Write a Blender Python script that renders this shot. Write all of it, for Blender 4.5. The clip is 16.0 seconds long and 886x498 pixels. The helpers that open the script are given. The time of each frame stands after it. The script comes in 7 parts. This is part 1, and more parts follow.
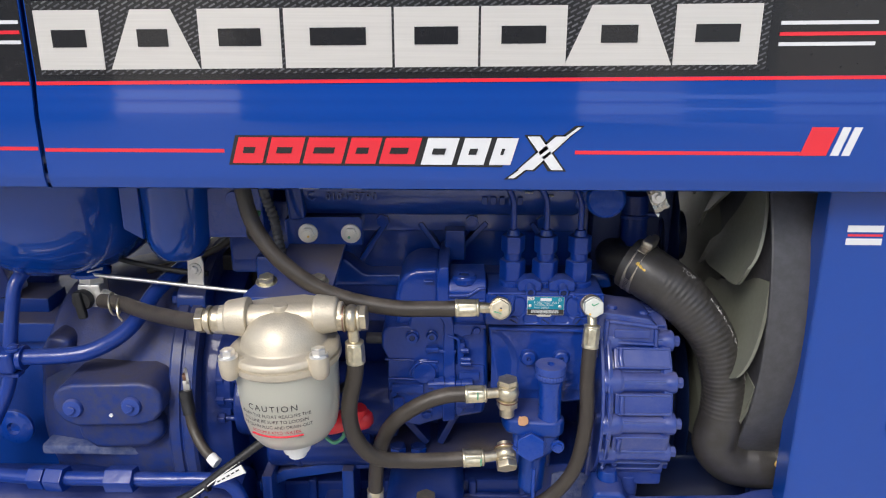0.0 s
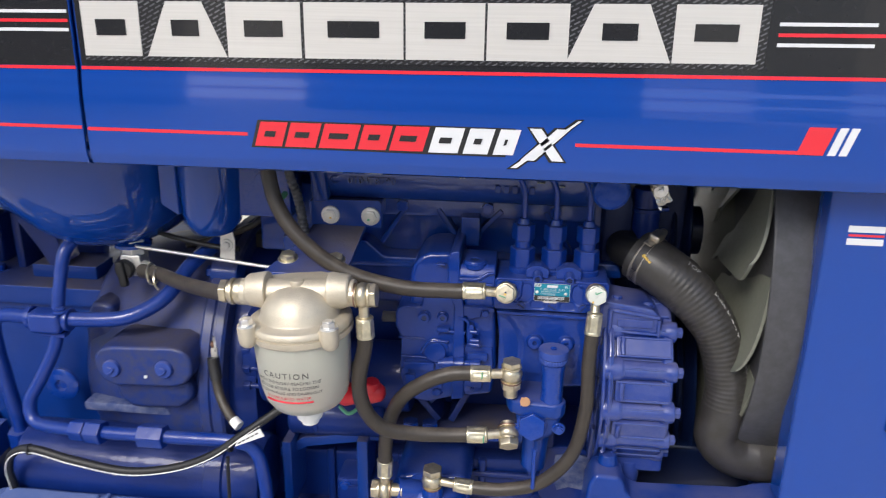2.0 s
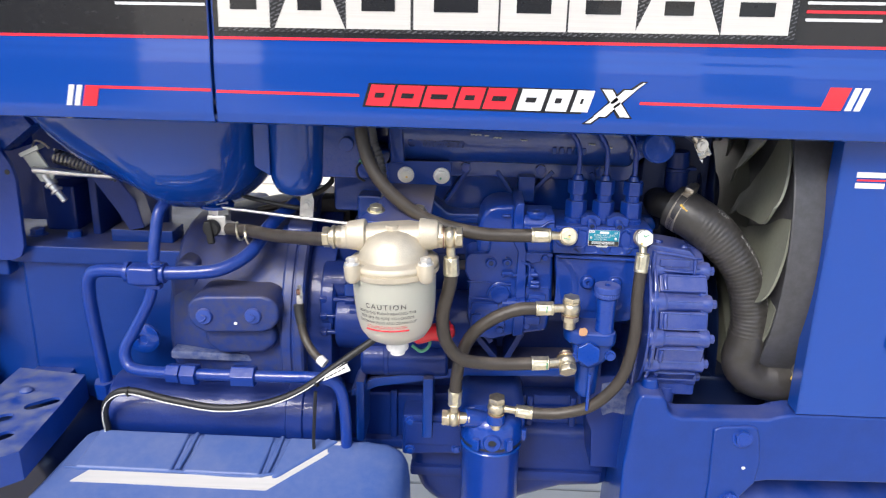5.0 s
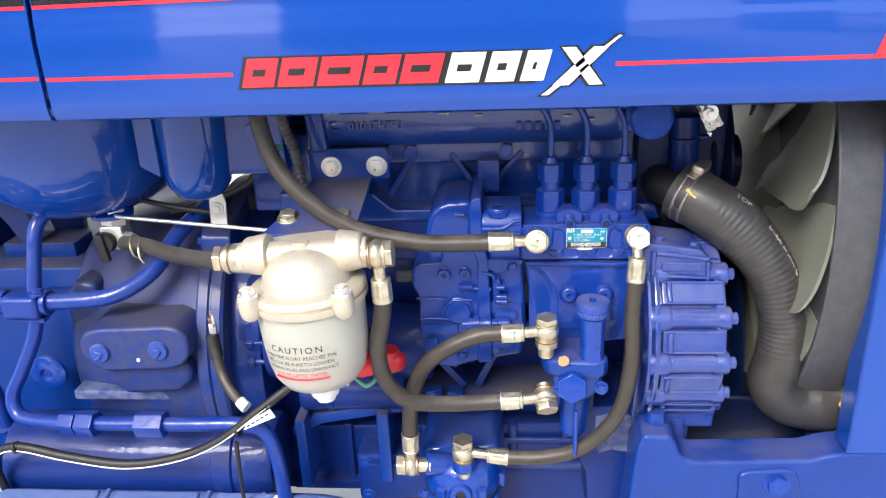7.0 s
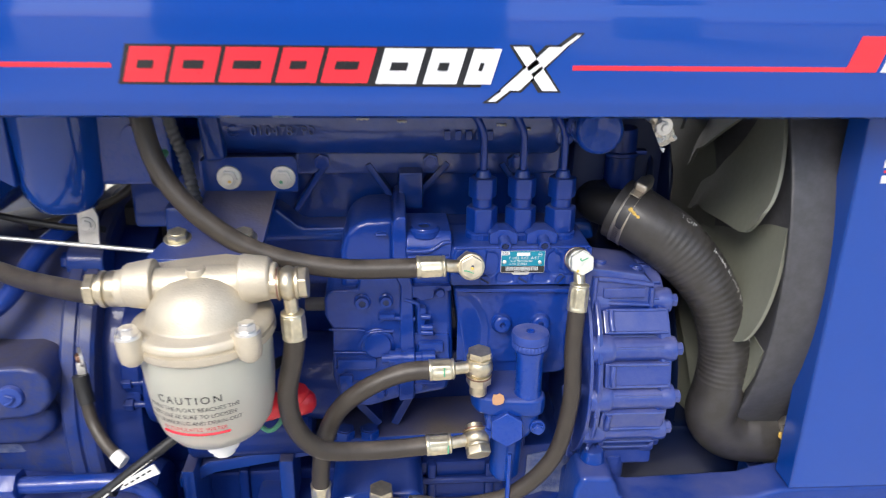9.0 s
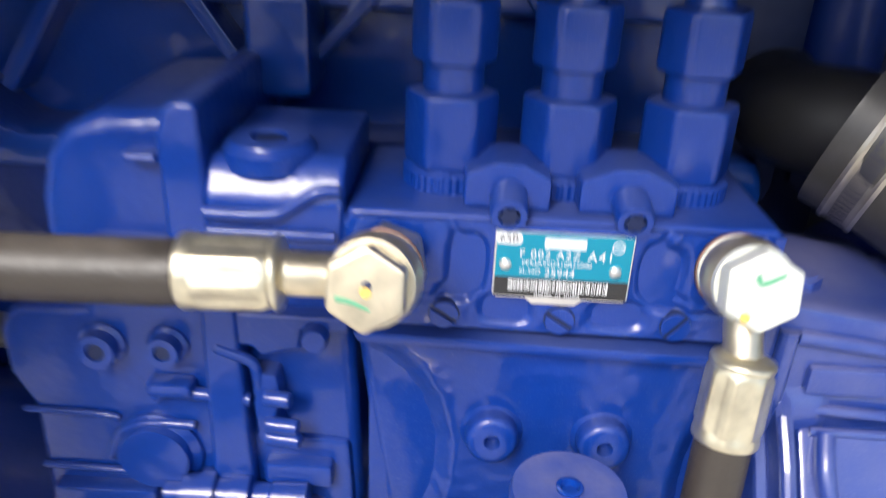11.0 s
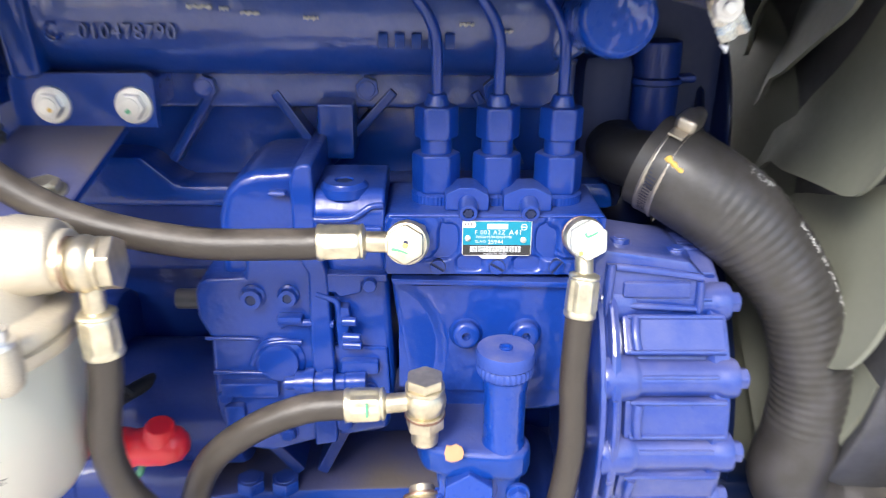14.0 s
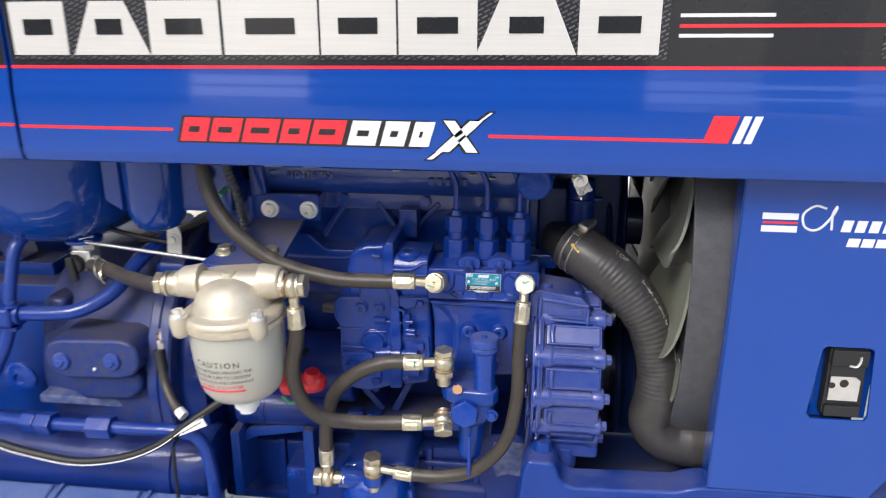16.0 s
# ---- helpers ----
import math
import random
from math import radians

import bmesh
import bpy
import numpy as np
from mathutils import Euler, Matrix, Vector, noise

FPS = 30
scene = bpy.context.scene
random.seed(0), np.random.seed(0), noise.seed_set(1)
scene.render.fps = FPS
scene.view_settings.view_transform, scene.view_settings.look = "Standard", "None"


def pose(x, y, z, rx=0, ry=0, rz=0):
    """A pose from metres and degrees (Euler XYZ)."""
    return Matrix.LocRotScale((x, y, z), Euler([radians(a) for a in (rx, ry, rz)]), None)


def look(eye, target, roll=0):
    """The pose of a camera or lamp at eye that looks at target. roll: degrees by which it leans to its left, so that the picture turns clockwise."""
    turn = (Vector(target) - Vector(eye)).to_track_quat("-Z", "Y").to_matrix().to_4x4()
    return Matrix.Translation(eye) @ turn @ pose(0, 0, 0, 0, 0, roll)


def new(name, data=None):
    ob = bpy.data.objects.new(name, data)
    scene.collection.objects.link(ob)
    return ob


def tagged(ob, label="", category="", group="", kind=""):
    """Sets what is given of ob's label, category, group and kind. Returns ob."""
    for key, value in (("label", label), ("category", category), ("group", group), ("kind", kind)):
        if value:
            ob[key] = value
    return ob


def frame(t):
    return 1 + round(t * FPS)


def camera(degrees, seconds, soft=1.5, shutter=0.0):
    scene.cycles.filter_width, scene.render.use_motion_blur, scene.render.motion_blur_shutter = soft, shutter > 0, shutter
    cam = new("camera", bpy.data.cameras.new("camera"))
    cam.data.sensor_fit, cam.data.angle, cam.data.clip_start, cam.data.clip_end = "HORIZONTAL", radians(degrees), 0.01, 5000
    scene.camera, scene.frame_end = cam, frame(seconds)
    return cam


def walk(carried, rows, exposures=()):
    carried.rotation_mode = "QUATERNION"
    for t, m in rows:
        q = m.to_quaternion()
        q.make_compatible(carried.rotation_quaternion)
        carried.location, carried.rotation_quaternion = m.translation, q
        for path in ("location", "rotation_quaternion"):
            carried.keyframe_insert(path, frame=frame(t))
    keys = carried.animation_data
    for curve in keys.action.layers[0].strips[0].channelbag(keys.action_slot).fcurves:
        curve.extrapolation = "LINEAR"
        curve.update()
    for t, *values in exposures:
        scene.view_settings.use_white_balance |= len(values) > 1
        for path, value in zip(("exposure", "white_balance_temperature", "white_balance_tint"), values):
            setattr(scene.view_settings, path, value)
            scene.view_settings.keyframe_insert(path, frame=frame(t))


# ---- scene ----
cam = camera(59.1, 16.0, soft=1.1, shutter=0.5)
METRES, EYE, TILT, LEAN, TURN = 2.2, 1.27, -17.0, 0.0, 0.0
PATH = [
    (0, (0.026, 0.018, 1.29), (-0.024, 1.919, 0.669), -0.0),
    (0.5, (0.024, 0.02, 1.291), (-0.038, 1.924, 0.683), -0.4),
    (1, (0.02, 0.01, 1.296), (-0.042, 1.915, 0.692), -0.3),
    (1.5, (0.023, -0.016, 1.301), (-0.067, 1.885, 0.686), 1.3),
    (2, (0.077, -0.016, 1.296), (-0.126, 1.867, 0.652), 0.8),
    (2.5, (0.114, -0.041, 1.3), (-0.302, 1.803, 0.647), -0.2),
    (3, (0.079, -0.095, 1.288), (-0.328, 1.745, 0.618), -0.2),
    (3.5, (-0.002, -0.165, 1.283), (-0.255, 1.709, 0.633), 0.7),
    (4, (-0.062, -0.231, 1.281), (-0.18, 1.668, 0.663), 0.8),
    (4.5, (-0.07, -0.221, 1.265), (-0.159, 1.682, 0.657), 1.8),
    (4.7, (-0.065, -0.203, 1.266), (-0.136, 1.702, 0.661), 1.8),
    (6.8, (0.042, 0.066, 1.257), (-0.13, 1.913, 0.511), -2.5),
    (7, (0.039, 0.062, 1.259), (-0.133, 1.911, 0.515), -2.5),
    (7.5, (0.011, 0.063, 1.271), (-0.017, 1.925, 0.542), -1.1),
    (8, (-0.028, 0.065, 1.272), (0.096, 1.933, 0.568), 0.2),
    (8.5, (-0.032, 0.081, 1.272), (0.13, 1.954, 0.589), 0.2),
    (8.7, (-0.022, 0.102, 1.261), (0.136, 1.969, 0.564), 0.5),
    (10.8, (0.078, 0.532, 1.121), (0.029, 2.288, 0.166), 2.4),
    (11, (0.081, 0.554, 1.088), (0.042, 2.358, 0.226), 2.7),
    (11.5, (0.103, 0.61, 1.048), (0.022, 2.358, 0.08), 2.5),
    (12, (0.1, 0.632, 1.042), (0.02, 2.366, 0.049), 2.4),
    (12.5, (0.1, 0.643, 1.039), (0.032, 2.371, 0.034), 2.4),
    (13, (0.101, 0.624, 1.053), (0.052, 2.366, 0.072), 2.8),
    (13.5, (0.085, 0.502, 1.096), (0.106, 2.291, 0.204), 2.9),
    (14, (0.073, 0.357, 1.145), (0.11, 2.209, 0.393), 0.7),
    (14.5, (0.07, 0.257, 1.198), (0.109, 2.109, 0.443), -0.6),
    (15, (0.074, 0.147, 1.25), (0.081, 1.998, 0.495), -0.9),
    (15.5, (0.114, 0.066, 1.287), (0.027, 1.936, 0.583), -0.3),
    (16, (0.159, -0.025, 1.294), (-0.068, 1.854, 0.648), 0.0),
]
EXPOSURES = [(0, 0.36), (1.5, 0.46), (2.5, 0.55), (3.5, 0.88), (4.5, 0.87), (7, 1.3), (7.7, 1.2), (8.5, 0.77), (10.8, 1.17), (11.1, 1.12), (11.5, 0.3), (12.2, 0.65), (13, 0.78), (13.6, 0.85), (14, 1.65), (14.5, 1.35), (15.5, 0.95), (16, 0.7)]
walk(cam, [(t, look(eye, target, roll)) for t, eye, target, roll in PATH], EXPOSURES)
# ---------- world, sun ----------
world = bpy.data.worlds.new("world")
scene.world = world
world.use_nodes = True
wn = world.node_tree.nodes
sky = wn.new("ShaderNodeTexSky")
sky.sky_type, sky.sun_disc = "NISHITA", False
sky.sun_elevation, sky.sun_rotation = radians(46), radians(205)
sky.dust_density, sky.air_density = 2.5, 1.0
world.node_tree.links.new(sky.outputs[0], wn["Background"].inputs[0])
wn["Background"].inputs[1].default_value = 0.15
sun_data = bpy.data.lights.new("sun", "SUN")
sun_data.energy, sun_data.angle, sun_data.color = 1.5, radians(20), (1.0, 0.98, 0.95)
sun = new("sun", sun_data)
sun.matrix_basis = look((-2.0, -3.8, 5.2), (0, 0.8, 0.9))


# ---------- materials ----------
def material(name, colour, rough=0.5, metal=0.0, vary=0.08, scale=40.0, bump=0.0, bscale=200.0, coat=0.0, dust=0.0, dust_colour=(0.30, 0.25, 0.22), spec=0.5, stretch=(1, 1, 1), speck=0.0, film=0.0, coat_rough=0.05, lump=0.0, film_colour=(0.30, 0.29, 0.36)):
    m = bpy.data.materials.new(name)
    m.use_nodes = True
    n, l = m.node_tree.nodes, m.node_tree.links
    p = n["Principled BSDF"]
    p.inputs["Metallic"].default_value = metal
    p.inputs["Coat Weight"].default_value = coat
    p.inputs["Coat Roughness"].default_value = coat_rough
    p.inputs["Coat IOR"].default_value = 1.5
    p.inputs["Specular IOR Level"].default_value = spec
    tc = n.new("ShaderNodeTexCoord")
    mp = n.new("ShaderNodeMapping")
    mp.inputs["Scale"].default_value = stretch
    l.new(tc.outputs["Object"], mp.inputs[0])
    big = n.new("ShaderNodeTexNoise")
    big.inputs["Scale"].default_value, big.inputs["Detail"].default_value = scale, 5
    l.new(mp.outputs[0], big.inputs["Vector"])
    fine = n.new("ShaderNodeTexNoise")
    fine.inputs["Scale"].default_value, fine.inputs["Detail"].default_value = bscale, 3
    l.new(mp.outputs[0], fine.inputs["Vector"])
    mix = n.new("ShaderNodeMix")
    mix.data_type = "RGBA"
    mix.inputs[6].default_value = (*[c * (1 - vary) for c in colour], 1)
    mix.inputs[7].default_value = (*[min(1, c * (1 + vary)) for c in colour], 1)
    l.new(big.outputs[0], mix.inputs[0])
    col = mix.outputs[2]
    rr = n.new("ShaderNodeMapRange")
    rr.inputs[3].default_value, rr.inputs[4].default_value = max(0.02, rough * 0.8), min(1, rough * 1.25)
    l.new(fine.outputs[0], rr.inputs[0])
    rough_out = rr.outputs[0]
    if dust:
        geo = n.new("ShaderNodeNewGeometry")
        sep = n.new("ShaderNodeSeparateXYZ")
        l.new(geo.outputs["Normal"], sep.inputs[0])
        up = n.new("ShaderNodeMapRange")
        up.inputs[1].default_value, up.inputs[2].default_value = 0.35, 1.0
        l.new(sep.outputs[2], up.inputs[0])
        ramp = n.new("ShaderNodeMapRange")
        ramp.inputs[1].default_value, ramp.inputs[2].default_value = 0.3, 0.7
        l.new(big.outputs[0], ramp.inputs[0])
        mul = n.new("ShaderNodeMath")
        mul.operation = "MULTIPLY"
        l.new(up.outputs[0], mul.inputs[0])
        l.new(ramp.outputs[0], mul.inputs[1])
        amt = n.new("ShaderNodeMath")
        amt.operation = "MULTIPLY"
        amt.inputs[1].default_value = dust
        l.new(mul.outputs[0], amt.inputs[0])
        dm = n.new("ShaderNodeMix")
        dm.data_type = "RGBA"
        l.new(amt.outputs[0], dm.inputs[0])
        l.new(col, dm.inputs[6])
        dm.inputs[7].default_value = (*dust_colour, 1)
        col = dm.outputs[2]
        rm = n.new("ShaderNodeMix")
        l.new(amt.outputs[0], rm.inputs[0])
        l.new(rough_out, rm.inputs[2])
        rm.inputs[3].default_value = 0.8
        rough_out = rm.outputs[0]
        cm = n.new("ShaderNodeMath")
        cm.operation = "MULTIPLY_ADD"
        cm.inputs[1].default_value, cm.inputs[2].default_value = -coat, coat
        l.new(amt.outputs[0], cm.inputs[0])
        l.new(cm.outputs[0], p.inputs["Coat Weight"])
    if film:
        fn = n.new("ShaderNodeTexNoise")
        fn.inputs["Scale"].default_value, fn.inputs["Detail"].default_value, fn.inputs["Roughness"].default_value = 70, 6, 0.7
        l.new(mp.outputs[0], fn.inputs["Vector"])
        fr = n.new("ShaderNodeMapRange")
        fr.inputs[1].default_value, fr.inputs[2].default_value, fr.inputs[3].default_value, fr.inputs[4].default_value = 0.38, 0.68, film * 0.25, film * 1.5
        l.new(fn.outputs[0], fr.inputs[0])
        fm = n.new("ShaderNodeMix")
        fm.data_type = "RGBA"
        l.new(fr.outputs[0], fm.inputs[0])
        l.new(col, fm.inputs[6])
        fm.inputs[7].default_value = (*film_colour, 1)
        col = fm.outputs[2]
    if speck:
        sn = n.new("ShaderNodeTexNoise")
        sn.inputs["Scale"].default_value, sn.inputs["Detail"].default_value = 2200, 3
        l.new(mp.outputs[0], sn.inputs["Vector"])
        sr = n.new("ShaderNodeMapRange")
        sr.inputs[1].default_value, sr.inputs[2].default_value, sr.inputs[4].default_value = 0.58, 0.80, speck
        l.new(sn.outputs[0], sr.inputs[0])
        sm = n.new("ShaderNodeMix")
        sm.data_type = "RGBA"
        l.new(sr.outputs[0], sm.inputs[0])
        l.new(col, sm.inputs[6])
        sm.inputs[7].default_value = (0.16, 0.19, 0.32, 1)
        col = sm.outputs[2]
    l.new(col, p.inputs["Base Color"])
    l.new(rough_out, p.inputs["Roughness"])
    if bump:
        b = n.new("ShaderNodeBump")
        b.inputs["Strength"].default_value, b.inputs["Distance"].default_value = bump, 0.001
        l.new(fine.outputs[0], b.inputs["Height"])
        l.new(b.outputs[0], p.inputs["Normal"])
        if lump:                                  # uneven casting and paint runs under the fine grain
            ln = n.new("ShaderNodeTexNoise")
            ln.inputs["Scale"].default_value, ln.inputs["Detail"].default_value = 75, 2
            l.new(mp.outputs[0], ln.inputs["Vector"])
            lb = n.new("ShaderNodeBump")
            lb.inputs["Strength"].default_value, lb.inputs["Distance"].default_value = lump, 0.004
            l.new(ln.outputs[0], lb.inputs["Height"])
            l.new(lb.outputs[0], b.inputs["Normal"])
            l.new(lb.outputs[0], p.inputs["Coat Normal"])
    return m


BLUE = (0.0016, 0.036, 0.26)
M_PANEL = material("blue_panel_paint", (0.003, 0.048, 0.29), 0.24, vary=0.06, scale=6, coat=1.0, bump=0.5, bscale=8, spec=0.12)
M_BLUE = material("blue_engine_paint", BLUE, 0.28, vary=0.12, scale=25, coat=0.9, bump=0.10, bscale=260, lump=0.14, dust=0.35, dust_colour=(0.14, 0.14, 0.19), speck=0.22, spec=0.15)
M_TIMING = material("dust_filmed_blue_paint", (0.0016, 0.029, 0.215), 0.30, vary=0.12, scale=25, coat=1.0, bump=0.10, bscale=260, dust=0.5, dust_colour=(0.20, 0.18, 0.22), speck=0.3, film=0.11, film_colour=(0.22, 0.21, 0.29), spec=0.35)
M_PUMP = material("blue_pump_paint", (0.0022, 0.030, 0.225), 0.36, vary=0.10, scale=25, coat=0.7, coat_rough=0.17, bump=0.16, bscale=300, lump=0.16, dust=0.40, dust_colour=(0.10, 0.11, 0.17), speck=0.30, spec=0.15)
M_CAST = material("blue_cast_paint", (0.002, 0.032, 0.215), 0.33, vary=0.2, scale=30, coat=0.6, coat_rough=0.10, speck=0.14, bump=0.18, lump=0.10, bscale=420, dust=0.35, dust_colour=(0.16, 0.14, 0.15), spec=0.15)
M_DUSTY = material("dusty_blue_casting", (0.002, 0.031, 0.205), 0.38, vary=0.2, scale=9, coat=0.3, coat_rough=0.12, bump=0.22, lump=0.10, bscale=380, dust=1.0, dust_colour=(0.105, 0.090, 0.086), spec=0.25)
M_BOX = material("matt_blue_moulding", (0.030, 0.082, 0.275), 0.40, vary=0.05, scale=9, bump=0.15, bscale=300, dust=0.25, dust_colour=(0.20, 0.20, 0.24), film=0.08, speck=0.2)
# Blue darkened so that recesses look shaded; the shade is in the colour.
M_SLOT = material("shaded_blue_recess", (0.004, 0.012, 0.06), 0.6)
M_CAP = material("dusty_blue_primer_cap", (0.018, 0.050, 0.26), 0.5, vary=0.15, scale=60, dust=0.35, bump=0.2, bscale=500)
M_RUBBER = material("black_rubber", (0.038, 0.031, 0.025), 0.42, vary=0.3, scale=60, bump=0.18, bscale=500, dust=0.45, dust_colour=(0.19, 0.16, 0.13))
M_RADHOSE = material("black_ribbed_rubber", (0.027, 0.025, 0.021), 0.38, vary=0.3, scale=30, bump=0.1, bscale=500, dust=0.12, dust_colour=(0.12, 0.11, 0.10), film=0.05)
M_BLACK = material("black_plastic", (0.012, 0.012, 0.013), 0.5, vary=0.2, scale=40, bump=0.1)
M_SHROUD = material("dark_grey_shroud_plastic", (0.038, 0.039, 0.042), 0.42, vary=0.25, scale=12, bump=0.15, dust=0.3, film=0.06)
M_ALU = material("bare_cast_aluminium", (0.56, 0.50, 0.39), 0.46, metal=0.45, vary=0.2, scale=60, bump=0.35, bscale=600)
M_ZINC = material("yellow_zinc_plate", (0.68, 0.61, 0.45), 0.33, metal=0.9, vary=0.5, scale=140, bump=0.08, bscale=420)
M_STEEL = material("zinc_plated_steel", (0.76, 0.74, 0.70), 0.34, metal=0.85, vary=0.2, scale=90, bump=0.1, bscale=300)
M_WASH = material("white_primer_bolt_head", (0.62, 0.63, 0.57), 0.42, metal=0.3, vary=0.1, scale=120, bump=0.2)
M_FAN = material("grey_green_fan_plastic", (0.160, 0.166, 0.134), 0.5, vary=0.12, scale=20, bump=0.05)
M_RED = material("red_rubber_boot", (0.75, 0.02, 0.03), 0.35, vary=0.08, scale=60, coat=0.2)
M_REDDECAL = material("red_decal_film", (0.68, 0.02, 0.035), 0.3, vary=0.03, scale=40, coat=0.4)
M_SILVER = material("brushed_silver_film", (0.62, 0.60, 0.565), 0.36, metal=0.3, vary=0.10, scale=30, bump=0.0, coat=0.2, stretch=(0.4, 4, 24))
M_WHITE = material("white_decal_film", (0.66, 0.67, 0.68), 0.3, vary=0.04, scale=50, coat=0.3)
M_BLACKDECAL = material("black_decal_film", (0.010, 0.010, 0.012), 0.25, vary=0.1, scale=50, coat=0.5)
M_TEAL = material("teal_enamel", (0.0, 0.22, 0.33), 0.35, vary=0.06, scale=200, metal=0.2)
M_TAN = material("tan_paper_tag", (0.45, 0.25, 0.13), 0.7, vary=0.15, scale=80)
M_GREEN = material("green_marker_paint", (0.10, 0.36, 0.20), 0.5, vary=0.1)
M_YELLOW = material("yellow_marker_paint", (0.72, 0.47, 0.10), 0.5, vary=0.1)
M_NYLON = material("white_nylon", (0.78, 0.77, 0.74), 0.45, vary=0.05)
M_GROUND = material("light_paving", (0.60, 0.55, 0.47), 0.8, vary=0.2, scale=5, bump=0.4, bscale=150)
M_WALL = material("pale_plaster", (0.70, 0.70, 0.68), 0.85, vary=0.06, scale=4, bump=0.2, bscale=90)
M_FOIL = material("crumpled_foil", (0.46, 0.43, 0.38), 0.26, metal=1.0, vary=0.4, scale=160, bump=1.0, bscale=160)
M_BAND = material("weathered_steel_band", (0.42, 0.38, 0.32), 0.34, metal=0.9, vary=0.3, scale=120, bump=0.15, bscale=400)
M_PRINT = material("worn_print_and_streaks", (0.42, 0.42, 0.41), 0.6, vary=0.5, scale=300)
# Blue as it looks unlit: deep shade is put into this colour.
M_BLACKGLOSS = material("unlit_blue_paint", (0.003, 0.009, 0.042), 0.30, vary=0.2, scale=40, coat=0.2, bump=0.1)
M_BRASSY = material("dirty_yellow_zinc", (0.60, 0.53, 0.39), 0.36, metal=0.9, vary=0.5, scale=150, bump=0.09, bscale=420)
# Grey tone picked for what the glossy paint reflects.
M_YARD = material("grey_reflection_plaster", (0.24, 0.24, 0.25), 0.85, vary=0.15, scale=3, bump=0.2, bscale=90)
M_DIRT = material("brown_dirt", (0.040, 0.034, 0.030), 0.9, vary=0.4, scale=50, bump=0.5, bscale=200)
M_STEP = material("dusty_blue_step_paint", (0.003, 0.040, 0.26), 0.36, vary=0.15, scale=45, coat=0.3, bump=0.15, bscale=300, dust=0.80, dust_colour=(0.17, 0.18, 0.23), speck=0.35)
# Darker copy of the blue paint; shade low in the bay is in its colour.
M_DEEP = material("shaded_deep_blue_paint", (0.002, 0.019, 0.145), 0.42, vary=0.3, scale=25, coat=0.25, bump=0.20, bscale=350, lump=0.12, dust=0.22, dust_colour=(0.08, 0.075, 0.085), speck=0.15, spec=0.25)
M_BELL = material("brown_dusted_casting", (0.002, 0.028, 0.185), 0.46, vary=0.2, scale=9, coat=0.2, coat_rough=0.2, bump=0.25, lump=0.10, bscale=380, dust=1.0, dust_colour=(0.085, 0.073, 0.072), film=0.42, film_colour=(0.062, 0.055, 0.062), spec=0.25)
# The pale film in this colour stands in for hazy sky sheen.
M_MANIFOLD = material("glossy_manifold_paint", (0.002, 0.036, 0.235), 0.33, vary=0.2, scale=30, coat=1.0, coat_rough=0.14, speck=0.14, bump=0.18, lump=0.14, bscale=420, dust=0.35, dust_colour=(0.16, 0.15, 0.18), film=0.05, spec=0.35)
M_CHALK = material("chalk_dusted_paint", (0.004, 0.030, 0.16), 0.6, vary=0.2, scale=60, bump=0.5, bscale=500, film=0.24, film_colour=(0.42, 0.42, 0.42))
M_COPPER = material("tarnished_copper", (0.24, 0.14, 0.10), 0.4, metal=0.8, vary=0.4, scale=200)
M_INK = material("black_ink", (0.012, 0.014, 0.012), 0.5, vary=0.05)

# carbon weave behind the emblem row: diagonal strands of two greys
M_CARBON = material("carbon_weave_film", (0.016, 0.016, 0.018), 0.3, vary=0.1, coat=0.4)
n, l = M_CARBON.node_tree.nodes, M_CARBON.node_tree.links
tc = n.new("ShaderNodeTexCoord")
mp = n.new("ShaderNodeMapping")
mp.inputs["Rotation"].default_value = (0, radians(28), 0)
l.new(tc.outputs["Object"], mp.inputs[0])
br = n.new("ShaderNodeTexBrick")
sw = n.new("ShaderNodeSeparateXYZ")
cb = n.new("ShaderNodeCombineXYZ")
l.new(mp.outputs[0], sw.inputs[0])
l.new(sw.outputs[0], cb.inputs[0])
l.new(sw.outputs[2], cb.inputs[1])
l.new(cb.outputs[0], br.inputs["Vector"])
br.inputs["Color1"].default_value = (0.13, 0.13, 0.14, 1)
br.inputs["Color2"].default_value = (0.07, 0.07, 0.08, 1)
br.inputs["Mortar"].default_value = (0.006, 0.006, 0.007, 1)
br.inputs["Scale"].default_value = 1.0
br.inputs["Mortar Size"].default_value = 0.0011
br.inputs["Brick Width"].default_value = 0.0075
br.inputs["Row Height"].default_value = 0.0034
l.new(br.outputs[0], n["Principled BSDF"].inputs["Base Color"])

# milky bowl
M_BOWL = material("milky_bowl_plastic", (0.82, 0.82, 0.72), 0.32, vary=0.04, scale=20)
pb = M_BOWL.node_tree.nodes["Principled BSDF"]
pb.inputs["Transmission Weight"].default_value = 0.62
pb.inputs["IOR"].default_value = 1.3


# ---------- mesh helpers ----------
def merge(bm, tmp, m=None):
    if m is not None:
        bmesh.ops.transform(tmp, matrix=m, verts=tmp.verts)
    me = bpy.data.meshes.new("t")
    tmp.to_mesh(me)
    bm.from_mesh(me)
    bpy.data.meshes.remove(me)
    tmp.free()
    return bm


def soften(tmp, r, seg=2, angle=30):
    if r > 0:
        es = [e for e in tmp.edges if len(e.link_faces) == 2 and e.calc_face_angle(0) > radians(angle)]
        bmesh.ops.bevel(tmp, geom=es, offset=r, segments=seg, profile=0.5, affect="EDGES", clamp_overlap=True)


def box(bm, c, s, r=0.002, rot=(0, 0, 0), seg=2):
    tmp = bmesh.new()
    bmesh.ops.create_cube(tmp, size=1)
    bmesh.ops.scale(tmp, vec=s, verts=tmp.verts)
    soften(tmp, r, seg)
    return merge(bm, tmp, pose(*c, *rot))


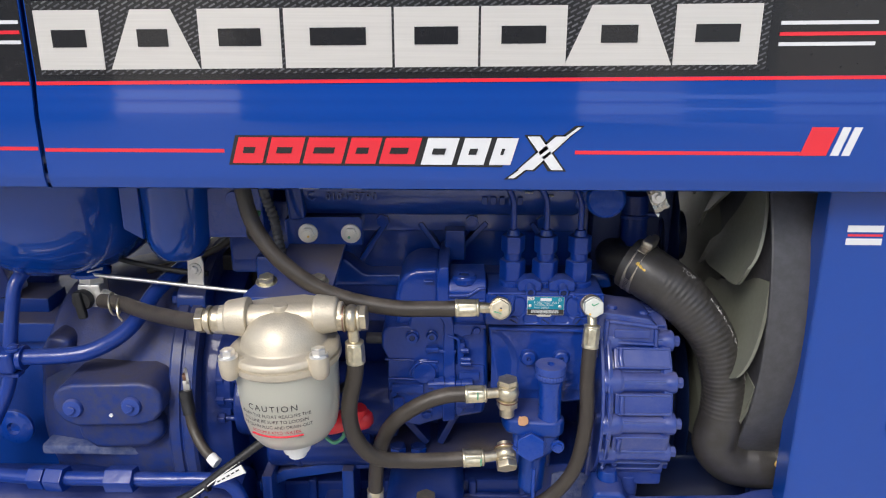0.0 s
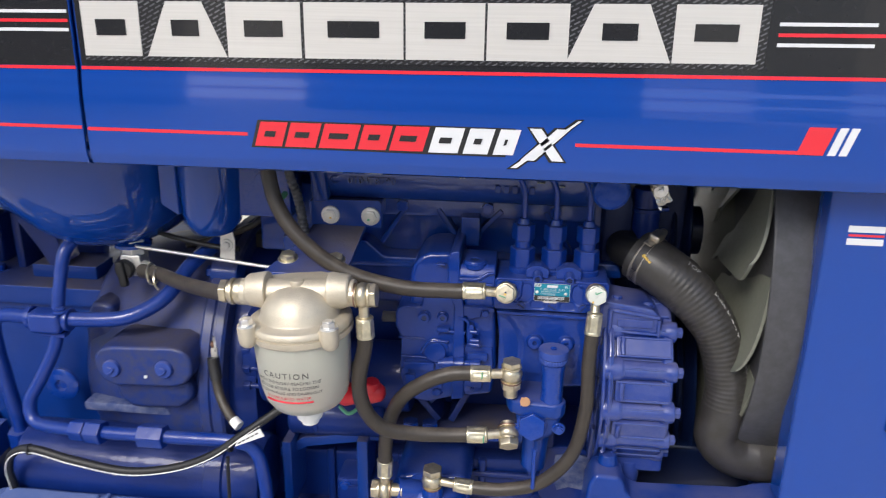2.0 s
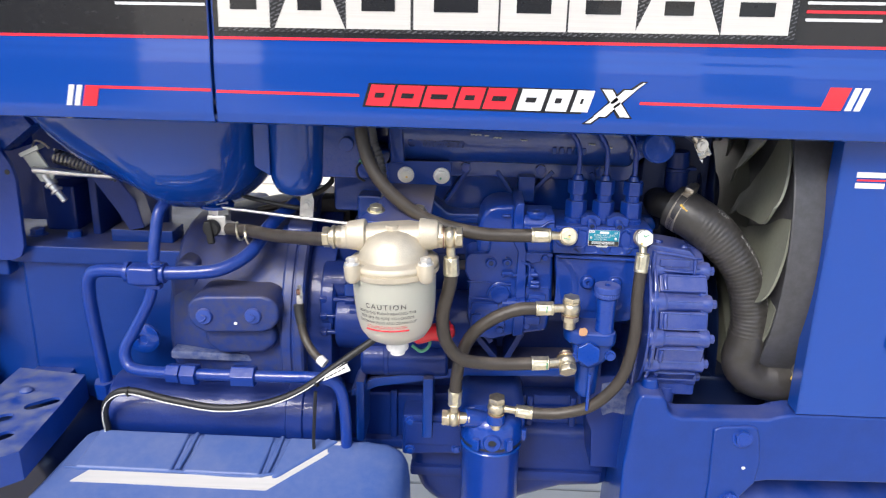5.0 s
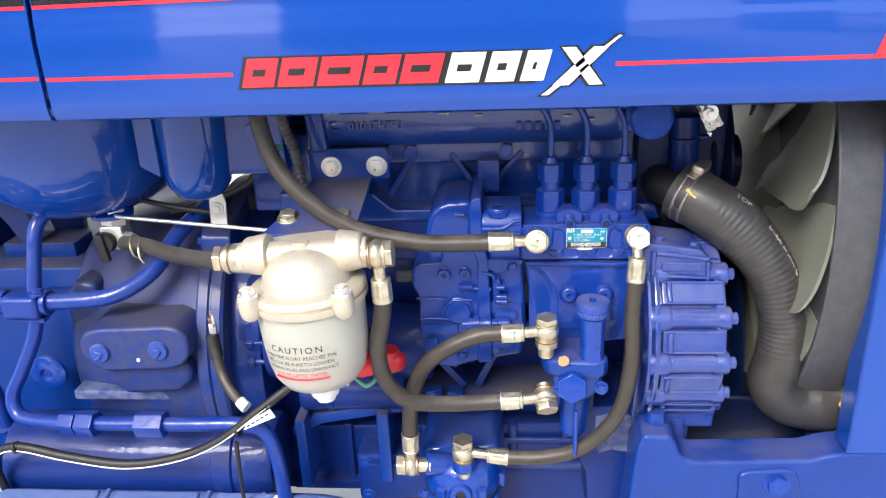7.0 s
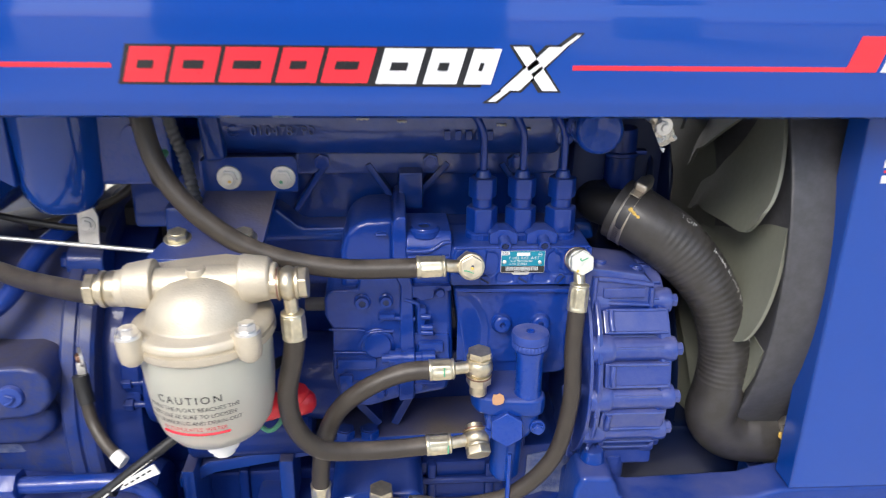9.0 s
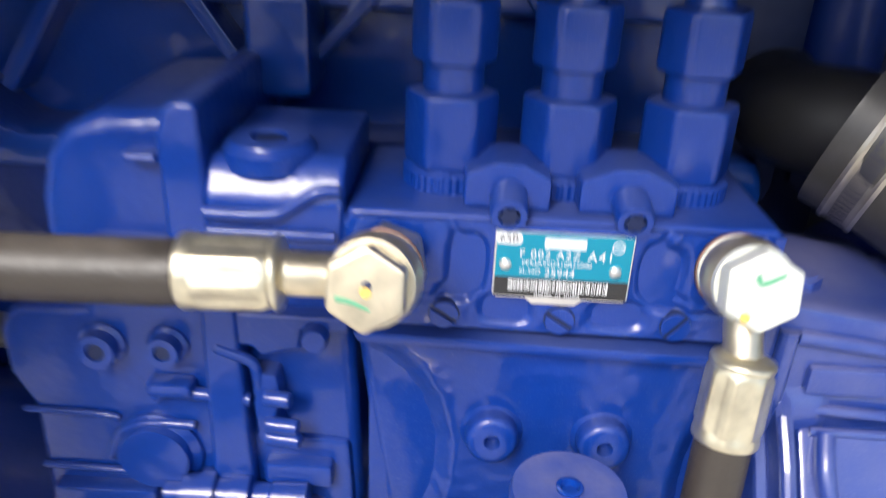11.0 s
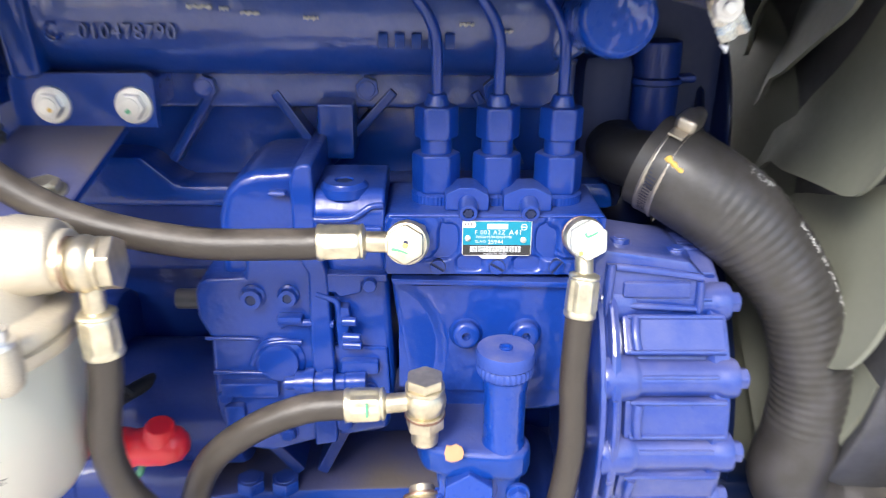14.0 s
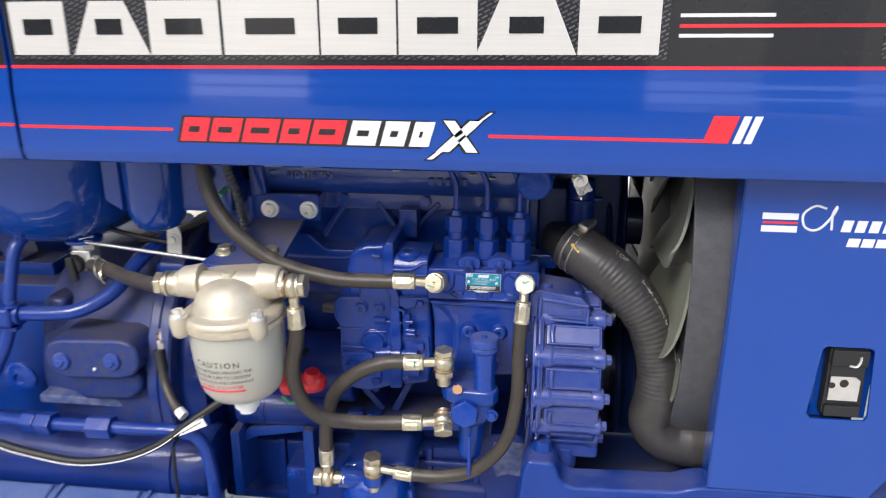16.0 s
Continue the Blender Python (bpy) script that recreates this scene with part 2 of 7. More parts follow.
def prism(bm, pts, a, b, r=0.002, axis="y", seg=2, m=None):
    """A polygon drawn across an axis and drawn out along it from a to b."""
    put = {"y": lambda u, v, w: (u, w, v), "x": lambda u, v, w: (w, u, v), "z": lambda u, v, w: (u, v, w)}[axis]
    tmp = bmesh.new()
    lo = [tmp.verts.new(put(u, v, a)) for u, v in pts]
    hi = [tmp.verts.new(put(u, v, b)) for u, v in pts]
    k = len(pts)
    tmp.faces.new(lo)
    tmp.faces.new(hi[::-1])
    for i in range(k):
        tmp.faces.new((lo[i], hi[i], hi[(i + 1) % k], lo[(i + 1) % k]))
    bmesh.ops.recalc_face_normals(tmp, faces=tmp.faces)
    soften(tmp, r, seg, 25)
    return merge(bm, tmp, m)


def along(p0, p1):
    d = Vector(p1) - Vector(p0)
    return Matrix.Translation(p0) @ d.to_track_quat("Z", "Y").to_matrix().to_4x4(), d.length


def cyl(bm, p0, p1, r0, r1=None, n=28, r=0.001, seg=2):
    m, h = along(p0, p1)
    tmp = bmesh.new()
    bmesh.ops.create_cone(tmp, cap_ends=True, segments=n, radius1=r0, radius2=r0 if r1 is None else r1, depth=h)
    bmesh.ops.translate(tmp, vec=(0, 0, h / 2), verts=tmp.verts)
    soften(tmp, r, seg, 40)
    return merge(bm, tmp, m)


def hexa(bm, p0, p1, r, turn=0, bev=0.0008):
    m, h = along(p0, p1)
    tmp = bmesh.new()
    bmesh.ops.create_cone(tmp, cap_ends=True, segments=6, radius1=r, radius2=r, depth=h)
    bmesh.ops.translate(tmp, vec=(0, 0, h / 2), verts=tmp.verts)
    soften(tmp, bev, 2, 40)
    return merge(bm, tmp, m @ pose(0, 0, 0, 0, 0, turn))


def lathe(bm, prof, p0, p1, n=36, wave=None):
    """A profile of (radius, height) turned about the line from p0 towards p1."""
    m, _ = along(p0, p1)
    tmp = bmesh.new()
    rings = []
    for r, h in prof:
        if r < 1e-6:
            rings.append([tmp.verts.new((0, 0, h))])
        else:
            rings.append([tmp.verts.new((r * math.cos(2 * math.pi * i / n) * (wave(i / n, h) if wave else 1), r * math.sin(2 * math.pi * i / n) * (wave(i / n, h) if wave else 1), h)) for i in range(n)])
    for a, b in zip(rings, rings[1:]):
        for i in range(n):
            j = (i + 1) % n
            if len(a) == 1 and len(b) > 1:
                tmp.faces.new((a[0], b[j], b[i]))
            elif len(b) == 1 and len(a) > 1:
                tmp.faces.new((a[i], a[j], b[0]))
            elif len(a) > 1:
                tmp.faces.new((a[i], a[j], b[j], b[i]))
    for ring in (rings[0], rings[-1]):
        if len(ring) > 1:
            tmp.faces.new(ring)
    bmesh.ops.recalc_face_normals(tmp, faces=tmp.faces)
    return merge(bm, tmp, m)


def spline(pts, res=8):
    """A smooth run through the points."""
    p = [Vector(q) for q in pts]
    if len(p) == 2:
        return p
    p = [p[0] * 2 - p[1], *p, p[-1] * 2 - p[-2]]
    out = []
    for i in range(1, len(p) - 2):
        for k in range(res):
            t = k / res
            a, b, c, d = p[i - 1 : i + 3]
            out.append(0.5 * (2 * b + (c - a) * t + (2 * a - 5 * b + 4 * c - d) * t * t + (3 * b - a - 3 * c + d) * t**3))
    return out + [p[-2]]


def tube(bm, pts, r, n=14, res=8, ridge=None, smooth=True):
    """A round bar along the points; ridge(length) scales its radius."""
    path = spline(pts, res) if smooth else [Vector(q) for q in pts]
    tmp = bmesh.new()
    up, rings, run = None, [], 0.0
    for i, q in enumerate(path):
        d = (path[min(i + 1, len(path) - 1)] - path[max(i - 1, 0)]).normalized()
        if up is None:
            up = d.orthogonal().normalized()
        up = (up - d * up.dot(d)).normalized()
        side = d.cross(up)
        run += (q - path[i - 1]).length if i else 0
        k = r * (ridge(run) if ridge else 1)
        rings.append([tmp.verts.new(q + up * (k * math.cos(2 * math.pi * j / n)) + side * (k * math.sin(2 * math.pi * j / n))) for j in range(n)])
    for a, b in zip(rings, rings[1:]):
        for i in range(n):
            tmp.faces.new((a[i], a[(i + 1) % n], b[(i + 1) % n], b[i]))
    tmp.faces.new(rings[0])
    tmp.faces.new(rings[-1][::-1])
    bmesh.ops.recalc_face_normals(tmp, faces=tmp.faces)
    return merge(bm, tmp)


def part(name, bm, mat, parent=None, label="", sharp=38):
    me = bpy.data.meshes.new(name)
    bm.to_mesh(me)
    bm.free()
    me.materials.append(mat)
    me.polygons.foreach_set("use_smooth", [True] * len(me.polygons))
    me.set_sharp_from_angle(angle=radians(sharp))
    ob = new(name, me)
    wn_mod = ob.modifiers.new("even_shading", "WEIGHTED_NORMAL")
    wn_mod.keep_sharp = True
    if parent is not None:
        ob.parent = parent
        if parent.parent is None:
            ob.matrix_parent_inverse = parent.matrix_basis.inverted()
    return tagged(ob, label) if label else ob


def thing(name, at, label, category, group="", kind=""):
    ob = new(name)
    ob.empty_display_size = 0.02
    ob.matrix_basis = Matrix.Translation(at)
    return tagged(ob, label, category, group, kind)


def B():
    return bmesh.new()


def lettering(body, size, place, spacing=1.0, thick=0.0):
    """Built-in font as a mesh; place turns its flat (u, v) into a point of the world."""
    cu = bpy.data.curves.new("lettering", "FONT")
    cu.body, cu.size, cu.align_x, cu.align_y, cu.space_character = body, size, "CENTER", "CENTER", spacing
    cu.resolution_u, cu.extrude = 3, thick
    tmp_ob = bpy.data.objects.new("lettering", cu)
    me = bpy.data.meshes.new_from_object(tmp_ob)
    bm = bmesh.new()
    bm.from_mesh(me)
    bpy.data.objects.remove(tmp_ob)
    bpy.data.meshes.remove(me)
    for v in bm.verts:
        v.co = place(v.co.x, v.co.y, v.co.z)
    return bm


def bolt(bm, p, axis, r, h=0.006, flange=0.0, turn=10):
    """A hexagon head on its washer, standing up from p along the axis."""
    a, p = Vector(axis).normalized(), Vector(p)
    if flange:
        cyl(bm, p - a * 0.001, p + a * 0.0015, flange, flange * 0.93, 28, 0.0004)
    hexa(bm, p, p + a * h, r, turn)
    cyl(bm, p + a * h * 0.9, p + a * (h + 0.0006), r * 0.72, r * 0.66, 20, 0.0003)
    return bm


# ---------- setting ----------
bm = B()
box(bm, (0, 0, -0.05), (400, 400, 0.1), 0)
ground = tagged(part("ground", bm, M_GROUND), "pale dusty concrete ground under the tractor", "ground", kind="structure")
for i in range(8):
    for j in range(7):
        bm = B()
        box(bm, (-2.1 + i * 0.6, 0.75 + j * 0.6, 0.008), (0.594, 0.594, 0.016), 0.003, seg=1)
        part("paving_slab", bm, M_GROUND, ground)
bm = B()
box(bm, (0, 5.2, 1.5), (9, 0.2, 3.0), 0.01)
wall_back = tagged(part("wall_north", bm, M_WALL), "pale plastered block wall behind the tractor", "wall", kind="structure")
for k in range(9):
    bm = B()
    box(bm, (0, 5.095, 0.105 + k * 0.21), (9, 0.03, 0.2), 0.006, seg=1)
    part("panel", bm, M_WALL, wall_back)
# Unseen walls with gaps between, added to shape reflections in the paint.
for i, (x0, x1, h) in enumerate(((-13.0, -4.6, 3.4), (-3.1, 1.6, 4.0), (3.3, 4.6, 2.4), (8.5, 14.0, 4.4))):
    bm = B()
    box(bm, ((x0 + x1) / 2, -9.0 - 0.8 * i, h / 2), (x1 - x0, 0.25, h), 0.01)
    tagged(part("wall_south_%d" % (i + 1), bm, M_YARD if i < 2 else M_WALL), "unseen grey wall added for reflections" if i < 2 else "unseen pale plastered wall added for reflections", "wall", kind="structure")

# ---------- bonnet ----------
YB = 0.652                                    # face of the bonnet's side


def bonnet_section():
    """Outer line of the bonnet across the tractor, (y, z), near side upwards and over to the far side."""
    near = [(0.672, 1.1335), (0.660, 1.1325), (0.654, 1.135), (0.6515, 1.142), (0.6511, 1.146), (0.6510, 1.150), (0.6510, 1.184), (0.6510, 1.1905), (0.6511, 1.1945), (0.6514, 1.2005), (0.6521, 1.2030), (0.6523, 1.2075), (0.6527, 1.2120), (0.6540, 1.2195), (0.6550, 1.330), (0.665, 1.375), (0.70, 1.415), (0.78, 1.44), (0.97, 1.452)]
    return near + [(1.94 - y, z) for y, z in near[-2::-1]]


def shell(x0, x1, th=0.002, nx=2):
    out = bonnet_section()
    c = Vector((0.97, 1.25))
    inner = [(y + (0.0025 if y < c.x else -0.0025), min(z, 1.448 - 0.002)) for y, z in out]
    tmp = B()
    xs = [x0 + (x1 - x0) * i / (nx - 1) for i in range(nx)]
    rows_o = [[tmp.verts.new((x, y, z)) for y, z in out] for x in xs]
    rows_i = [[tmp.verts.new((x, y, z)) for y, z in inner] for x in xs]
    k = len(out)
    for a, b in zip(rows_o, rows_o[1:]):
        for i in range(k - 1):
            tmp.faces.new((a[i], a[i + 1], b[i + 1], b[i]))
    for a, b in zip(rows_i, rows_i[1:]):
        for i in range(k - 1):
            tmp.faces.new((a[i], b[i], b[i + 1], a[i + 1]))
    for a, b in ((rows_o[0], rows_i[0]), (rows_i[-1], rows_o[-1])):
        for i in range(k - 1):
            tmp.faces.new((a[i], b[i], b[i + 1], a[i + 1]))
    for e in (0, k - 1):
        for a, b, c2, d in zip(rows_o, rows_o[1:], rows_i, rows_i[1:]):
            tmp.faces.new((a[e], b[e], d[e], c2[e]))
    bmesh.ops.recalc_face_normals(tmp, faces=tmp.faces)
    return tmp


def flat(pts, y, mat, parent, name, label="", th=0.0006, slope=0.0):
    """A film cut to the outline pts (x, z), stuck on a face at y."""
    bm = B()
    prism(bm, [(x, z + slope * (x + 0.32)) for x, z in pts], y - th, y + 0.001, 0)
    return part(name, bm, mat, parent, label)


def slab(x0, x1, z0, z1, skew=0.0):
    return [(x0, z0), (x1, z0), (x1 + skew, z1), (x0 + skew, z1)]


bonnet = thing("bonnet", (0.3, YB, 1.1335), "glossy blue sheet-metal tractor bonnet with black and red decals", "bonnet")
part("bonnet_shell", shell(-0.3215, 1.05), M_PANEL, bonnet, sharp=25)
SL = 0.010
YD = 0.6545
flat(slab(-0.3205, 1.03, 1.2225, 1.289), YD, M_BLACKDECAL, bonnet, "decal_band", "glossy black decal band", slope=SL)
flat(slab(-0.315, 0.263, 1.2275, 1.2845), YD - 0.0006, M_CARBON, bonnet, "weave_panel", "carbon weave patterned film", slope=SL)
flat(slab(0.430, 1.028, 1.2275, 1.2845), YD - 0.0006, M_CARBON, bonnet, "weave_panel", "carbon weave patterned film", slope=SL)
for z in (1.2195, 1.2885):
    flat(slab(-0.3205, 1.03, z, z + 0.0028), YD - 0.0006, M_REDDECAL, bonnet, "red_stripe", "thin red stripe", slope=SL)
# silver emblem blocks, each with a dark slot
for x0, x1, kx in ((-0.3145, -0.262, 0.0), (-0.257, -0.185, 1.25), (-0.184, -0.119, 0.0), (-0.116, -0.031, 0.0), (-0.029, 0.037, 0.0), (0.039, 0.106, 0.0), (0.105, 0.189, 1.25), (0.190, 0.256, 0.0)):
    z0, z1, s = 1.2315, 1.2775, 0.016 * kx
    e = flat([(x0, z0), (x1, z0), (x1 - s, z1), (x0 + s, z1)], YD - 0.0012, M_SILVER, bonnet, "emblem_block", "brushed silver block", slope=SL)
    w = (x1 - x0) * (0.24 if kx < 1 else 0.33)
    flat(slab(x0 + w, x1 - w, 1.2490, 1.2625), YD - 0.0018, M_BLACKDECAL, e, "emblem_slot", slope=SL)
for z, mt, nm in ((1.2505, M_WHITE, "white_dash"), (1.2582, M_REDDECAL, "red_dash"), (1.2665, M_WHITE, "white_dash")):
    flat(slab(0.271, 0.345 if mt is M_WHITE else 1.02, z - 0.0016 - 0.0035, z + 0.0012 - 0.0035), YD - 0.0012, mt, bonnet, nm, slope=SL)
# pinstripe and slanted name blocks
YP = 0.6512
flat(slab(-0.3205, -0.171, 1.1655, 1.1685), YP, M_REDDECAL, bonnet, "pinstripe", "thin red pinstripe")
flat(slab(0.117, 0.302, 1.1655, 1.1685), YP, M_REDDECAL, bonnet, "pinstripe", "thin red pinstripe")
flat([(0.298, 1.1655), (0.319, 1.1655), (0.3265, 1.1885), (0.3055, 1.1885)], YP - 0.0006, M_REDDECAL, bonnet, "slash_block", "red slanted block")
for i in range(2):
    x = 0.3225 + i * 0.009
    flat([(x, 1.1655), (x + 0.0062, 1.1655), (x + 0.0137, 1.1885), (x + 0.0075, 1.1885)], YP - 0.0006, M_WHITE, bonnet, "slash_bar", "white slanted bar")
flat([(-0.168, 1.1555), (0.058, 1.1545), (0.066, 1.1795), (-0.161, 1.1800)], YP - 0.0003, M_BLACKDECAL, bonnet, "name_backing", "black outline film", th=0.0005)
xs = (-0.166, -0.1385, -0.108, -0.073, -0.045, -0.0125)
for a, b in zip(xs, xs[1:]):
    e = flat(slab(a + 0.0015, b - 0.0015, 1.1570, 1.1785, 0.0065), YP - 0.0009, M_REDDECAL, bonnet, "name_block", "red slanted block")
    flat(slab(a + 0.0105, b - 0.0075, 1.1655, 1.1705, 0.0016), YP - 0.0015, M_BLACKDECAL, e, "name_slot")
for a, b in ((-0.0105, 0.018), (0.0195, 0.044), (0.0455, 0.066)):
    e = flat(slab(a + 0.0015, b - 0.0015, 1.1565, 1.1785, 0.0065), YP - 0.0009, M_WHITE, bonnet, "name_block", "white slanted block")
    flat(slab(a + 0.0105, b - 0.0075, 1.1650, 1.1700, 0.0016), YP - 0.0015, M_BLACKDECAL, e, "name_slot")
for pts in ([(0.0595, 1.1442), (0.0695, 1.1442), (0.1235, 1.1888), (0.1165, 1.1888)], [(0.0685, 1.1512), (0.0845, 1.1512), (0.1145, 1.1812), (0.0990, 1.1812)], [(0.0955, 1.1512), (0.1105, 1.1512), (0.0895, 1.1812), (0.0755, 1.1812)]):
    flat(pts, YP - 0.0002, M_BLACKDECAL, bonnet, "slash_backing", "black outline film", th=0.0004)
flat([(0.063, 1.1455), (0.068, 1.1455), (0.121, 1.1875), (0.1185, 1.1875)], YP - 0.0012, M_WHITE, bonnet, "long_slash", "long white slash")
flat([(0.071, 1.1525), (0.083, 1.1525), (0.112, 1.1800), (0.101, 1.1800)], YP - 0.0009, M_WHITE, bonnet, "slash_bar", "white slanted bar")
flat([(0.098, 1.1525), (0.108, 1.1525), (0.088, 1.1800), (0.078, 1.1800)], YP - 0.0009, M_WHITE, bonnet, "slash_bar", "white slanted bar")

cowl = thing("rear_cowl", (-0.7, YB, 1.1335), "glossy blue rear bonnet section with red pinstripe", "bonnet")
part("cowl_shell", shell(-1.30, -0.3255), M_PANEL, cowl, sharp=25)
flat(slab(-1.28, -0.3265, 1.2225, 1.289), YD, M_BLACKDECAL, cowl, "decal_band", "glossy black decal band", slope=SL)
flat(slab(-1.28, -0.3265, 1.2195, 1.2223), YD - 0.0006, M_REDDECAL, cowl, "red_stripe", slope=SL)
for z, mt, nm in ((1.2535, M_WHITE, "white_dash"), (1.2612, M_REDDECAL, "red_dash"), (1.2690, M_WHITE, "white_dash")):
    flat(slab(-0.42 if mt is M_WHITE else -1.2, -0.328, z - 0.0016, z + 0.0012), YD - 0.0006, mt, cowl, nm, slope=SL)
flat(slab(-0.452, -0.3265, 1.1665, 1.1695), YP, M_REDDECAL, cowl, "pinstripe", "thin red pinstripe")
flat([(-0.4645, 1.148), (-0.4495, 1.148), (-0.4445, 1.1695), (-0.459, 1.1695)], YP - 0.0006, M_REDDECAL, cowl, "slash_block", "red slanted block")
for i in range(2):
    x = -0.4815 + i * 0.0085
    flat([(x, 1.148), (x + 0.0055, 1.148), (x + 0.0105, 1.1695), (x + 0.005, 1.1695)], YP - 0.0006, M_WHITE, cowl, "slash_bar", "white slanted bar")
for x0 in (-0.613, -0.598):
    flat(slab(x0, x0 + 0.012, 1.161, 1.180, 0.001), YP - 0.0006, M_WHITE, cowl, "number_block", "white model-name block")

# ---------- radiator side panel ----------
YS = 0.690
panel = thing("radiator_cover", (0.6, YS, 0.798), "glossy blue radiator side cover with a recessed black latch", "cover")
bm = B()
out = [(0.3475, 0.7985), (0.506, 0.7985), (0.523, 0.826), (0.72, 1.00), (0.80, 1.136), (0.3475, 1.136)]
tmp = B()
hole = [(0.433, 0.892), (0.438, 0.8865), (0.488, 0.8865), (0.4905, 0.892), (0.486, 0.962), (0.482, 0.965), (0.442, 0.965), (0.4385, 0.961)]
vo = [tmp.verts.new((x, YS, z)) for x, z in out]
vi = [tmp.verts.new((x, YS, z)) for x, z in hole]
eo = [tmp.edges.new((vo[i], vo[(i + 1) % len(vo)])) for i in range(len(vo))]
ei = [tmp.edges.new((vi[i], vi[(i + 1) % len(vi)])) for i in range(len(vi))]
bmesh.ops.triangle_fill(tmp, use_beauty=True, edges=eo + ei)
ret = bmesh.ops.extrude_face_region(tmp, geom=tmp.faces[:])
bmesh.ops.translate(tmp, vec=(0, 0.0025, 0), verts=[g for g in ret["geom"] if isinstance(g, bmesh.types.BMVert)])
bmesh.ops.recalc_face_normals(tmp, faces=tmp.faces)
merge(bm, tmp)
box(bm, (0.3485, YS + 0.013, 0.967), (0.0025, 0.026, 0.337), 0.001)
part("panel_sheet", bm, M_PANEL, panel)
bm = B()
prism(bm, [(0.428, 0.880), (0.4955, 0.880), (0.4955, 0.970), (0.428, 0.970)], YS + 0.018, YS + 0.020, 0.0005)
for a, b in (((0.433, 0.892), (0.4385, 0.961)), ):
    prism(bm, [(a[0] - 0.003, YS + 0.0015), (a[0] + 0.004, YS + 0.019), (a[0] + 0.0025, YS + 0.019), (a[0] - 0.0045, YS + 0.0015)], 0.884, 0.966, 0, axis="z")
part("recess", bm, M_PANEL, panel)
bm = B()
prism(bm, [(0.4475, 0.8895), (0.4855, 0.8895), (0.483, 0.9625), (0.4475, 0.9625)], YS + 0.004, YS + 0.018, 0.003)
for z0, z1 in ((0.944, 0.9615), (0.8895, 0.902)):
    box(bm, (0.466, YS + 0.003, (z0 + z1) / 2), (0.034, 0.006, z1 - z0), 0.002)
box(bm, (0.466, YS + 0.0035, 0.931), (0.032, 0.003, 0.026), 0.0015)
latch = part("latch", bm, M_BLACK, panel, "black plastic panel latch")
bm = B()
prism(bm, [(0.4510, 0.9070), (0.4790, 0.9070), (0.4790, 0.9290), (0.4740, 0.9330), (0.4510, 0.9330)], YS + 0.0012, YS + 0.0032, 0.0006)
keeper = part("latch_plate", bm, M_STEEL, latch, "bright steel keeper plate with two holes")
# Black discs on the plate paint the dark of its two holes.
for x, z, r in ((0.4640, 0.9260, 0.0042), (0.4530, 0.9235, 0.0032)):
    bm = B()
    cyl(bm, (x, YS + 0.0020, z), (x, YS + 0.0008, z), r, n=20, r=0)
    part("plate_hole_disc", bm, M_INK, keeper)
# Bright arc laid on the latch in place of its highlight.
bm = B()
tube(bm, [(0.4655, YS - 0.0005, 0.9460), (0.4715, YS - 0.0010, 0.9455), (0.4745, YS - 0.0005, 0.9500), (0.4750, YS, 0.9555)], 0.0013, 8, 5)
part("highlight_arc", bm, M_STEEL, latch, "bright arc standing for a highlight on the latch")
for z in (1.0805, 1.0925):
    flat(slab(0.3665, 0.398, z - 0.003, z + 0.003), YS, M_WHITE, panel, "white_dash", "white tapered dash")
flat(slab(0.3675, 0.398, 1.0855, 1.0875), YS, M_REDDECAL, panel, "red_dash")
bm = B()
tube(bm, [(0.421, YS - 0.0003, 1.101), (0.411, YS - 0.0003, 1.103), (0.402, YS - 0.0003, 1.095), (0.404, YS - 0.0003, 1.084), (0.412, YS - 0.0003, 1.080), (0.420, YS - 0.0003, 1.084), (0.428, YS - 0.0003, 1.096), (0.430, YS - 0.0003, 1.103), (0.427, YS - 0.0003, 1.096), (0.428, YS - 0.0003, 1.081)], 0.0012, 6, 5)
part("script_swash", bm, M_WHITE, panel, "white script flourish")
for i in range(4):
    flat(slab(0.436 + i * 0.012, 0.4445 + i * 0.012, 1.0795, 1.0905, 0.002), YS, M_WHITE, panel, "name_block")
for i in range(3):
    flat(slab(0.443 + i * 0.0125, 0.4535 + i * 0.0125, 1.0655, 1.0735, 0.0015), YS, M_WHITE, panel, "name_block")

# ---------- front axle support casting ----------
axle = thing("axle_support", (0.4, 0.72, 0.60), "blue painted cast front axle support with hex bolts", "casting")
bm = B()
prism(bm, [(0.150, 0.50), (0.150, 0.64), (0.149, 0.71), (0.157, 0.800), (0.163, 0.8135), (0.188, 0.8125), (0.194, 0.805), (0.197, 0.794), (0.203, 0.787), (0.214, 0.784), (0.300, 0.787), (0.318, 0.7875), (0.332, 0.7925), (0.345, 0.7955), (0.362, 0.7965), (0.80, 0.7975), (0.80, 0.705), (0.46, 0.705), (0.33, 0.7015), (0.285, 0.692), (0.258, 0.672), (0.238, 0.645), (0.230, 0.50)], 0.692, 0.732, 0.0105, seg=4)
prism(bm, [(0.345, 0.70), (0.80, 0.70), (0.80, 0.770), (0.345, 0.770)], 0.72, 0.78, 0.004)
prism(bm, [(0.150, 0.50), (0.157, 0.79), (0.185, 0.79), (0.20, 0.74), (0.24, 0.66), (0.23, 0.50)], 0.72, 0.83, 0.006)
part("casting", bm, M_CAST, axle)
# Unseen mirror of the casting, added to block bright ground behind.
bm = B()
prism(bm, [(0.150, 0.50), (0.157, 0.81), (0.35, 0.797), (0.80, 0.797), (0.80, 0.705), (0.33, 0.70), (0.25, 0.66), (0.23, 0.50)], 1.165, 1.25, 0.006)
part("unseen_far_casting", bm, M_CAST, axle)
bm = B()
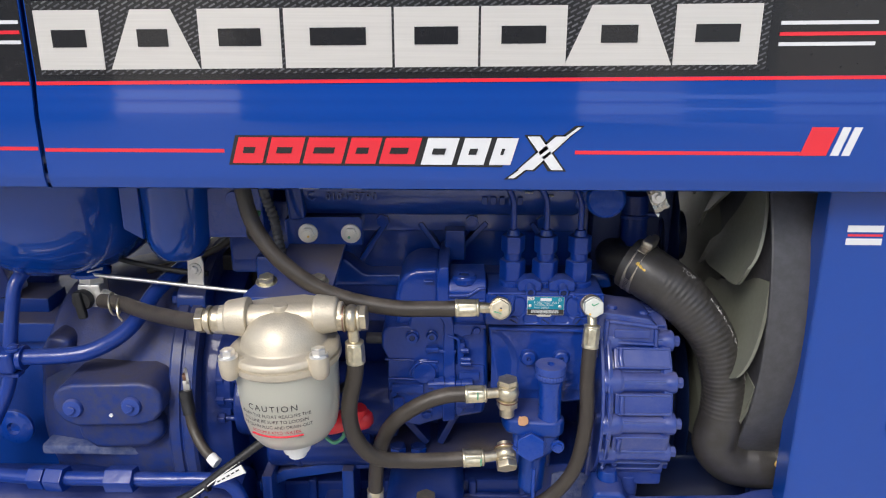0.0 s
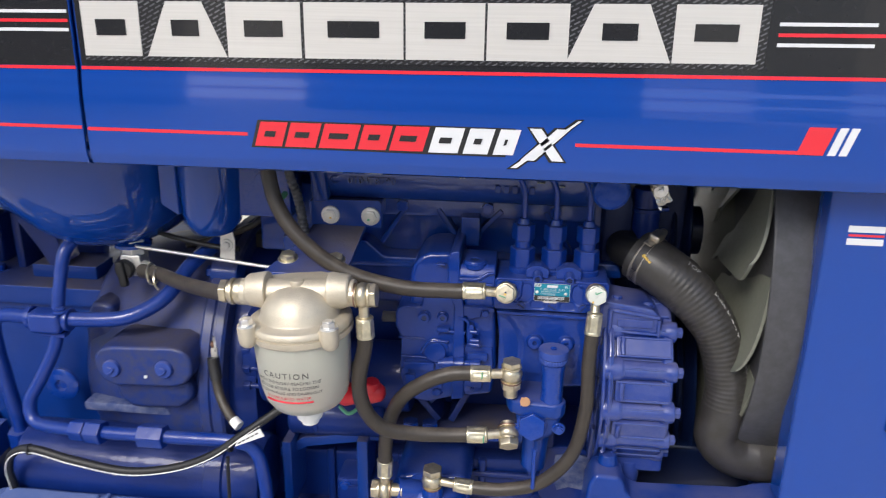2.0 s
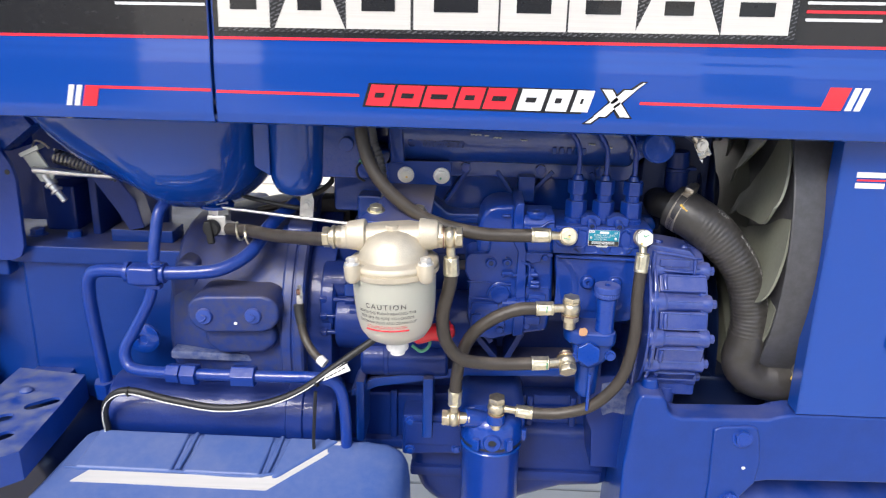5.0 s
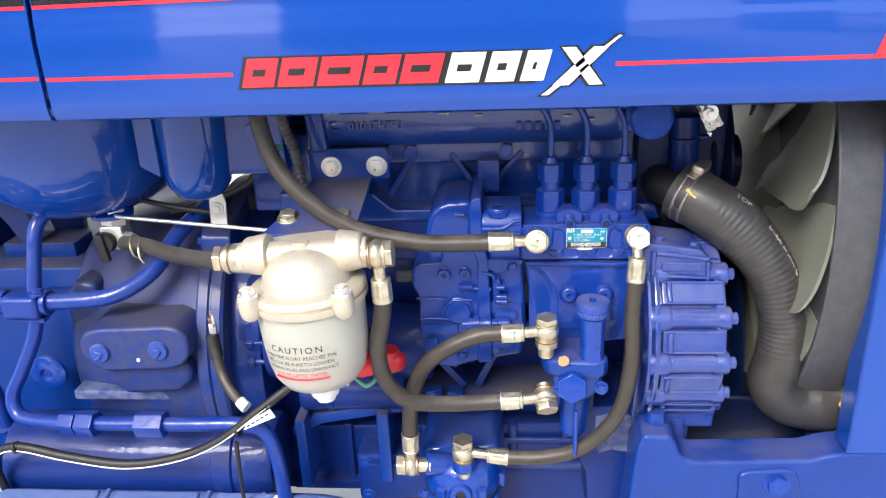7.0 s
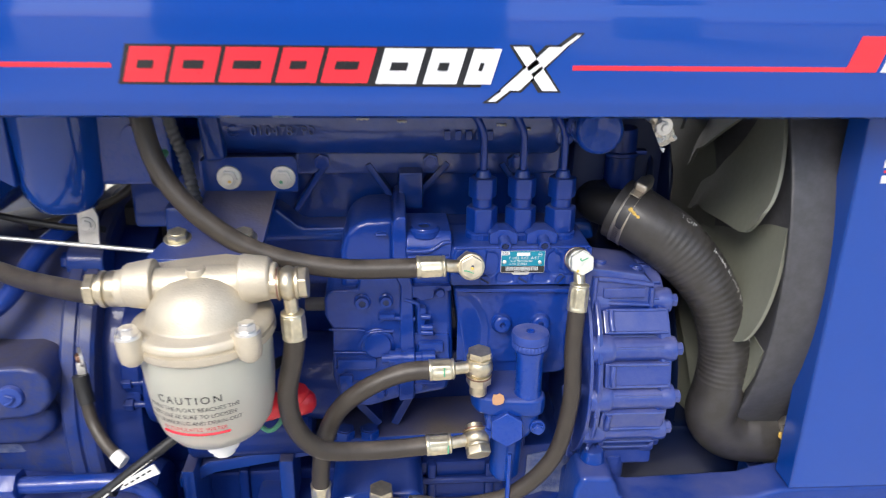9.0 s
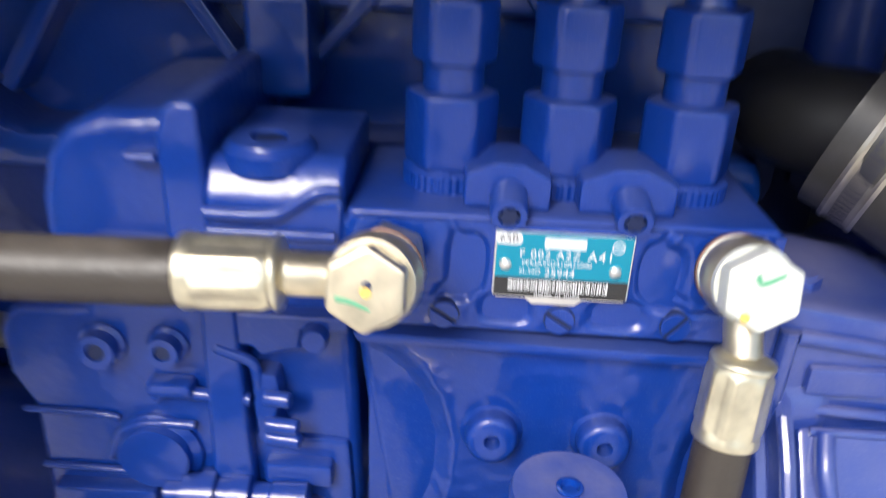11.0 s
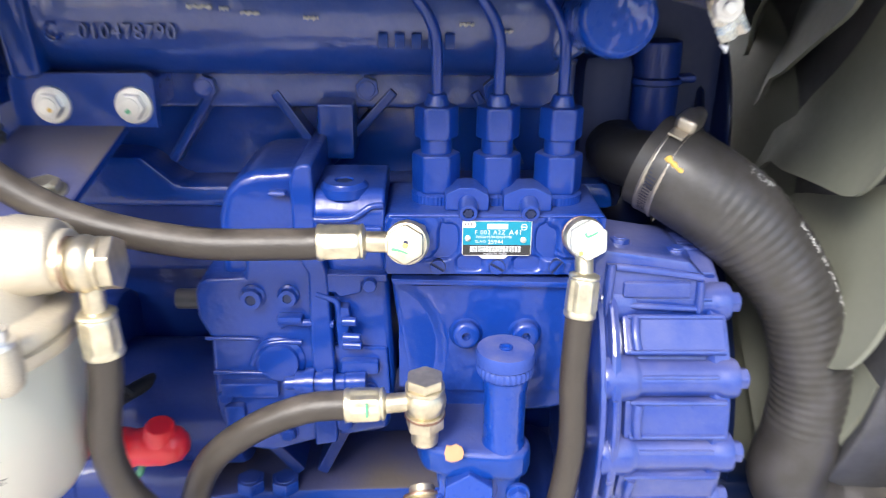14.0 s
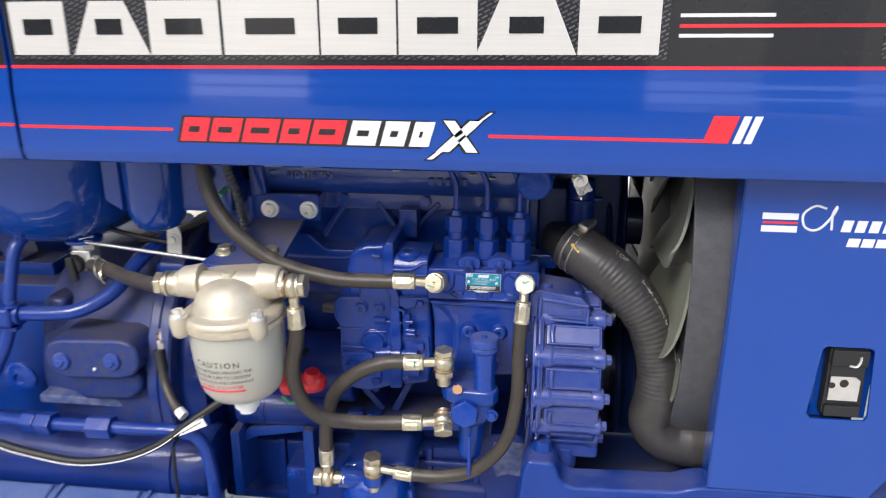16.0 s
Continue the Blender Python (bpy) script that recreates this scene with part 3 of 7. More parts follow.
prism(bm, [(0.253, 0.772), (0.262, 0.7765), (0.297, 0.779), (0.306, 0.776), (0.310, 0.765), (0.3155, 0.728), (0.313, 0.700), (0.298, 0.680), (0.285, 0.650), (0.256, 0.650), (0.256, 0.70)], 0.6885, 0.70, 0.0032, seg=3)
part("bolt_plate", bm, M_CAST, axle)
for x, z in ((0.289, 0.763), (0.2845, 0.676)):
    bm = B()
    bolt(bm, (x, 0.6890, z), (0, -1, 0.15), 0.0100, 0.007, 0.0135)
    part("bolt", bm, M_BLUE, axle)
bm = B()
prism(bm, [(0.293, 0.7225), (0.2965, 0.7235), (0.2985, 0.7215), (0.297, 0.7195), (0.294, 0.7195)], 0.6878, 0.690, 0.0003)
part("paint_drop", bm, M_WHITE, axle, "drop of white paint")
bm = B()
cyl(bm, (0.178, 0.72, 0.80), (0.178, 0.72, 0.824), 0.013, 0.009, 24, 0.003)
part("dome_bolt", bm, M_CAST, axle)
bm = B()
cyl(bm, (0.27, 0.79, 0.60), (0.9, 0.79, 0.60), 0.075, n=36, r=0.006)
box(bm, (0.6, 0.90, 0.58), (0.7, 0.20, 0.12), 0.02)
part("axle_tube", bm, M_CAST, axle)
# Added box hides bright ground; its near-black colour stands for shade.
bm = B()
box(bm, (0.33, 0.92, 0.70), (0.25, 0.24, 0.18), 0.01)
part("shade_box", bm, M_BLACKGLOSS, axle, "dark box added between the castings to hide the ground")

# ---------- engine block ----------
block = thing("engine_block", (0.0, 0.95, 0.55), "blue painted cast iron tractor engine block", "engine")
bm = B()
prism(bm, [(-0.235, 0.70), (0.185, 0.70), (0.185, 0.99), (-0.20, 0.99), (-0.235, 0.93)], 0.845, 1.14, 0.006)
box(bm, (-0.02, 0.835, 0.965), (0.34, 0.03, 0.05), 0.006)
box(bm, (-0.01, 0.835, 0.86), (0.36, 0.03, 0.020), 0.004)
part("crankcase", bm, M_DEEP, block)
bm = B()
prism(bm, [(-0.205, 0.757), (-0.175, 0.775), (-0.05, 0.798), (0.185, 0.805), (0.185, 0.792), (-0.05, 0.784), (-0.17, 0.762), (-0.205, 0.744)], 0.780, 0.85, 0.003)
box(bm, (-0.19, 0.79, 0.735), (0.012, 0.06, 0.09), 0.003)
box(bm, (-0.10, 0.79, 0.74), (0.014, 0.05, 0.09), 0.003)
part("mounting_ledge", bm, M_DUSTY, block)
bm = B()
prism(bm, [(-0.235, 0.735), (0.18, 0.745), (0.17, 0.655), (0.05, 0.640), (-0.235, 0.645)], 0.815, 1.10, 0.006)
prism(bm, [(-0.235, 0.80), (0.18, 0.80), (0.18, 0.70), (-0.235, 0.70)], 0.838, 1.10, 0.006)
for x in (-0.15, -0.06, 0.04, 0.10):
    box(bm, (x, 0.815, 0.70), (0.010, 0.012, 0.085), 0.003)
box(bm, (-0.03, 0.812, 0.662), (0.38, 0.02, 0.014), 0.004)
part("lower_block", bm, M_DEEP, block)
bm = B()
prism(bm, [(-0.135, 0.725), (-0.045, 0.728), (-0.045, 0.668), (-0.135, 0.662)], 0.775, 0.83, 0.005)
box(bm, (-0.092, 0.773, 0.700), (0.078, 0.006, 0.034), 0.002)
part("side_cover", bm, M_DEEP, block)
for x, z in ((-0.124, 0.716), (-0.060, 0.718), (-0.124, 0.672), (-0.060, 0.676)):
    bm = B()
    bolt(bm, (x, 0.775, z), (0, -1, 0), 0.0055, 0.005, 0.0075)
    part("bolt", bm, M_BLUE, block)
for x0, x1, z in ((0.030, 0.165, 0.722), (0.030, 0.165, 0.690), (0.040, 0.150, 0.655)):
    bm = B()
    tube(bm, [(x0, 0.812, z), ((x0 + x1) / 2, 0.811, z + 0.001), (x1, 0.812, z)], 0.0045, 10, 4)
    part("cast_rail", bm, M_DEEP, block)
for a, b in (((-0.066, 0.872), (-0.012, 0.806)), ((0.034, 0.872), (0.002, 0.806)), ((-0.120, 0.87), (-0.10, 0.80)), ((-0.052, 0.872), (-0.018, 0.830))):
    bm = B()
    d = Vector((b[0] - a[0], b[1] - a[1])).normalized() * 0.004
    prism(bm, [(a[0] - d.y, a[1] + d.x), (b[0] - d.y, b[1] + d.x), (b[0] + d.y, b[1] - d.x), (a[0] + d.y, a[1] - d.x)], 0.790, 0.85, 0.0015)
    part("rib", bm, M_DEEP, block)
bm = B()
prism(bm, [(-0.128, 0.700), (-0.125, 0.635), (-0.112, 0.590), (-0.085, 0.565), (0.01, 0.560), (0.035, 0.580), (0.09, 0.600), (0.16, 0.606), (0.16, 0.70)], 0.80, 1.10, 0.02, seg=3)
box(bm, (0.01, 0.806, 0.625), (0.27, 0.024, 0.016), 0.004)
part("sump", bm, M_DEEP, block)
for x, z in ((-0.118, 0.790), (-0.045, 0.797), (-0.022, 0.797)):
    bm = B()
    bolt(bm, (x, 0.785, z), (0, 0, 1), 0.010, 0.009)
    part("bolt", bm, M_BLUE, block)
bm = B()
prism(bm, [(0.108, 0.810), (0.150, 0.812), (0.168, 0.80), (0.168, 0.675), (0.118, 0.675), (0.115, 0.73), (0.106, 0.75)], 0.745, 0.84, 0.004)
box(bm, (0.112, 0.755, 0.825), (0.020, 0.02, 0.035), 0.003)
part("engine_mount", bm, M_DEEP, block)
bm = B()
prism(bm, [(0.124, 0.800), (0.140, 0.804), (0.160, 0.801), (0.1665, 0.793), (0.166, 0.766), (0.158, 0.757), (0.141, 0.760), (0.128, 0.755), (0.123, 0.772)], 0.7435, 0.747, 0.0004)
part("dusty_face", bm, M_CHALK, block, "patch of pale chalky dust")

# cylinder head, joint face with ribs, and the intake manifold
head = thing("cylinder_head", (0.0, 0.95, 0.99), "blue painted cylinder head with ribs and studs", "engine")
bm = B()
prism(bm, [(-0.235, 0.99), (0.195, 0.99), (0.195, 1.075), (-0.235, 1.075)], 0.842, 1.12, 0.005)
prism(bm, [(-0.20, 0.985), (0.19, 0.985), (0.185, 1.004), (-0.08, 1.000), (-0.10, 1.018), (-0.2, 1.02)], 0.815, 0.85, 0.006)
part("head_casting", bm, M_CAST, head)
for a, b in (((-0.055, 1.058), (-0.085, 1.012)), ((-0.020, 1.055), (0.005, 1.018)), ((0.052, 1.056), (0.012, 1.012)), ((0.10, 1.056), (0.13, 1.01))):
    bm = B()
    d = Vector((b[0] - a[0], b[1] - a[1])).normalized() * 0.003
    prism(bm, [(a[0] - d.y, a[1] + d.x), (b[0] - d.y, b[1] + d.x), (b[0] + d.y, b[1] - d.x), (a[0] + d.y, a[1] - d.x)], 0.826, 0.85, 0.0015)
    part("rib", bm, M_CAST, head)
bm = B()
box(bm, (0.018, 0.825, 1.035), (0.022, 0.03, 0.034), 0.003)
part("lug", bm, M_CAST, head)

# Unseen cover added to close the view through and darken the bay.
bm = B()
prism(bm, [(-0.235, 1.07), (0.19, 1.07), (0.18, 1.24), (-0.225, 1.24)], 0.875, 1.11, 0.02, seg=3)
part("unseen_rocker_cover", bm, M_BLUE, head)

manifold = thing("intake_manifold", (0.0, 0.80, 1.07), "blue painted intake manifold with raised casting number", "manifold")
bm = B()
prism(bm, [(0.793, 1.128), (0.788, 1.100), (0.798, 1.076), (0.815, 1.066), (0.87, 1.066), (0.87, 1.135), (0.81, 1.140)], -0.158, 0.150, 0.010, axis="x", seg=3)
prism(bm, [(0.140, 1.150), (0.140, 1.080), (0.150, 1.078), (0.192, 1.108), (0.192, 1.150)], 0.792, 0.87, 0.010, seg=3)
prism(bm, [(-0.145, 1.045), (0.155, 1.045), (0.155, 1.075), (-0.145, 1.075)], 0.828, 0.86, 0.004)
part("manifold_body", bm, M_MANIFOLD, manifold)
bm = B()
lathe(bm, [(0.0, 0.0), (0.015, 0.0), (0.0175, 0.002), (0.0185, 0.006), (0.019, 0.045), (0.021, 0.06)], (0.158, 0.718, 1.110), (0.163, 0.80, 1.105))
part("inlet_stub", bm, M_BLUE, manifold)
bm = B()
prism(bm, [(-0.158, 1.130), (-0.140, 1.128), (-0.135, 1.070), (-0.153, 1.068)], 0.784, 0.80, 0.004)
part("end_flange", bm, M_CAST, manifold)
bm = lettering("010478790", 0.0112, lambda u, v, w: (-0.088 + u, 0.7890 - w, 1.0935 + v), 1.05, 0.0016)
part("casting_number", bm, M_MANIFOLD, manifold, "raised casting number")
bm = B()
tube(bm, [(-0.128 + 0.0045 * math.cos(a), 0.7893, 1.0935 + 0.0045 * math.sin(a)) for a in [radians(60 + 30 * k) for k in range(10)]], 0.0011, 6, 3)
part("casting_mark", bm, M_CAST, manifold)
for x, z in ((-0.060, 1.058), (0.036, 1.058), (0.112, 1.058)):
    bm = B()
    bolt(bm, (x, 0.830, z), (0, -1, 0), 0.0075, 0.008, 0.010)
    part("bolt", bm, M_BLUE, manifold)
for k in range(5):
    bm = B()
    box(bm, (0.048 + k * 0.009, 0.7890, 1.090), (0.0055, 0.0016, 0.008), 0.0006)
    part("raised_mark", bm, M_CAST, manifold)
# Pale streaks paint the light that catches the manifold's upper edge.
for x0, x1, z in ((-0.055, -0.042, 1.1070), (-0.038, -0.033, 1.1062), (-0.027, -0.017, 1.1040), (0.006, 0.014, 1.1018), (0.089, 0.097, 1.0992), (0.110, 0.118, 1.0958)):
    bm = B()
    k = 9
    up = [(x0 + (x1 - x0) * i / k, z - 0.012 * (i / k) * (x1 - x0) + 0.0007 + 0.0004 * math.sin(i * 2.3 + x0 * 90)) for i in range(k + 1)]
    dn = [(x0 + (x1 - x0) * i / k, z - 0.012 * (i / k) * (x1 - x0) - 0.0006 + 0.0005 * math.sin(i * 1.7 + x0 * 50)) for i in range(k, -1, -1)]
    prism(bm, up + dn, 0.7874, 0.7905, 0)
    part("light_streak", bm, M_PRINT, manifold, "pale streak painted for light on the upper edge")


# ---------- injection pump ----------
pump = thing("injection_pump", (0.107, 0.76, 0.89), "blue three-cylinder diesel injection pump with teal nameplate", "pump")
YF = 0.7445
bm = B()
prism(bm, [(0.049, 0.9735), (0.1675, 0.9735), (0.1675, 1.0045), (0.1655, 1.0075), (0.052, 1.0075), (0.049, 1.0045)], YF, 0.800, 0.003, seg=3)
part("pump_head", bm, M_PUMP, pump)
def bump_at(x, z, cx, cz, rx, rz, soft=0.35):
    """1 inside a rounded patch, 0 outside, with a smooth rim."""
    q = (abs((x - cx) / rx) ** 3 + abs((z - cz) / rz) ** 3) ** (1 / 3)
    t = min(1.0, max(0.0, (1 + soft - q) / (2 * soft)))
    return t * t * (3 - 2 * t)


def relief(x0, x1, z0, z1, y, nx, nz, depth):
    """A face with cast-in relief: depth(x, z) sinks it behind y."""
    tmp = B()
    vs = [[tmp.verts.new((x0 + (x1 - x0) * i / nx, y + depth(x0 + (x1 - x0) * i / nx, z0 + (z1 - z0) * k / nz), z0 + (z1 - z0) * k / nz)) for i in range(nx + 1)] for k in range(nz + 1)]
    for p, q in zip(vs, vs[1:]):
        for i in range(nx):
            tmp.faces.new((p[i], p[i + 1], q[i + 1], q[i]))
    ed = [e for e in tmp.edges if len(e.link_faces) == 1]
    ret = bmesh.ops.extrude_edge_only(tmp, edges=ed)
    for g in ret["geom"]:
        if isinstance(g, bmesh.types.BMVert):
            g.co.y = y + 0.006
    bmesh.ops.recalc_face_normals(tmp, faces=tmp.faces)
    return tmp


def head_relief(x, z):
    s = 0.0
    s += 0.0030 * bump_at(x, z, 0.0835, 0.9935, 0.0052, 0.0085)
    s += 0.0034 * bump_at(x, z, 0.1362, 0.9935, 0.0058, 0.0082)
    s += 0.0026 * bump_at(x, z, 0.0950, 0.9800, 0.0068, 0.0046)
    s += 0.0026 * bump_at(x, z, 0.1260, 0.9795, 0.0072, 0.0046)
    s += 0.0016 * bump_at(x, z, 0.0800, 0.9850, 0.0050, 0.0030)
    s += 0.0016 * bump_at(x, z, 0.1390, 0.9850, 0.0050, 0.0030)
    s -= 0.0006 * bump_at(x, z, 0.0780, 0.9780, 0.0062, 0.0050, 0.2)
    s -= 0.0006 * bump_at(x, z, 0.1100, 0.9780, 0.0062, 0.0050, 0.2)
    s -= 0.0006 * bump_at(x, z, 0.1420, 0.9780, 0.0062, 0.0050, 0.2)
    s += 0.0010 * bump_at(x, z, 0.0655, 0.9960, 0.0160, 0.0150, 0.06) - 0.0022 * bump_at(x, z, 0.0655, 0.9960, 0.0140, 0.0135, 0.08)
    s += 0.0010 * bump_at(x, z, 0.1490, 0.9965, 0.0150, 0.0150, 0.06) - 0.0022 * bump_at(x, z, 0.1490, 0.9965, 0.0130, 0.0135, 0.08)
    e = min(1.0, max(0.0, (z - 0.9738) / 0.004))
    return s * e * e * (3 - 2 * e) + 0.0003 * noise.noise(Vector((x * 260, z * 260, 1.0))) * e


# shallow cast pockets beside and under the plate
bm = B()
merge(bm, relief(0.0505, 0.1665, 0.9738, 1.0062, YF - 0.0016, 150, 44, head_relief))
part("cast_face", bm, M_PUMP, pump, sharp=70)
bm = B()
prism(bm, [(0.052, 0.9715), (0.168, 0.9695), (0.167, 0.90), (0.150, 0.885), (0.090, 0.878), (0.062, 0.895), (0.056, 0.94)], 0.7475, 0.80, 0.004, seg=3)
prism(bm, [(0.0525, 0.9722), (0.1675, 0.9702), (0.1675, 0.9665), (0.0540, 0.9685)], 0.7395, 0.77, 0.0012)
part("pump_body", bm, M_PUMP, pump)


def cover_relief(x, z):
    s = 0.0
    q = math.hypot((x - 0.050) / 0.030, (z - 0.925) / 0.042)
    t = min(1.0, max(0.0, (1.15 - q) / 0.3))
    s += 0.0040 * t * t * (3 - 2 * t)
    q = math.hypot((x - 0.174) / 0.022, (z - 0.920) / 0.042)
    t = min(1.0, max(0.0, (1.15 - q) / 0.3))
    s += 0.0040 * t * t * (3 - 2 * t)
    return s + 0.00025 * noise.noise(Vector((x * 200, z * 200, 4.0)))


bm = B()
merge(bm, relief(0.0565, 0.1665, 0.9000, 0.9662, 0.7440, 120, 70, cover_relief))
part("cover_face", bm, M_PUMP, pump, sharp=70)
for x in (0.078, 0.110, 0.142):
    # Dark disc behind the screw paints a shaded rim round it.
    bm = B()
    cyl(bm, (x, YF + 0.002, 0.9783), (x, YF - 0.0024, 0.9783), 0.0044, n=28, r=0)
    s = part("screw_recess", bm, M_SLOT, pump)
    bm = B()
    t0 = radians(-32 if x < 0.12 else 50)
    for k in (0, 1):
        half = [(0.0041 * math.cos(math.pi * q / 12), max(0.0007, 0.0041 * math.sin(math.pi * q / 12))) for q in range(13)]
        pts = [(x + u * math.cos(t0 + k * math.pi) - v * math.sin(t0 + k * math.pi), 0.9783 + u * math.sin(t0 + k * math.pi) + v * math.cos(t0 + k * math.pi)) for u, v in half]
        prism(bm, pts, YF - 0.0034, YF + 0.001, 0.0002)
    part("slotted_screw", bm, M_PUMP, s)
for x in (0.094, 0.127):
    bm = B()
    lathe(bm, [(0.0096, 0.0), (0.0096, 0.0022), (0.0092, 0.0032), (0.0082, 0.0040), (0.0078, 0.0048), (0.0078, 0.0078), (0.0074, 0.0090), (0.0064, 0.0098), (0.0050, 0.0101), (0.0024, 0.0101), (0.0020, 0.0095), (0.0018, 0.006), (0.0, 0.006)], (x, 0.7465, 0.9375), (x, 0.70, 0.9435), 28)
    part("tappet_plug", bm, M_PUMP, pump)
for k in range(5):
    bm = B()
    box(bm, (0.1035 + k * 0.0030, 0.7456, 0.9405), (0.0018, 0.0012, 0.0036 if k % 2 else 0.0030), 0.0003)
    part("raised_mark", bm, M_PUMP, pump)
# clamp blocks with socket screws
for x0, x1, xs in ((0.0815, 0.1050, 0.0925), (0.1125, 0.1385, 0.1250)):
    bm = B()
    prism(bm, [(x0, 1.0075), (x1, 1.0075), (x1, 1.0165), ((x0 + x1) / 2 + 0.004, 1.0205), ((x0 + x1) / 2 - 0.004, 1.0205), (x0, 1.0165)], 0.7490, 0.768, 0.0012)
    c = part("clamp_block", bm, M_PUMP, pump)
    bm = B()
    p0, p1 = Vector((xs + 0.0012, 0.7545, 1.0125)), Vector((xs + 0.0012, 0.7410, 1.0095))
    lathe(bm, [(0.0, 0.0), (0.0051, 0.0), (0.0051, 0.0135), (0.0046, 0.0148), (0.0030, 0.0148), (0.0026, 0.0110), (0.0, 0.0110)], p0, p1, 28, None)
    part("socket_screw", bm, M_PUMP, c)
    # Dark star laid on the head paints the depth of its socket.
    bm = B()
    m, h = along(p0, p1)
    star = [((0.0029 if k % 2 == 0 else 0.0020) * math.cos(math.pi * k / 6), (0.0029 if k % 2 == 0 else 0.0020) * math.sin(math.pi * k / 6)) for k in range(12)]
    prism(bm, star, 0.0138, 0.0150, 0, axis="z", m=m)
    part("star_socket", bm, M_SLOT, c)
# delivery valve holders and pipes
for x in (0.077, 0.110, 0.144):
    y = 0.771
    bm = B()
    lathe(bm, [(0.0132, 0.0), (0.0132, 0.0050), (0.0118, 0.0060), (0.0110, 0.0065), (0.0, 0.0065)], (x, y, 1.007), (x, y, 2), 160, lambda u, h: 1 + 0.025 * (int(u * 160 + 0.01) % 4 < 2))
    hexa(bm, (x, y, 1.0130), (x, y, 1.0345), 0.0138, 30, 0.0020)
    cyl(bm, (x, y, 1.033), (x, y, 1.044), 0.0086, 0.0086, 24)
    v = part("delivery_valve", bm, M_PUMP, pump)
    bm = B()
    hexa(bm, (x, y, 1.0420), (x, y, 1.0600), 0.0124, 30, 0.0022)
    cyl(bm, (x, y, 1.059), (x, y, 1.066), 0.0072, 0.0050, 20)
    part("pipe_nut", bm, M_PUMP, v)
    bm = B()
    tube(bm, [(x, y, 1.060), (x, y, 1.085), (x - 0.001, y, 1.096), (x - 0.005, y - 0.001, 1.106), (x - 0.013, y - 0.002, 1.118), (x - 0.020, y - 0.001, 1.132), (x - 0.024, y + 0.004, 1.16)], 0.0031, 12, 6)
    part("fuel_pipe", bm, M_PUMP, v)
# nameplate
PX0, PX1, PZ0, PZ1, PY = 0.0907, 0.1275, 0.9850, 1.0046, YF - 0.0016
bm = B()
prism(bm, [(PX0, PZ0 + 0.001), (PX0 + 0.001, PZ0), (PX0 + 0.009, PZ0), (PX0 + 0.011, PZ0 - 0.0018), (PX1 - 0.014, PZ0 - 0.0018), (PX1 - 0.012, PZ0), (PX1 - 0.001, PZ0), (PX1, PZ0 + 0.001), (PX1, PZ1), (PX0, PZ1)], PY - 0.0012, PY + 0.001, 0.0002)
nameplate = part("nameplate", bm, M_STEEL, pump, "teal and black enamelled nameplate")
W, Hh = PX1 - PX0, PZ1 - PZ0


def on_plate(u, v, d=0.0):
    return (PX0 + W * u, PY - 0.0013 - d, PZ1 - Hh * v)


def plate_rect(u0, v0, u1, v1, d, mat, name, label=""):
    bm = B()
    a, b = on_plate(u0, v1, d), on_plate(u1, v0, d)
    prism(bm, [(a[0], a[2]), (b[0], a[2]), (b[0], b[2]), (a[0], b[2])], a[1], PY, 0)
    return part(name, bm, mat, nameplate, label)


plate_rect(0.012, 0.012, 0.988, 0.68, 0.0, M_TEAL, "teal_field")
plate_rect(0.012, 0.68, 0.988, 0.975, 0.0, M_BLACKDECAL, "black_field")
plate_rect(0.355, 0.07, 0.655, 0.22, 0.0001, M_WHITE, "brand_bar", "white maker's bar")
bm = B()
c = on_plate(0.885, 0.16, 0.0001)
tube(bm, [(c[0] + 0.0016 * math.cos(radians(a)), c[1], c[2] + 0.0016 * math.sin(radians(a))) for a in range(0, 361, 30)], 0.00018, 5, 2)
box(bm, c, (0.0024, 0.0001, 0.0005), 0)
part("emblem_ring", bm, M_WHITE, nameplate)
bm = B()
c = on_plate(0.098, 0.10, 0.0001)
prism(bm, [(c[0] + 0.0022 * (1 if math.cos(a) > 0 else -1) + 0.0014 * math.cos(a), c[2] + 0.0017 * math.sin(a)) for a in [2 * math.pi * k / 24 + 0.01 for k in range(24)]], c[1], PY, 0)
part("code_oval", bm, M_WHITE, nameplate)


def plate_text(body, u, v, size, mat, name, spacing=1.0, d=0.0002):
    c = on_plate(u, v, d)
    part(name, lettering(body, size, lambda a, b, w: (c[0] + a, c[1] - w, c[2] + b), spacing), mat, nameplate)


plate_text("65B", 0.098, 0.10, 0.0033, M_INK, "code_text")
plate_text("F 002 A2Z", 0.400, 0.318, 0.0033, M_WHITE, "type_text", 1.15)
plate_text("A41", 0.767, 0.318, 0.0039, M_WHITE, "type_text", 1.15)
plate_text("PES3A95D410RS2000", 0.455, 0.450, 0.0020, M_WHITE, "type_text", 1.05)
plate_text("SL.NO", 0.265, 0.578, 0.0021, M_WHITE, "serial_text", 1.0)
plate_text("25944", 0.482, 0.592, 0.0033, M_WHITE, "serial_text", 1.0)
plate_rect(0.115, 0.715, 0.845, 0.885, 0.0001, M_WHITE, "barcode_field")
rng = random.Random(4)
bm = B()
u = 0.12
while u < 0.84:
    w = rng.choice((0.004, 0.006, 0.011))
    a, b = on_plate(u, 0.880, 0.0002), on_plate(u + w, 0.720, 0.0002)
    prism(bm, [(a[0], a[2]), (b[0], a[2]), (b[0], b[2]), (a[0], b[2])], a[1], a[1] + 0.0001, 0)
    u += w + rng.choice((0.005, 0.007, 0.012))
tagged(part("barcode", bm, M_INK, nameplate), kind="stuff")
plate_text("made in India", 0.480, 0.925, 0.0022, M_WHITE, "origin_text", 1.05, 0.0003)
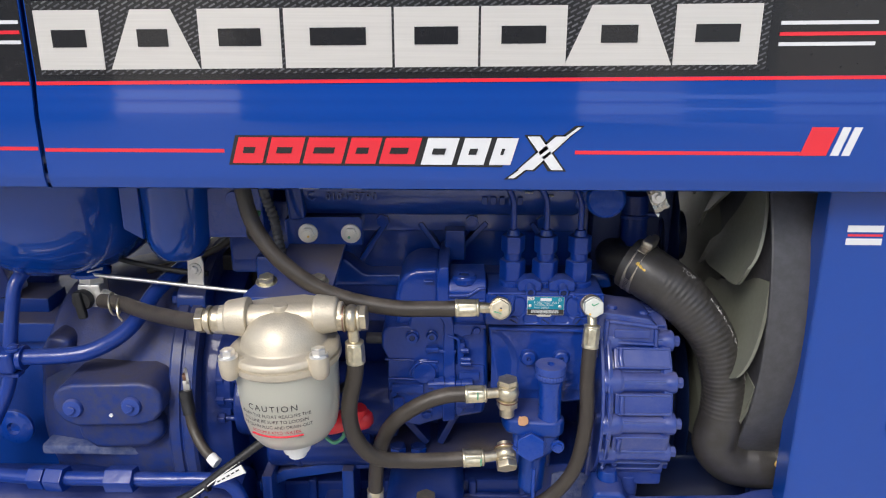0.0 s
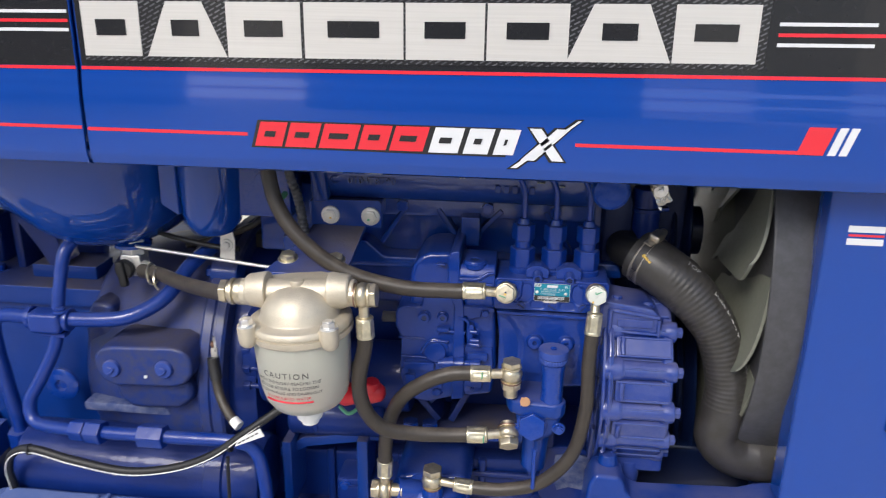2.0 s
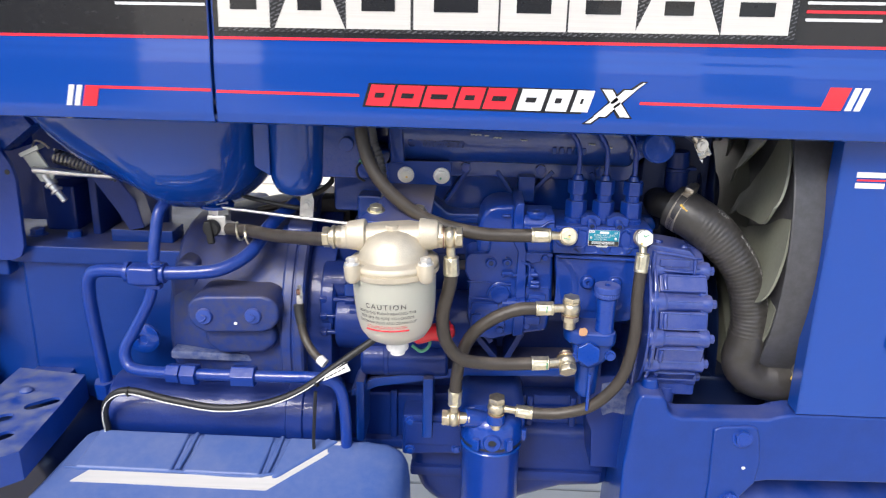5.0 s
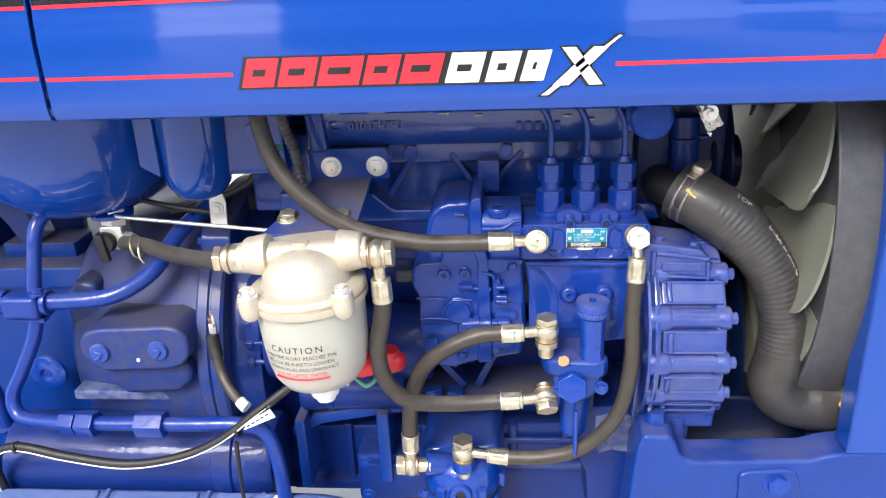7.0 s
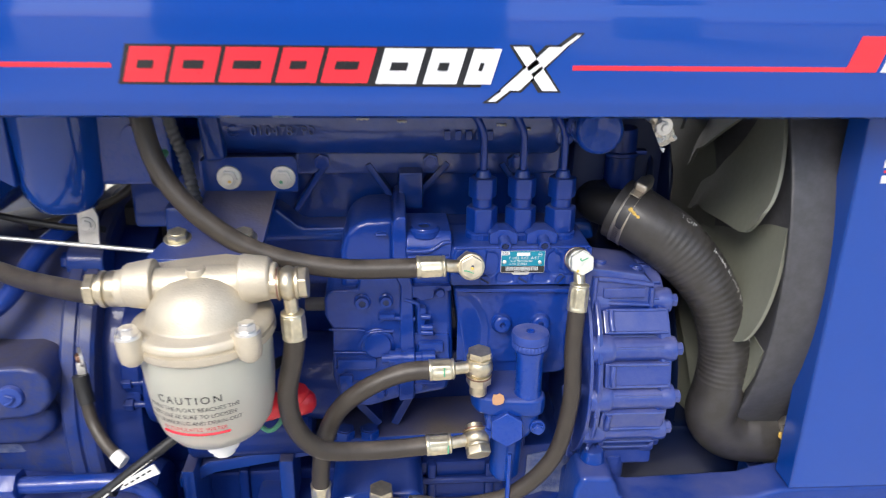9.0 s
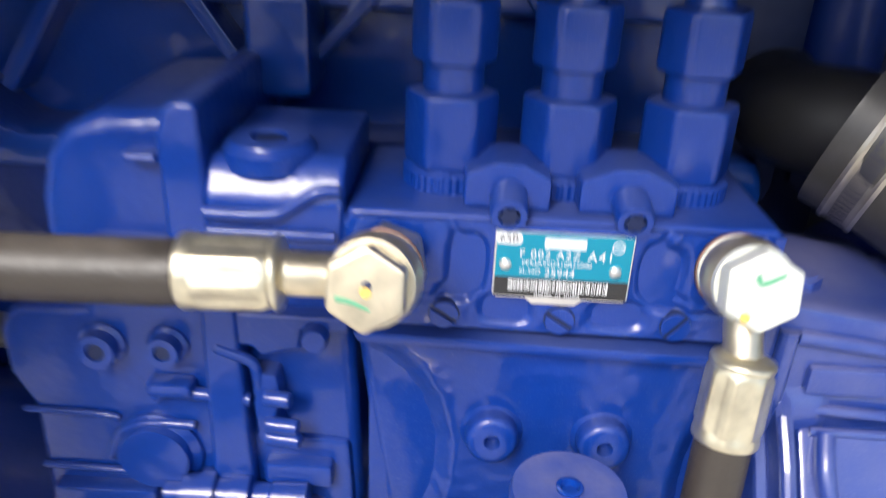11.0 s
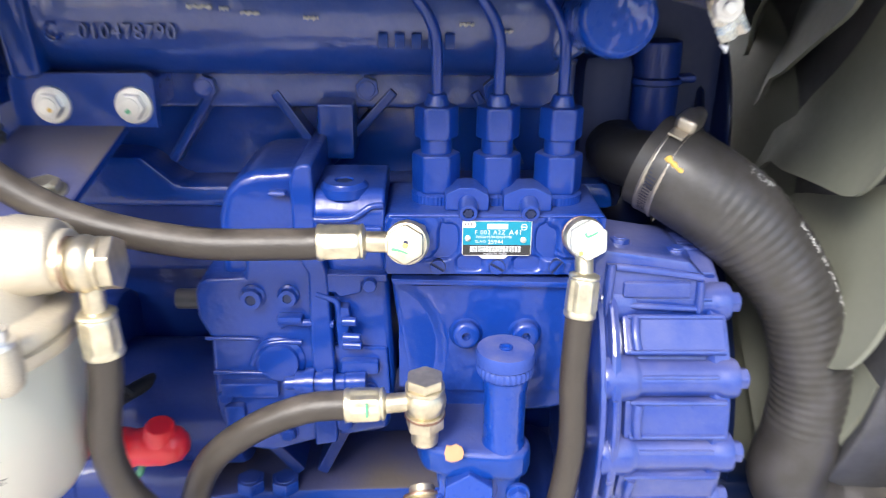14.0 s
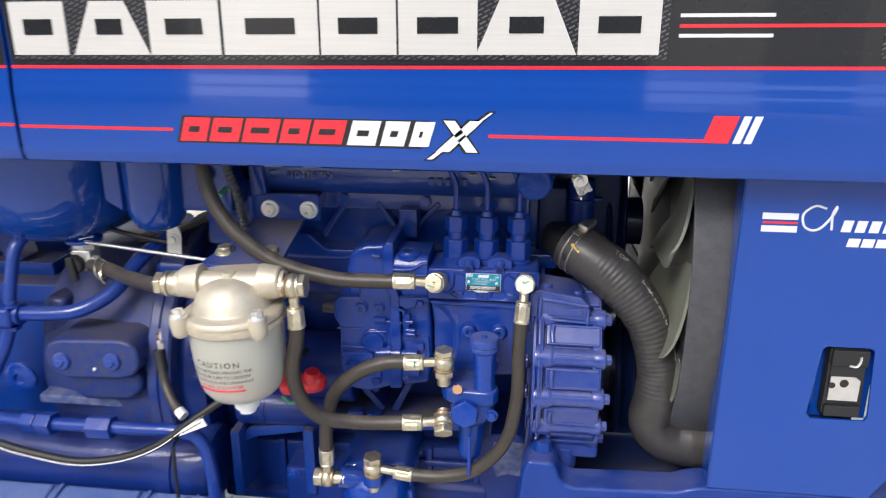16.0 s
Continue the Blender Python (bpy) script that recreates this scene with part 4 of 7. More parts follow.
for uu, vv in ((0.083, 0.49), (0.883, 0.53)):
    c = on_plate(uu, vv, 0)
    bm = B()
    lathe(bm, [(0.00175, -0.0002), (0.0016, 0.0005), (0.0009, 0.0010), (0.0, 0.0011)], c, (c[0], c[1] - 1, c[2]), 20)
    part("rivet", bm, M_STEEL, nameplate)

# ---------- governor housing ----------
gov = thing("governor_housing", (0.0, 0.79, 0.86), "blue painted governor housing beside the injection pump", "housing")
bm = B()
prism(bm, [(-0.043, 0.960), (-0.042, 0.998), (-0.038, 1.013), (-0.030, 1.022), (-0.020, 1.0255), (0.004, 1.027), (0.004, 0.960)], 0.7595, 0.835, 0.0085, seg=4)
prism(bm, [(-0.0565, 0.958), (-0.0545, 0.9635), (-0.050, 0.9665), (-0.0285, 0.9675), (-0.0275, 0.972), (-0.0265, 0.990), (0.010, 0.990), (0.012, 0.862), (-0.020, 0.852), (-0.044, 0.856), (-0.0515, 0.884), (-0.0505, 0.930), (-0.0565, 0.943)], 0.7510, 0.80, 0.0030, seg=3)
part("rear_cover", bm, M_PUMP, gov)
bm = B()
prism(bm, [(0.0005, 1.024), (0.0030, 1.0315), (0.0065, 1.0335), (0.0125, 1.0335), (0.0135, 0.990), (0.0180, 0.972), (0.0205, 0.900), (0.0195, 0.862), (0.0060, 0.860), (0.0075, 0.972), (0.0010, 0.985)], 0.7455, 0.838, 0.0022, seg=3)
part("flange", bm, M_PUMP, gov)
bm = B()
prism(bm, [(0.7440, 0.994), (0.7437, 1.0065), (0.7450, 1.0100), (0.7490, 1.0160), (0.7530, 1.0185), (0.800, 1.0185), (0.800, 0.994)], 0.0125, 0.0500, 0.0018, axis="x", seg=3)
prism(bm, [(0.0125, 1.000), (0.0500, 1.000), (0.0515, 0.960), (0.0540, 0.900), (0.0500, 0.866), (0.0180, 0.860), (0.0180, 0.965)], 0.7530, 0.835, 0.0050, seg=3)
prism(bm, [(0.0130, 0.9715), (0.0505, 0.9715), (0.0510, 0.9665), (0.0370, 0.9665), (0.0360, 0.9600), (0.0240, 0.9570), (0.0215, 0.9600), (0.0135, 0.9605)], 0.7470, 0.77, 0.0014, seg=3)
prism(bm, [(0.0160, 0.926), (0.0500, 0.924), (0.0520, 0.89), (0.0190, 0.89)], 0.7510, 0.77, 0.0025)
part("front_cover", bm, M_PUMP, gov)
beads = (
    [(0.0130, 0.7432, 1.0045), (0.0220, 0.7428, 1.0045), (0.0320, 0.7428, 1.0052), (0.0380, 0.7432, 1.0085), (0.0430, 0.7440, 1.0115), (0.0490, 0.7448, 1.0120)],
    [(0.0140, 0.7425, 0.9995), (0.0320, 0.7425, 0.9995), (0.0480, 0.7428, 0.9995)],
    [(0.0115, 0.7462, 0.9600), (0.0170, 0.7460, 0.9580), (0.0220, 0.7460, 0.9555), (0.0232, 0.7465, 0.9500), (0.0230, 0.7480, 0.9430)],
    [(-0.0280, 0.7500, 0.9130), (-0.0245, 0.7495, 0.9215), (-0.0185, 0.7490, 0.9270), (-0.0100, 0.7490, 0.9285), (0.0015, 0.7490, 0.9285)],
    [(-0.0505, 0.7505, 0.9080), (-0.0300, 0.7500, 0.9078), (-0.0130, 0.7500, 0.9070)],
    [(-0.0100, 0.7490, 0.9390), (-0.0060, 0.7485, 0.9415), (0.0020, 0.7480, 0.9415), (0.0200, 0.7480, 0.9405)],
    [(-0.0530, 0.7505, 0.9300), (-0.0300, 0.7500, 0.9300), (-0.0230, 0.7500, 0.9290)],
)
for k, pts in enumerate(beads):
    bm = B()
    tube(bm, pts, (0.0018, 0.0016, 0.0018, 0.0016, 0.0014, 0.0022, 0.0012)[k], 10, 6)
    part("cast_bead", bm, M_PUMP, gov)
for x, y, z, w, h in ((-0.030, 0.7495, 0.898, 0.034, 0.010), (-0.022, 0.7500, 0.876, 0.036, 0.007), (0.034, 0.7500, 0.913, 0.022, 0.009), (0.030, 0.7490, 0.882, 0.020, 0.010), (-0.040, 0.7505, 0.880, 0.012, 0.014), (-0.004, 0.7480, 0.944, 0.014, 0.005), (-0.008, 0.758, 1.0145, 0.010, 0.0030)):
    bm = B()
    box(bm, (x, y, z), (w, 0.008, h), 0.0018)
    part("cast_pad", bm, M_PUMP, gov)
# linkage lever with two pins on the front cover
bm = B()
prism(bm, [(0.0225, 0.9520), (0.0290, 0.9515), (0.0300, 0.9430), (0.0280, 0.9360), (0.0310, 0.9290), (0.0290, 0.9255), (0.0225, 0.9265), (0.0215, 0.9400)], 0.7455, 0.755, 0.0012)
lever = part("lever", bm, M_PUMP, gov)
for x, z in ((0.0305, 0.9440), (0.0325, 0.9340), (0.0330, 0.9290)):
    bm = B()
    cyl(bm, (0.0250, 0.7450, z), (x + 0.003, 0.7440, z), 0.0026, n=14)
    part("pin", bm, M_PUMP, lever)
bm = B()
cyl(bm, (0.0410, 0.7480, 0.9655), (0.0410, 0.7425, 0.9660), 0.0042, 0.0036, 20, 0.0008)
part("cover_boss", bm, M_PUMP, gov)
bm = B()
lathe(bm, [(0.0, -0.004), (0.0128, -0.004), (0.0128, 0.0010), (0.0112, 0.0026), (0.0108, 0.0034), (0.0052, 0.0036), (0.0046, 0.0006), (0.0, 0.0006)], (0.0280, 0.7575, 1.0185), (0.0280, 0.74, 2), 36)
plug = part("filler_plug", bm, M_PUMP, gov)
# Dark disc paints the shade inside the plug's socket.
bm = B()
cyl(bm, (0.0280, 0.7575, 1.0215), (0.0280, 0.7575, 1.0190), 0.0045, 0.0045, 6, 0)
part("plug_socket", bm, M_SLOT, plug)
for x, z, r in ((-0.0245, 0.9560, 0.0058), (-0.0045, 0.9570, 0.0050)):
    bm = B()
    lathe(bm, [(r * 1.25, 0.0), (r * 1.25, 0.002), (r, 0.003), (r * 0.95, 0.0070), (r * 0.5, 0.0070), (r * 0.45, 0.0035), (0.0, 0.0035)], (x, 0.7515, z), (x, 0, z + 0.05), 24)
    sock = part("socket_screw", bm, M_PUMP, gov)
    # Dark disc paints the shade in the screw's hole.
    bm = B()
    cyl(bm, (x, 0.7475, z), (x, 0.7455, z + 0.0002), r * 0.46, n=12, r=0)
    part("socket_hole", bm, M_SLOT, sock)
bm = B()
lathe(bm, [(0.0145, 0.0), (0.0145, 0.002), (0.0118, 0.0035), (0.0112, 0.0060), (0.0, 0.0062)], (-0.0120, 0.7515, 0.9165), (-0.0120, 0, 0.9165), 36)
part("cover_disc", bm, M_PUMP, gov)
bm = B()
lathe(bm, [(0.0040, 0.0), (0.0040, 0.006), (0.0068, 0.006), (0.0068, 0.012), (0.0085, 0.012), (0.0085, 0.017), (0.0062, 0.017), (0.0062, 0.022), (0.0080, 0.022), (0.0080, 0.028), (0.0048, 0.029), (0.0048, 0.034), (0.0058, 0.035), (0.0058, 0.046), (0.0, 0.047)], (-0.0085, 0.7445, 0.9045), (0.05, 0.7440, 0.9060), 24)
part("stop_screw", bm, M_PUMP, gov)
for p, r in (((0.038, 0.750, 0.895), 0.005), ((-0.045, 0.752, 0.892), 0.0045), ((0.024, 0.752, 0.874), 0.005), ((-0.010, 0.752, 0.866), 0.005), ((-0.034, 0.752, 0.868), 0.0045)):
    bm = B()
    bolt(bm, p, (0, -1, 0.1), r, 0.006, r * 1.3)
    part("bolt", bm, M_PUMP, gov)
bm = B()
cyl(bm, (-0.075, 0.775, 0.943), (-0.048, 0.775, 0.943), 0.006, n=18)
part("shaft_end", bm, M_SHROUD, gov)

# ---------- timing gear cover ----------
timing = thing("timing_cover", (0.2, 0.80, 0.78), "blue painted ribbed timing gear cover with perimeter bolts", "cover")
TY, TZ, TR = 0.800, 0.886, 0.098
bm = B()
lathe(bm, [(0.0, 0.0), (TR + 0.001, 0.0), (TR + 0.0025, 0.001), (TR + 0.0025, 0.0035), (TR - 0.001, 0.0045), (TR - 0.002, 0.006), (TR + 0.004, 0.0065), (TR + 0.005, 0.008), (TR + 0.004, 0.011), (TR - 0.006, 0.013), (TR - 0.008, 0.060), (TR - 0.004, 0.061), (TR - 0.002, 0.063), (TR - 0.003, 0.071), (TR - 0.012, 0.074), (0.0, 0.076)], (0.163, TY, TZ), (1, TY, TZ), 64)
part("cover_drum", bm, M_TIMING, timing)
def round_drum(x, ang, r):
    return Vector((x, TY - r * math.cos(radians(ang)), TZ + r * math.sin(radians(ang))))


for k, ang in enumerate((52, 25, -2, -27, -52, 79)):
    p = round_drum(0.166, ang, TR - 0.008)
    bm = B()
    lathe(bm, [(0.0, 0.0), (0.0125, 0.0), (0.0130, 0.002), (0.0130, 0.015), (0.0118, 0.018), (0.0102, 0.020), (0.0098, 0.060), (0.0110, 0.063), (0.0112, 0.070), (0.0104, 0.072), (0.0, 0.072)], p, p + Vector((1, 0, 0)), 28)
    boss = part("bolt_boss", bm, M_TIMING, timing)
    bm = B()
    bolt(bm, p + Vector((0.0715, 0, 0)), (1, 0, 0), 0.0062, 0.007, 0.0085)
    part("bolt", bm, M_TIMING, boss)
    bm = B()
    tube(bm, [p + Vector((0.020, -0.0085, 0.0055)), p + Vector((0.040, -0.0085, 0.0055)), p + Vector((0.060, -0.0085, 0.0055))], 0.0012, 8, 3)
    part("cast_seam", bm, M_TIMING, boss)
    mid = ang - 13
    c1 = round_drum(0.205, mid, TR - 0.006)
    bm = B()
    box(bm, c1, (0.056, 0.010, 0.022), 0.0022, rot=(-mid, 0, 0))
    pad = part("raised_pad", bm, M_TIMING, timing)
    for e in (-1, 1):
        bm = B()
        q0, q1 = round_drum(0.180, mid + e * 5.6, TR - 0.0005), round_drum(0.231, mid + e * 5.6, TR - 0.0005)
        tube(bm, [q0, (q0 + q1) / 2, q1], 0.0014, 8, 3)
        part("pad_edge", bm, M_TIMING, pad)
    bm = B()
    q0, q1, q2 = round_drum(0.184, mid - 5, TR + 0.0005), round_drum(0.183, mid, TR + 0.0012), round_drum(0.184, mid + 5, TR + 0.0005)
    tube(bm, [q0, q1, q2], 0.0026, 10, 4)
    part("pad_stop", bm, M_TIMING, pad)
    bm = B()
    q0, q1, q2 = round_drum(0.1705, mid - 7, TR + 0.0062), round_drum(0.1705, mid, TR + 0.0064), round_drum(0.1705, mid + 7, TR + 0.0062)
    tube(bm, [q0, q1, q2], 0.0016, 8, 4)
    part("rim_bead", bm, M_TIMING, timing)
bm = B()
prism(bm, [(0.158, 0.80), (0.172, 0.79), (0.240, 0.79), (0.240, 0.83), (0.160, 0.84)], 0.74, 0.80, 0.004)
cyl(bm, (0.205, 0.75, 0.775), (0.205, 0.75, 0.80), 0.012)
part("cover_foot", bm, M_TIMING, timing)
bm = B()
prism(bm, [(0.158, 0.985), (0.165, 0.992), (0.212, 0.985), (0.222, 0.975), (0.222, 0.94), (0.158, 0.94)], 0.735, 0.79, 0.004)
box(bm, (0.161, 0.775, 0.90), (0.006, 0.05, 0.17), 0.002)
part("cover_top", bm, M_TIMING, timing)
for pts, r in (([(0.172, 0.7345, 0.9820), (0.195, 0.7340, 0.9795), (0.219, 0.7345, 0.9760)], 0.0022), ([(0.172, 0.7340, 0.9600), (0.195, 0.7335, 0.9590), (0.221, 0.7340, 0.9575)], 0.0018), ([(0.1695, 0.7340, 0.9840), (0.1690, 0.7335, 0.9650), (0.1690, 0.7340, 0.9450)], 0.0026), ([(0.2185, 0.7340, 0.9740), (0.2190, 0.7335, 0.9600), (0.2190, 0.7340, 0.9450)], 0.0020)):
    bm = B()
    tube(bm, pts, r, 10, 6)
    part("cast_bead", bm, M_TIMING, timing)
for x, z in ((0.1765, 0.9880), (0.2080, 0.9820)):
    bm = B()
    bolt(bm, (x, 0.750, z), (0, 0, 1), 0.0055, 0.005, 0.0080)
    part("bolt", bm, M_TIMING, timing)
bm = B()
box(bm, (0.195, 0.7345, 0.9690), (0.036, 0.004, 0.009), 0.0015)
part("raised_pad", bm, M_TIMING, timing)
for z in (0.905, 0.868):
    bm = B()
    bolt(bm, (0.158, 0.745, z), (-1, 0, 0), 0.006, 0.006, 0.008)
    part("bolt", bm, M_TIMING, timing)

# ---------- feed pump with hand primer ----------
feed = thing("feed_pump", (0.10, 0.73, 0.80), "blue fuel feed pump with hand primer knob", "pump")
bm = B()
lathe(bm, [(0.0, 0.0), (0.0118, 0.0), (0.0118, 0.014), (0.0112, 0.0155), (0.0112, 0.0175), (0.0112, 0.047), (0.0122, 0.049), (0.0122, 0.054), (0.0104, 0.056), (0.0104, 0.062), (0.0, 0.062)], (0.1142, 0.712, 0.876), (0.1137, 0.7115, 0.95))
part("primer_barrel", bm, M_BLUE, feed)
bm = B()
lathe(bm, [(0.0, 0.0), (0.0125, 0.0), (0.0152, 0.002), (0.0155, 0.007), (0.0148, 0.0092), (0.0035, 0.0094), (0.0032, 0.0060), (0.0, 0.0060)], (0.1132, 0.711, 0.9370), (0.1130, 0.709, 2), 40)
knob = part("primer_knob", bm, M_CAP, feed, "dusty blue primer knob")
bm = B()
lathe(bm, [(0.0, -0.0045), (0.0140, -0.0045), (0.0146, -0.003), (0.0146, -0.0005), (0.0138, 0.0008), (0.0, 0.0008)], (0.1132, 0.711, 0.9370), (0.1130, 0.709, 2), 120, lambda u, h: 1 + 0.03 * (int(u * 120 + 0.01) % 4 < 2))
part("milled_skirt", bm, M_CAP, knob)
bm = B()
lathe(bm, [(0.0034, 0.0088), (0.0036, 0.0102), (0.0026, 0.0104), (0.0020, 0.0085), (0.0, 0.0085)], (0.1132, 0.711, 0.9370), (0.1130, 0.709, 2), 20)
part("knob_eye", bm, M_BLUE, knob)
bm = B()
prism(bm, [(0.0665, 0.722), (0.071, 0.708), (0.083, 0.701), (0.105, 0.699), (0.120, 0.698), (0.128, 0.704), (0.130, 0.714), (0.126, 0.724), (0.122, 0.760), (0.072, 0.760)], 0.8700, 0.8885, 0.0050, axis="z", seg=3)
prism(bm, [(0.078, 0.876), (0.124, 0.876), (0.126, 0.862), (0.118, 0.846), (0.100, 0.836), (0.086, 0.842), (0.078, 0.858)], 0.706, 0.770, 0.007, seg=3)
cyl(bm, (0.101, 0.727, 0.85), (0.099, 0.722, 0.800), 0.0150, 0.0130)
cyl(bm, (0.099, 0.722, 0.802), (0.0985, 0.721, 0.795), 0.0100, 0.0085)
part("feed_body", bm, M_CAST, feed)
bm = B()
hexa(bm, (0.096, 0.712, 0.8600), (0.095, 0.692, 0.8640), 0.0150, 0, 0.0015)
cyl(bm, (0.096, 0.716, 0.8595), (0.0955, 0.706, 0.8615), 0.0162, n=32)
part("hex_plug", bm, M_BLUE, feed)
bm = B()
cyl(bm, (0.0995, 0.700, 0.835), (0.0995, 0.700, 0.785), 0.0022, n=12)
part("drain_tube", bm, M_BLUE, feed)
bm = B()
prism(bm, [(0.0825, 0.8870), (0.0855, 0.8858), (0.0885, 0.8862), (0.0915, 0.8880), (0.0922, 0.8915), (0.0912, 0.8950), (0.0880, 0.8970), (0.0855, 0.8958), (0.0828, 0.8962), (0.0818, 0.8915)], 0.6962, 0.6976, 0.0004)
part("paper_tag", bm, M_TAN, feed, "torn tan paper tag")
for p in ((0.123, 0.705, 0.858), (0.080, 0.708, 0.852)):
    bm = B()
    bolt(bm, p, (0, -1, 0), 0.0055, 0.005, 0.007)
    part("flange_bolt", bm, M_BLUE, feed)

# ---------- fuel filter ----------
FX, FY = -0.1375, 0.669
bracket = thing("filter_bracket", (-0.125, 0.79, 1.02), "blue folded steel bracket with zinc plated bolts", "bracket")
bm = B()
prism(bm, [(-0.156, 1.042), (-0.0775, 1.042), (-0.0775, 1.069), (-0.081, 1.0725), (-0.153, 1.0715), (-0.156, 1.068)], 0.788, 0.794, 0.0008)
tmp = B()
tab = [(-0.181, 0.700), (-0.176, 0.696), (-0.102, 0.696), (-0.098, 0.700), (-0.0955, 0.792), (-0.154, 0.792), (-0.156, 0.760)]
va = [tmp.verts.new((x, y, 1.0150 + (y - 0.70) * 0.26)) for x, y in tab]
tmp.faces.new(va)
ret = bmesh.ops.extrude_face_region(tmp, geom=tmp.faces[:])
bmesh.ops.translate(tmp, vec=(0, 0, 0.005), verts=[g for g in ret["geom"] if isinstance(g, bmesh.types.BMVert)])
bmesh.ops.recalc_face_normals(tmp, faces=tmp.faces)
soften(tmp, 0.0008)
merge(bm, tmp)
part("bracket_plate", bm, M_DUSTY, bracket)
for x in (-0.134, -0.0895):
    bm = B()
    bolt(bm, (x, 0.788, 1.0545), (0, -1, 0), 0.0076, 0.0070, 0.0108, 25)
    part("flange_bolt", bm, M_STEEL, bracket, "bright zinc flange bolt")
for x in (-0.163, -0.113):
    bm = B()
    bolt(bm, (x, 0.722, 1.0250), (0, -0.25, 1), 0.0082, 0.0065, 0.0110, 5)
    part("flange_bolt", bm, M_ZINC, bracket, "yellow zinc flange bolt")
bm = B()
prism(bm, [(-0.16, 1.05), (-0.08, 1.05), (-0.08, 1.068), (-0.16, 1.068)], 0.793, 0.84, 0.003)
part("spacer", bm, M_BLUE, bracket)

filt = thing("fuel_filter", (FX, FY, 0.866), "cast aluminium fuel sediment filter with milky bowl", "fuel filter")
bm = B()
# dome and rim
lathe(bm, [(0.0, 0.968), (0.0500, 0.968), (0.0512, 0.970), (0.0512, 0.9745), (0.0490, 0.9752), (0.0490, 0.9768), (0.0508, 0.9776), (0.0506, 0.9815), (0.0480, 0.9835), (0.0405, 0.9850), (0.0390, 0.9870), (0.0372, 0.9940), (0.0335, 1.0015), (0.0275, 1.0085), (0.0190, 1.0130), (0.009, 1.0152), (0.0, 1.0155)], (FX, FY, 0), (FX, FY, 1), 56)
cyl(bm, (FX, FY, 1.012), (FX, FY, 1.0205), 0.0072, 0.0068, 20)
# back wall with the cross arms
prism(bm, [(FX - 0.045, 0.986), (FX + 0.046, 0.986), (FX + 0.046, 1.014), (FX + 0.015, 1.017), (FX - 0.015, 1.017), (FX - 0.045, 1.014)], FY + 0.006, FY + 0.040, 0.006, seg=3)
cyl(bm, (FX - 0.058, FY + 0.004, 1.006), (FX + 0.056, FY + 0.004, 1.006), 0.0135, n=28, r=0.002)
cyl(bm, (FX - 0.052, FY + 0.004, 1.008), (FX - 0.030, FY + 0.004, 1.008), 0.0155, 0.019, 28, 0.003)
cyl(bm, (FX + 0.052, FY + 0.004, 1.008), (FX + 0.030, FY + 0.004, 1.008), 0.0155, 0.019, 28, 0.003)
prism(bm, [(FX - 0.042, 1.0095), (FX + 0.038, 1.0095), (FX + 0.040, 1.0125), (FX - 0.044, 1.0125)], FY + 0.026, FY + 0.062, 0.001)
prism(bm, [(FX - 0.040, 0.992), (FX + 0.040, 0.992), (FX + 0.040, 1.011), (FX - 0.040, 1.011)], FY + 0.030, FY + 0.055, 0.003)
part("filter_head", bm, M_ALU, filt, sharp=50)
for k in range(4):
    bm = B()
    x = FX - 0.027 + k * 0.017
    box(bm, (x, FY + 0.024, 1.0105), (0.0030, 0.026, 0.012), 0.0010, rot=(0, 25 - 15 * k, 0))
    part("stiffening_rib", bm, M_ALU, filt)
for ang in (221, 315, 90):
    a = radians(ang)
    x, y = FX + 0.0550 * math.cos(a), FY + 0.0550 * math.sin(a)
    bm = B()
    lathe(bm, [(0.0, 0.9655), (0.0048, 0.9660), (0.0078, 0.9690), (0.0088, 0.9740), (0.0092, 0.985), (0.0082, 0.988), (0.0, 0.988)], (x, y, 0), (x, y, 1), 24)
    box(bm, (FX + 0.048 * math.cos(a), FY + 0.048 * math.sin(a), 0.978), (0.014, 0.016, 0.014), 0.003, rot=(0, 0, ang))
    lug = part("clamp_lug", bm, M_ALU, filt)
    bm = B()
    bolt(bm, (x, y, 0.988), (0, 0, 1), 0.0066, 0.0065, 0.0088, ang)
    part("bolt", bm, M_STEEL, lug, "bright steel bolt")
bm = B()
lathe(bm, [(0.0475, 0.972), (0.0472, 0.955), (0.0462, 0.932), (0.0446, 0.915), (0.0412, 0.901), (0.0350, 0.8915), (0.0260, 0.8862), (0.0150, 0.8840), (0.0, 0.8835), (0.0, 0.8862), (0.0150, 0.8868), (0.0250, 0.8888), (0.0332, 0.8938), (0.0390, 0.9025), (0.0420, 0.916), (0.0436, 0.932), (0.0446, 0.955), (0.0448, 0.972)], (FX, FY, 0), (FX, FY, 1), 64)
bowl = part("bowl", bm, M_BOWL, filt, "milky translucent plastic sediment bowl", sharp=60)
bm = B()
lathe(bm, [(0.0, 0.8850), (0.0080, 0.8850), (0.0100, 0.8815), (0.0130, 0.8800), (0.0132, 0.8725), (0.0125, 0.8705), (0.0092, 0.8695), (0.0086, 0.8645), (0.0, 0.8640)], (FX, FY, 0), (FX, FY, 1), 28)
part("drain_plug", bm, M_NYLON, filt, "white nylon drain plug")
bm = B()
lathe(bm, [(0.0, 0.8965), (0.032, 0.8965), (0.0378, 0.903), (0.0400, 0.9100), (0.0, 0.9100)], (FX, FY, 0), (FX, FY, 1), 40)
part("float_ring", bm, M_RED, filt, "red float inside the bowl")


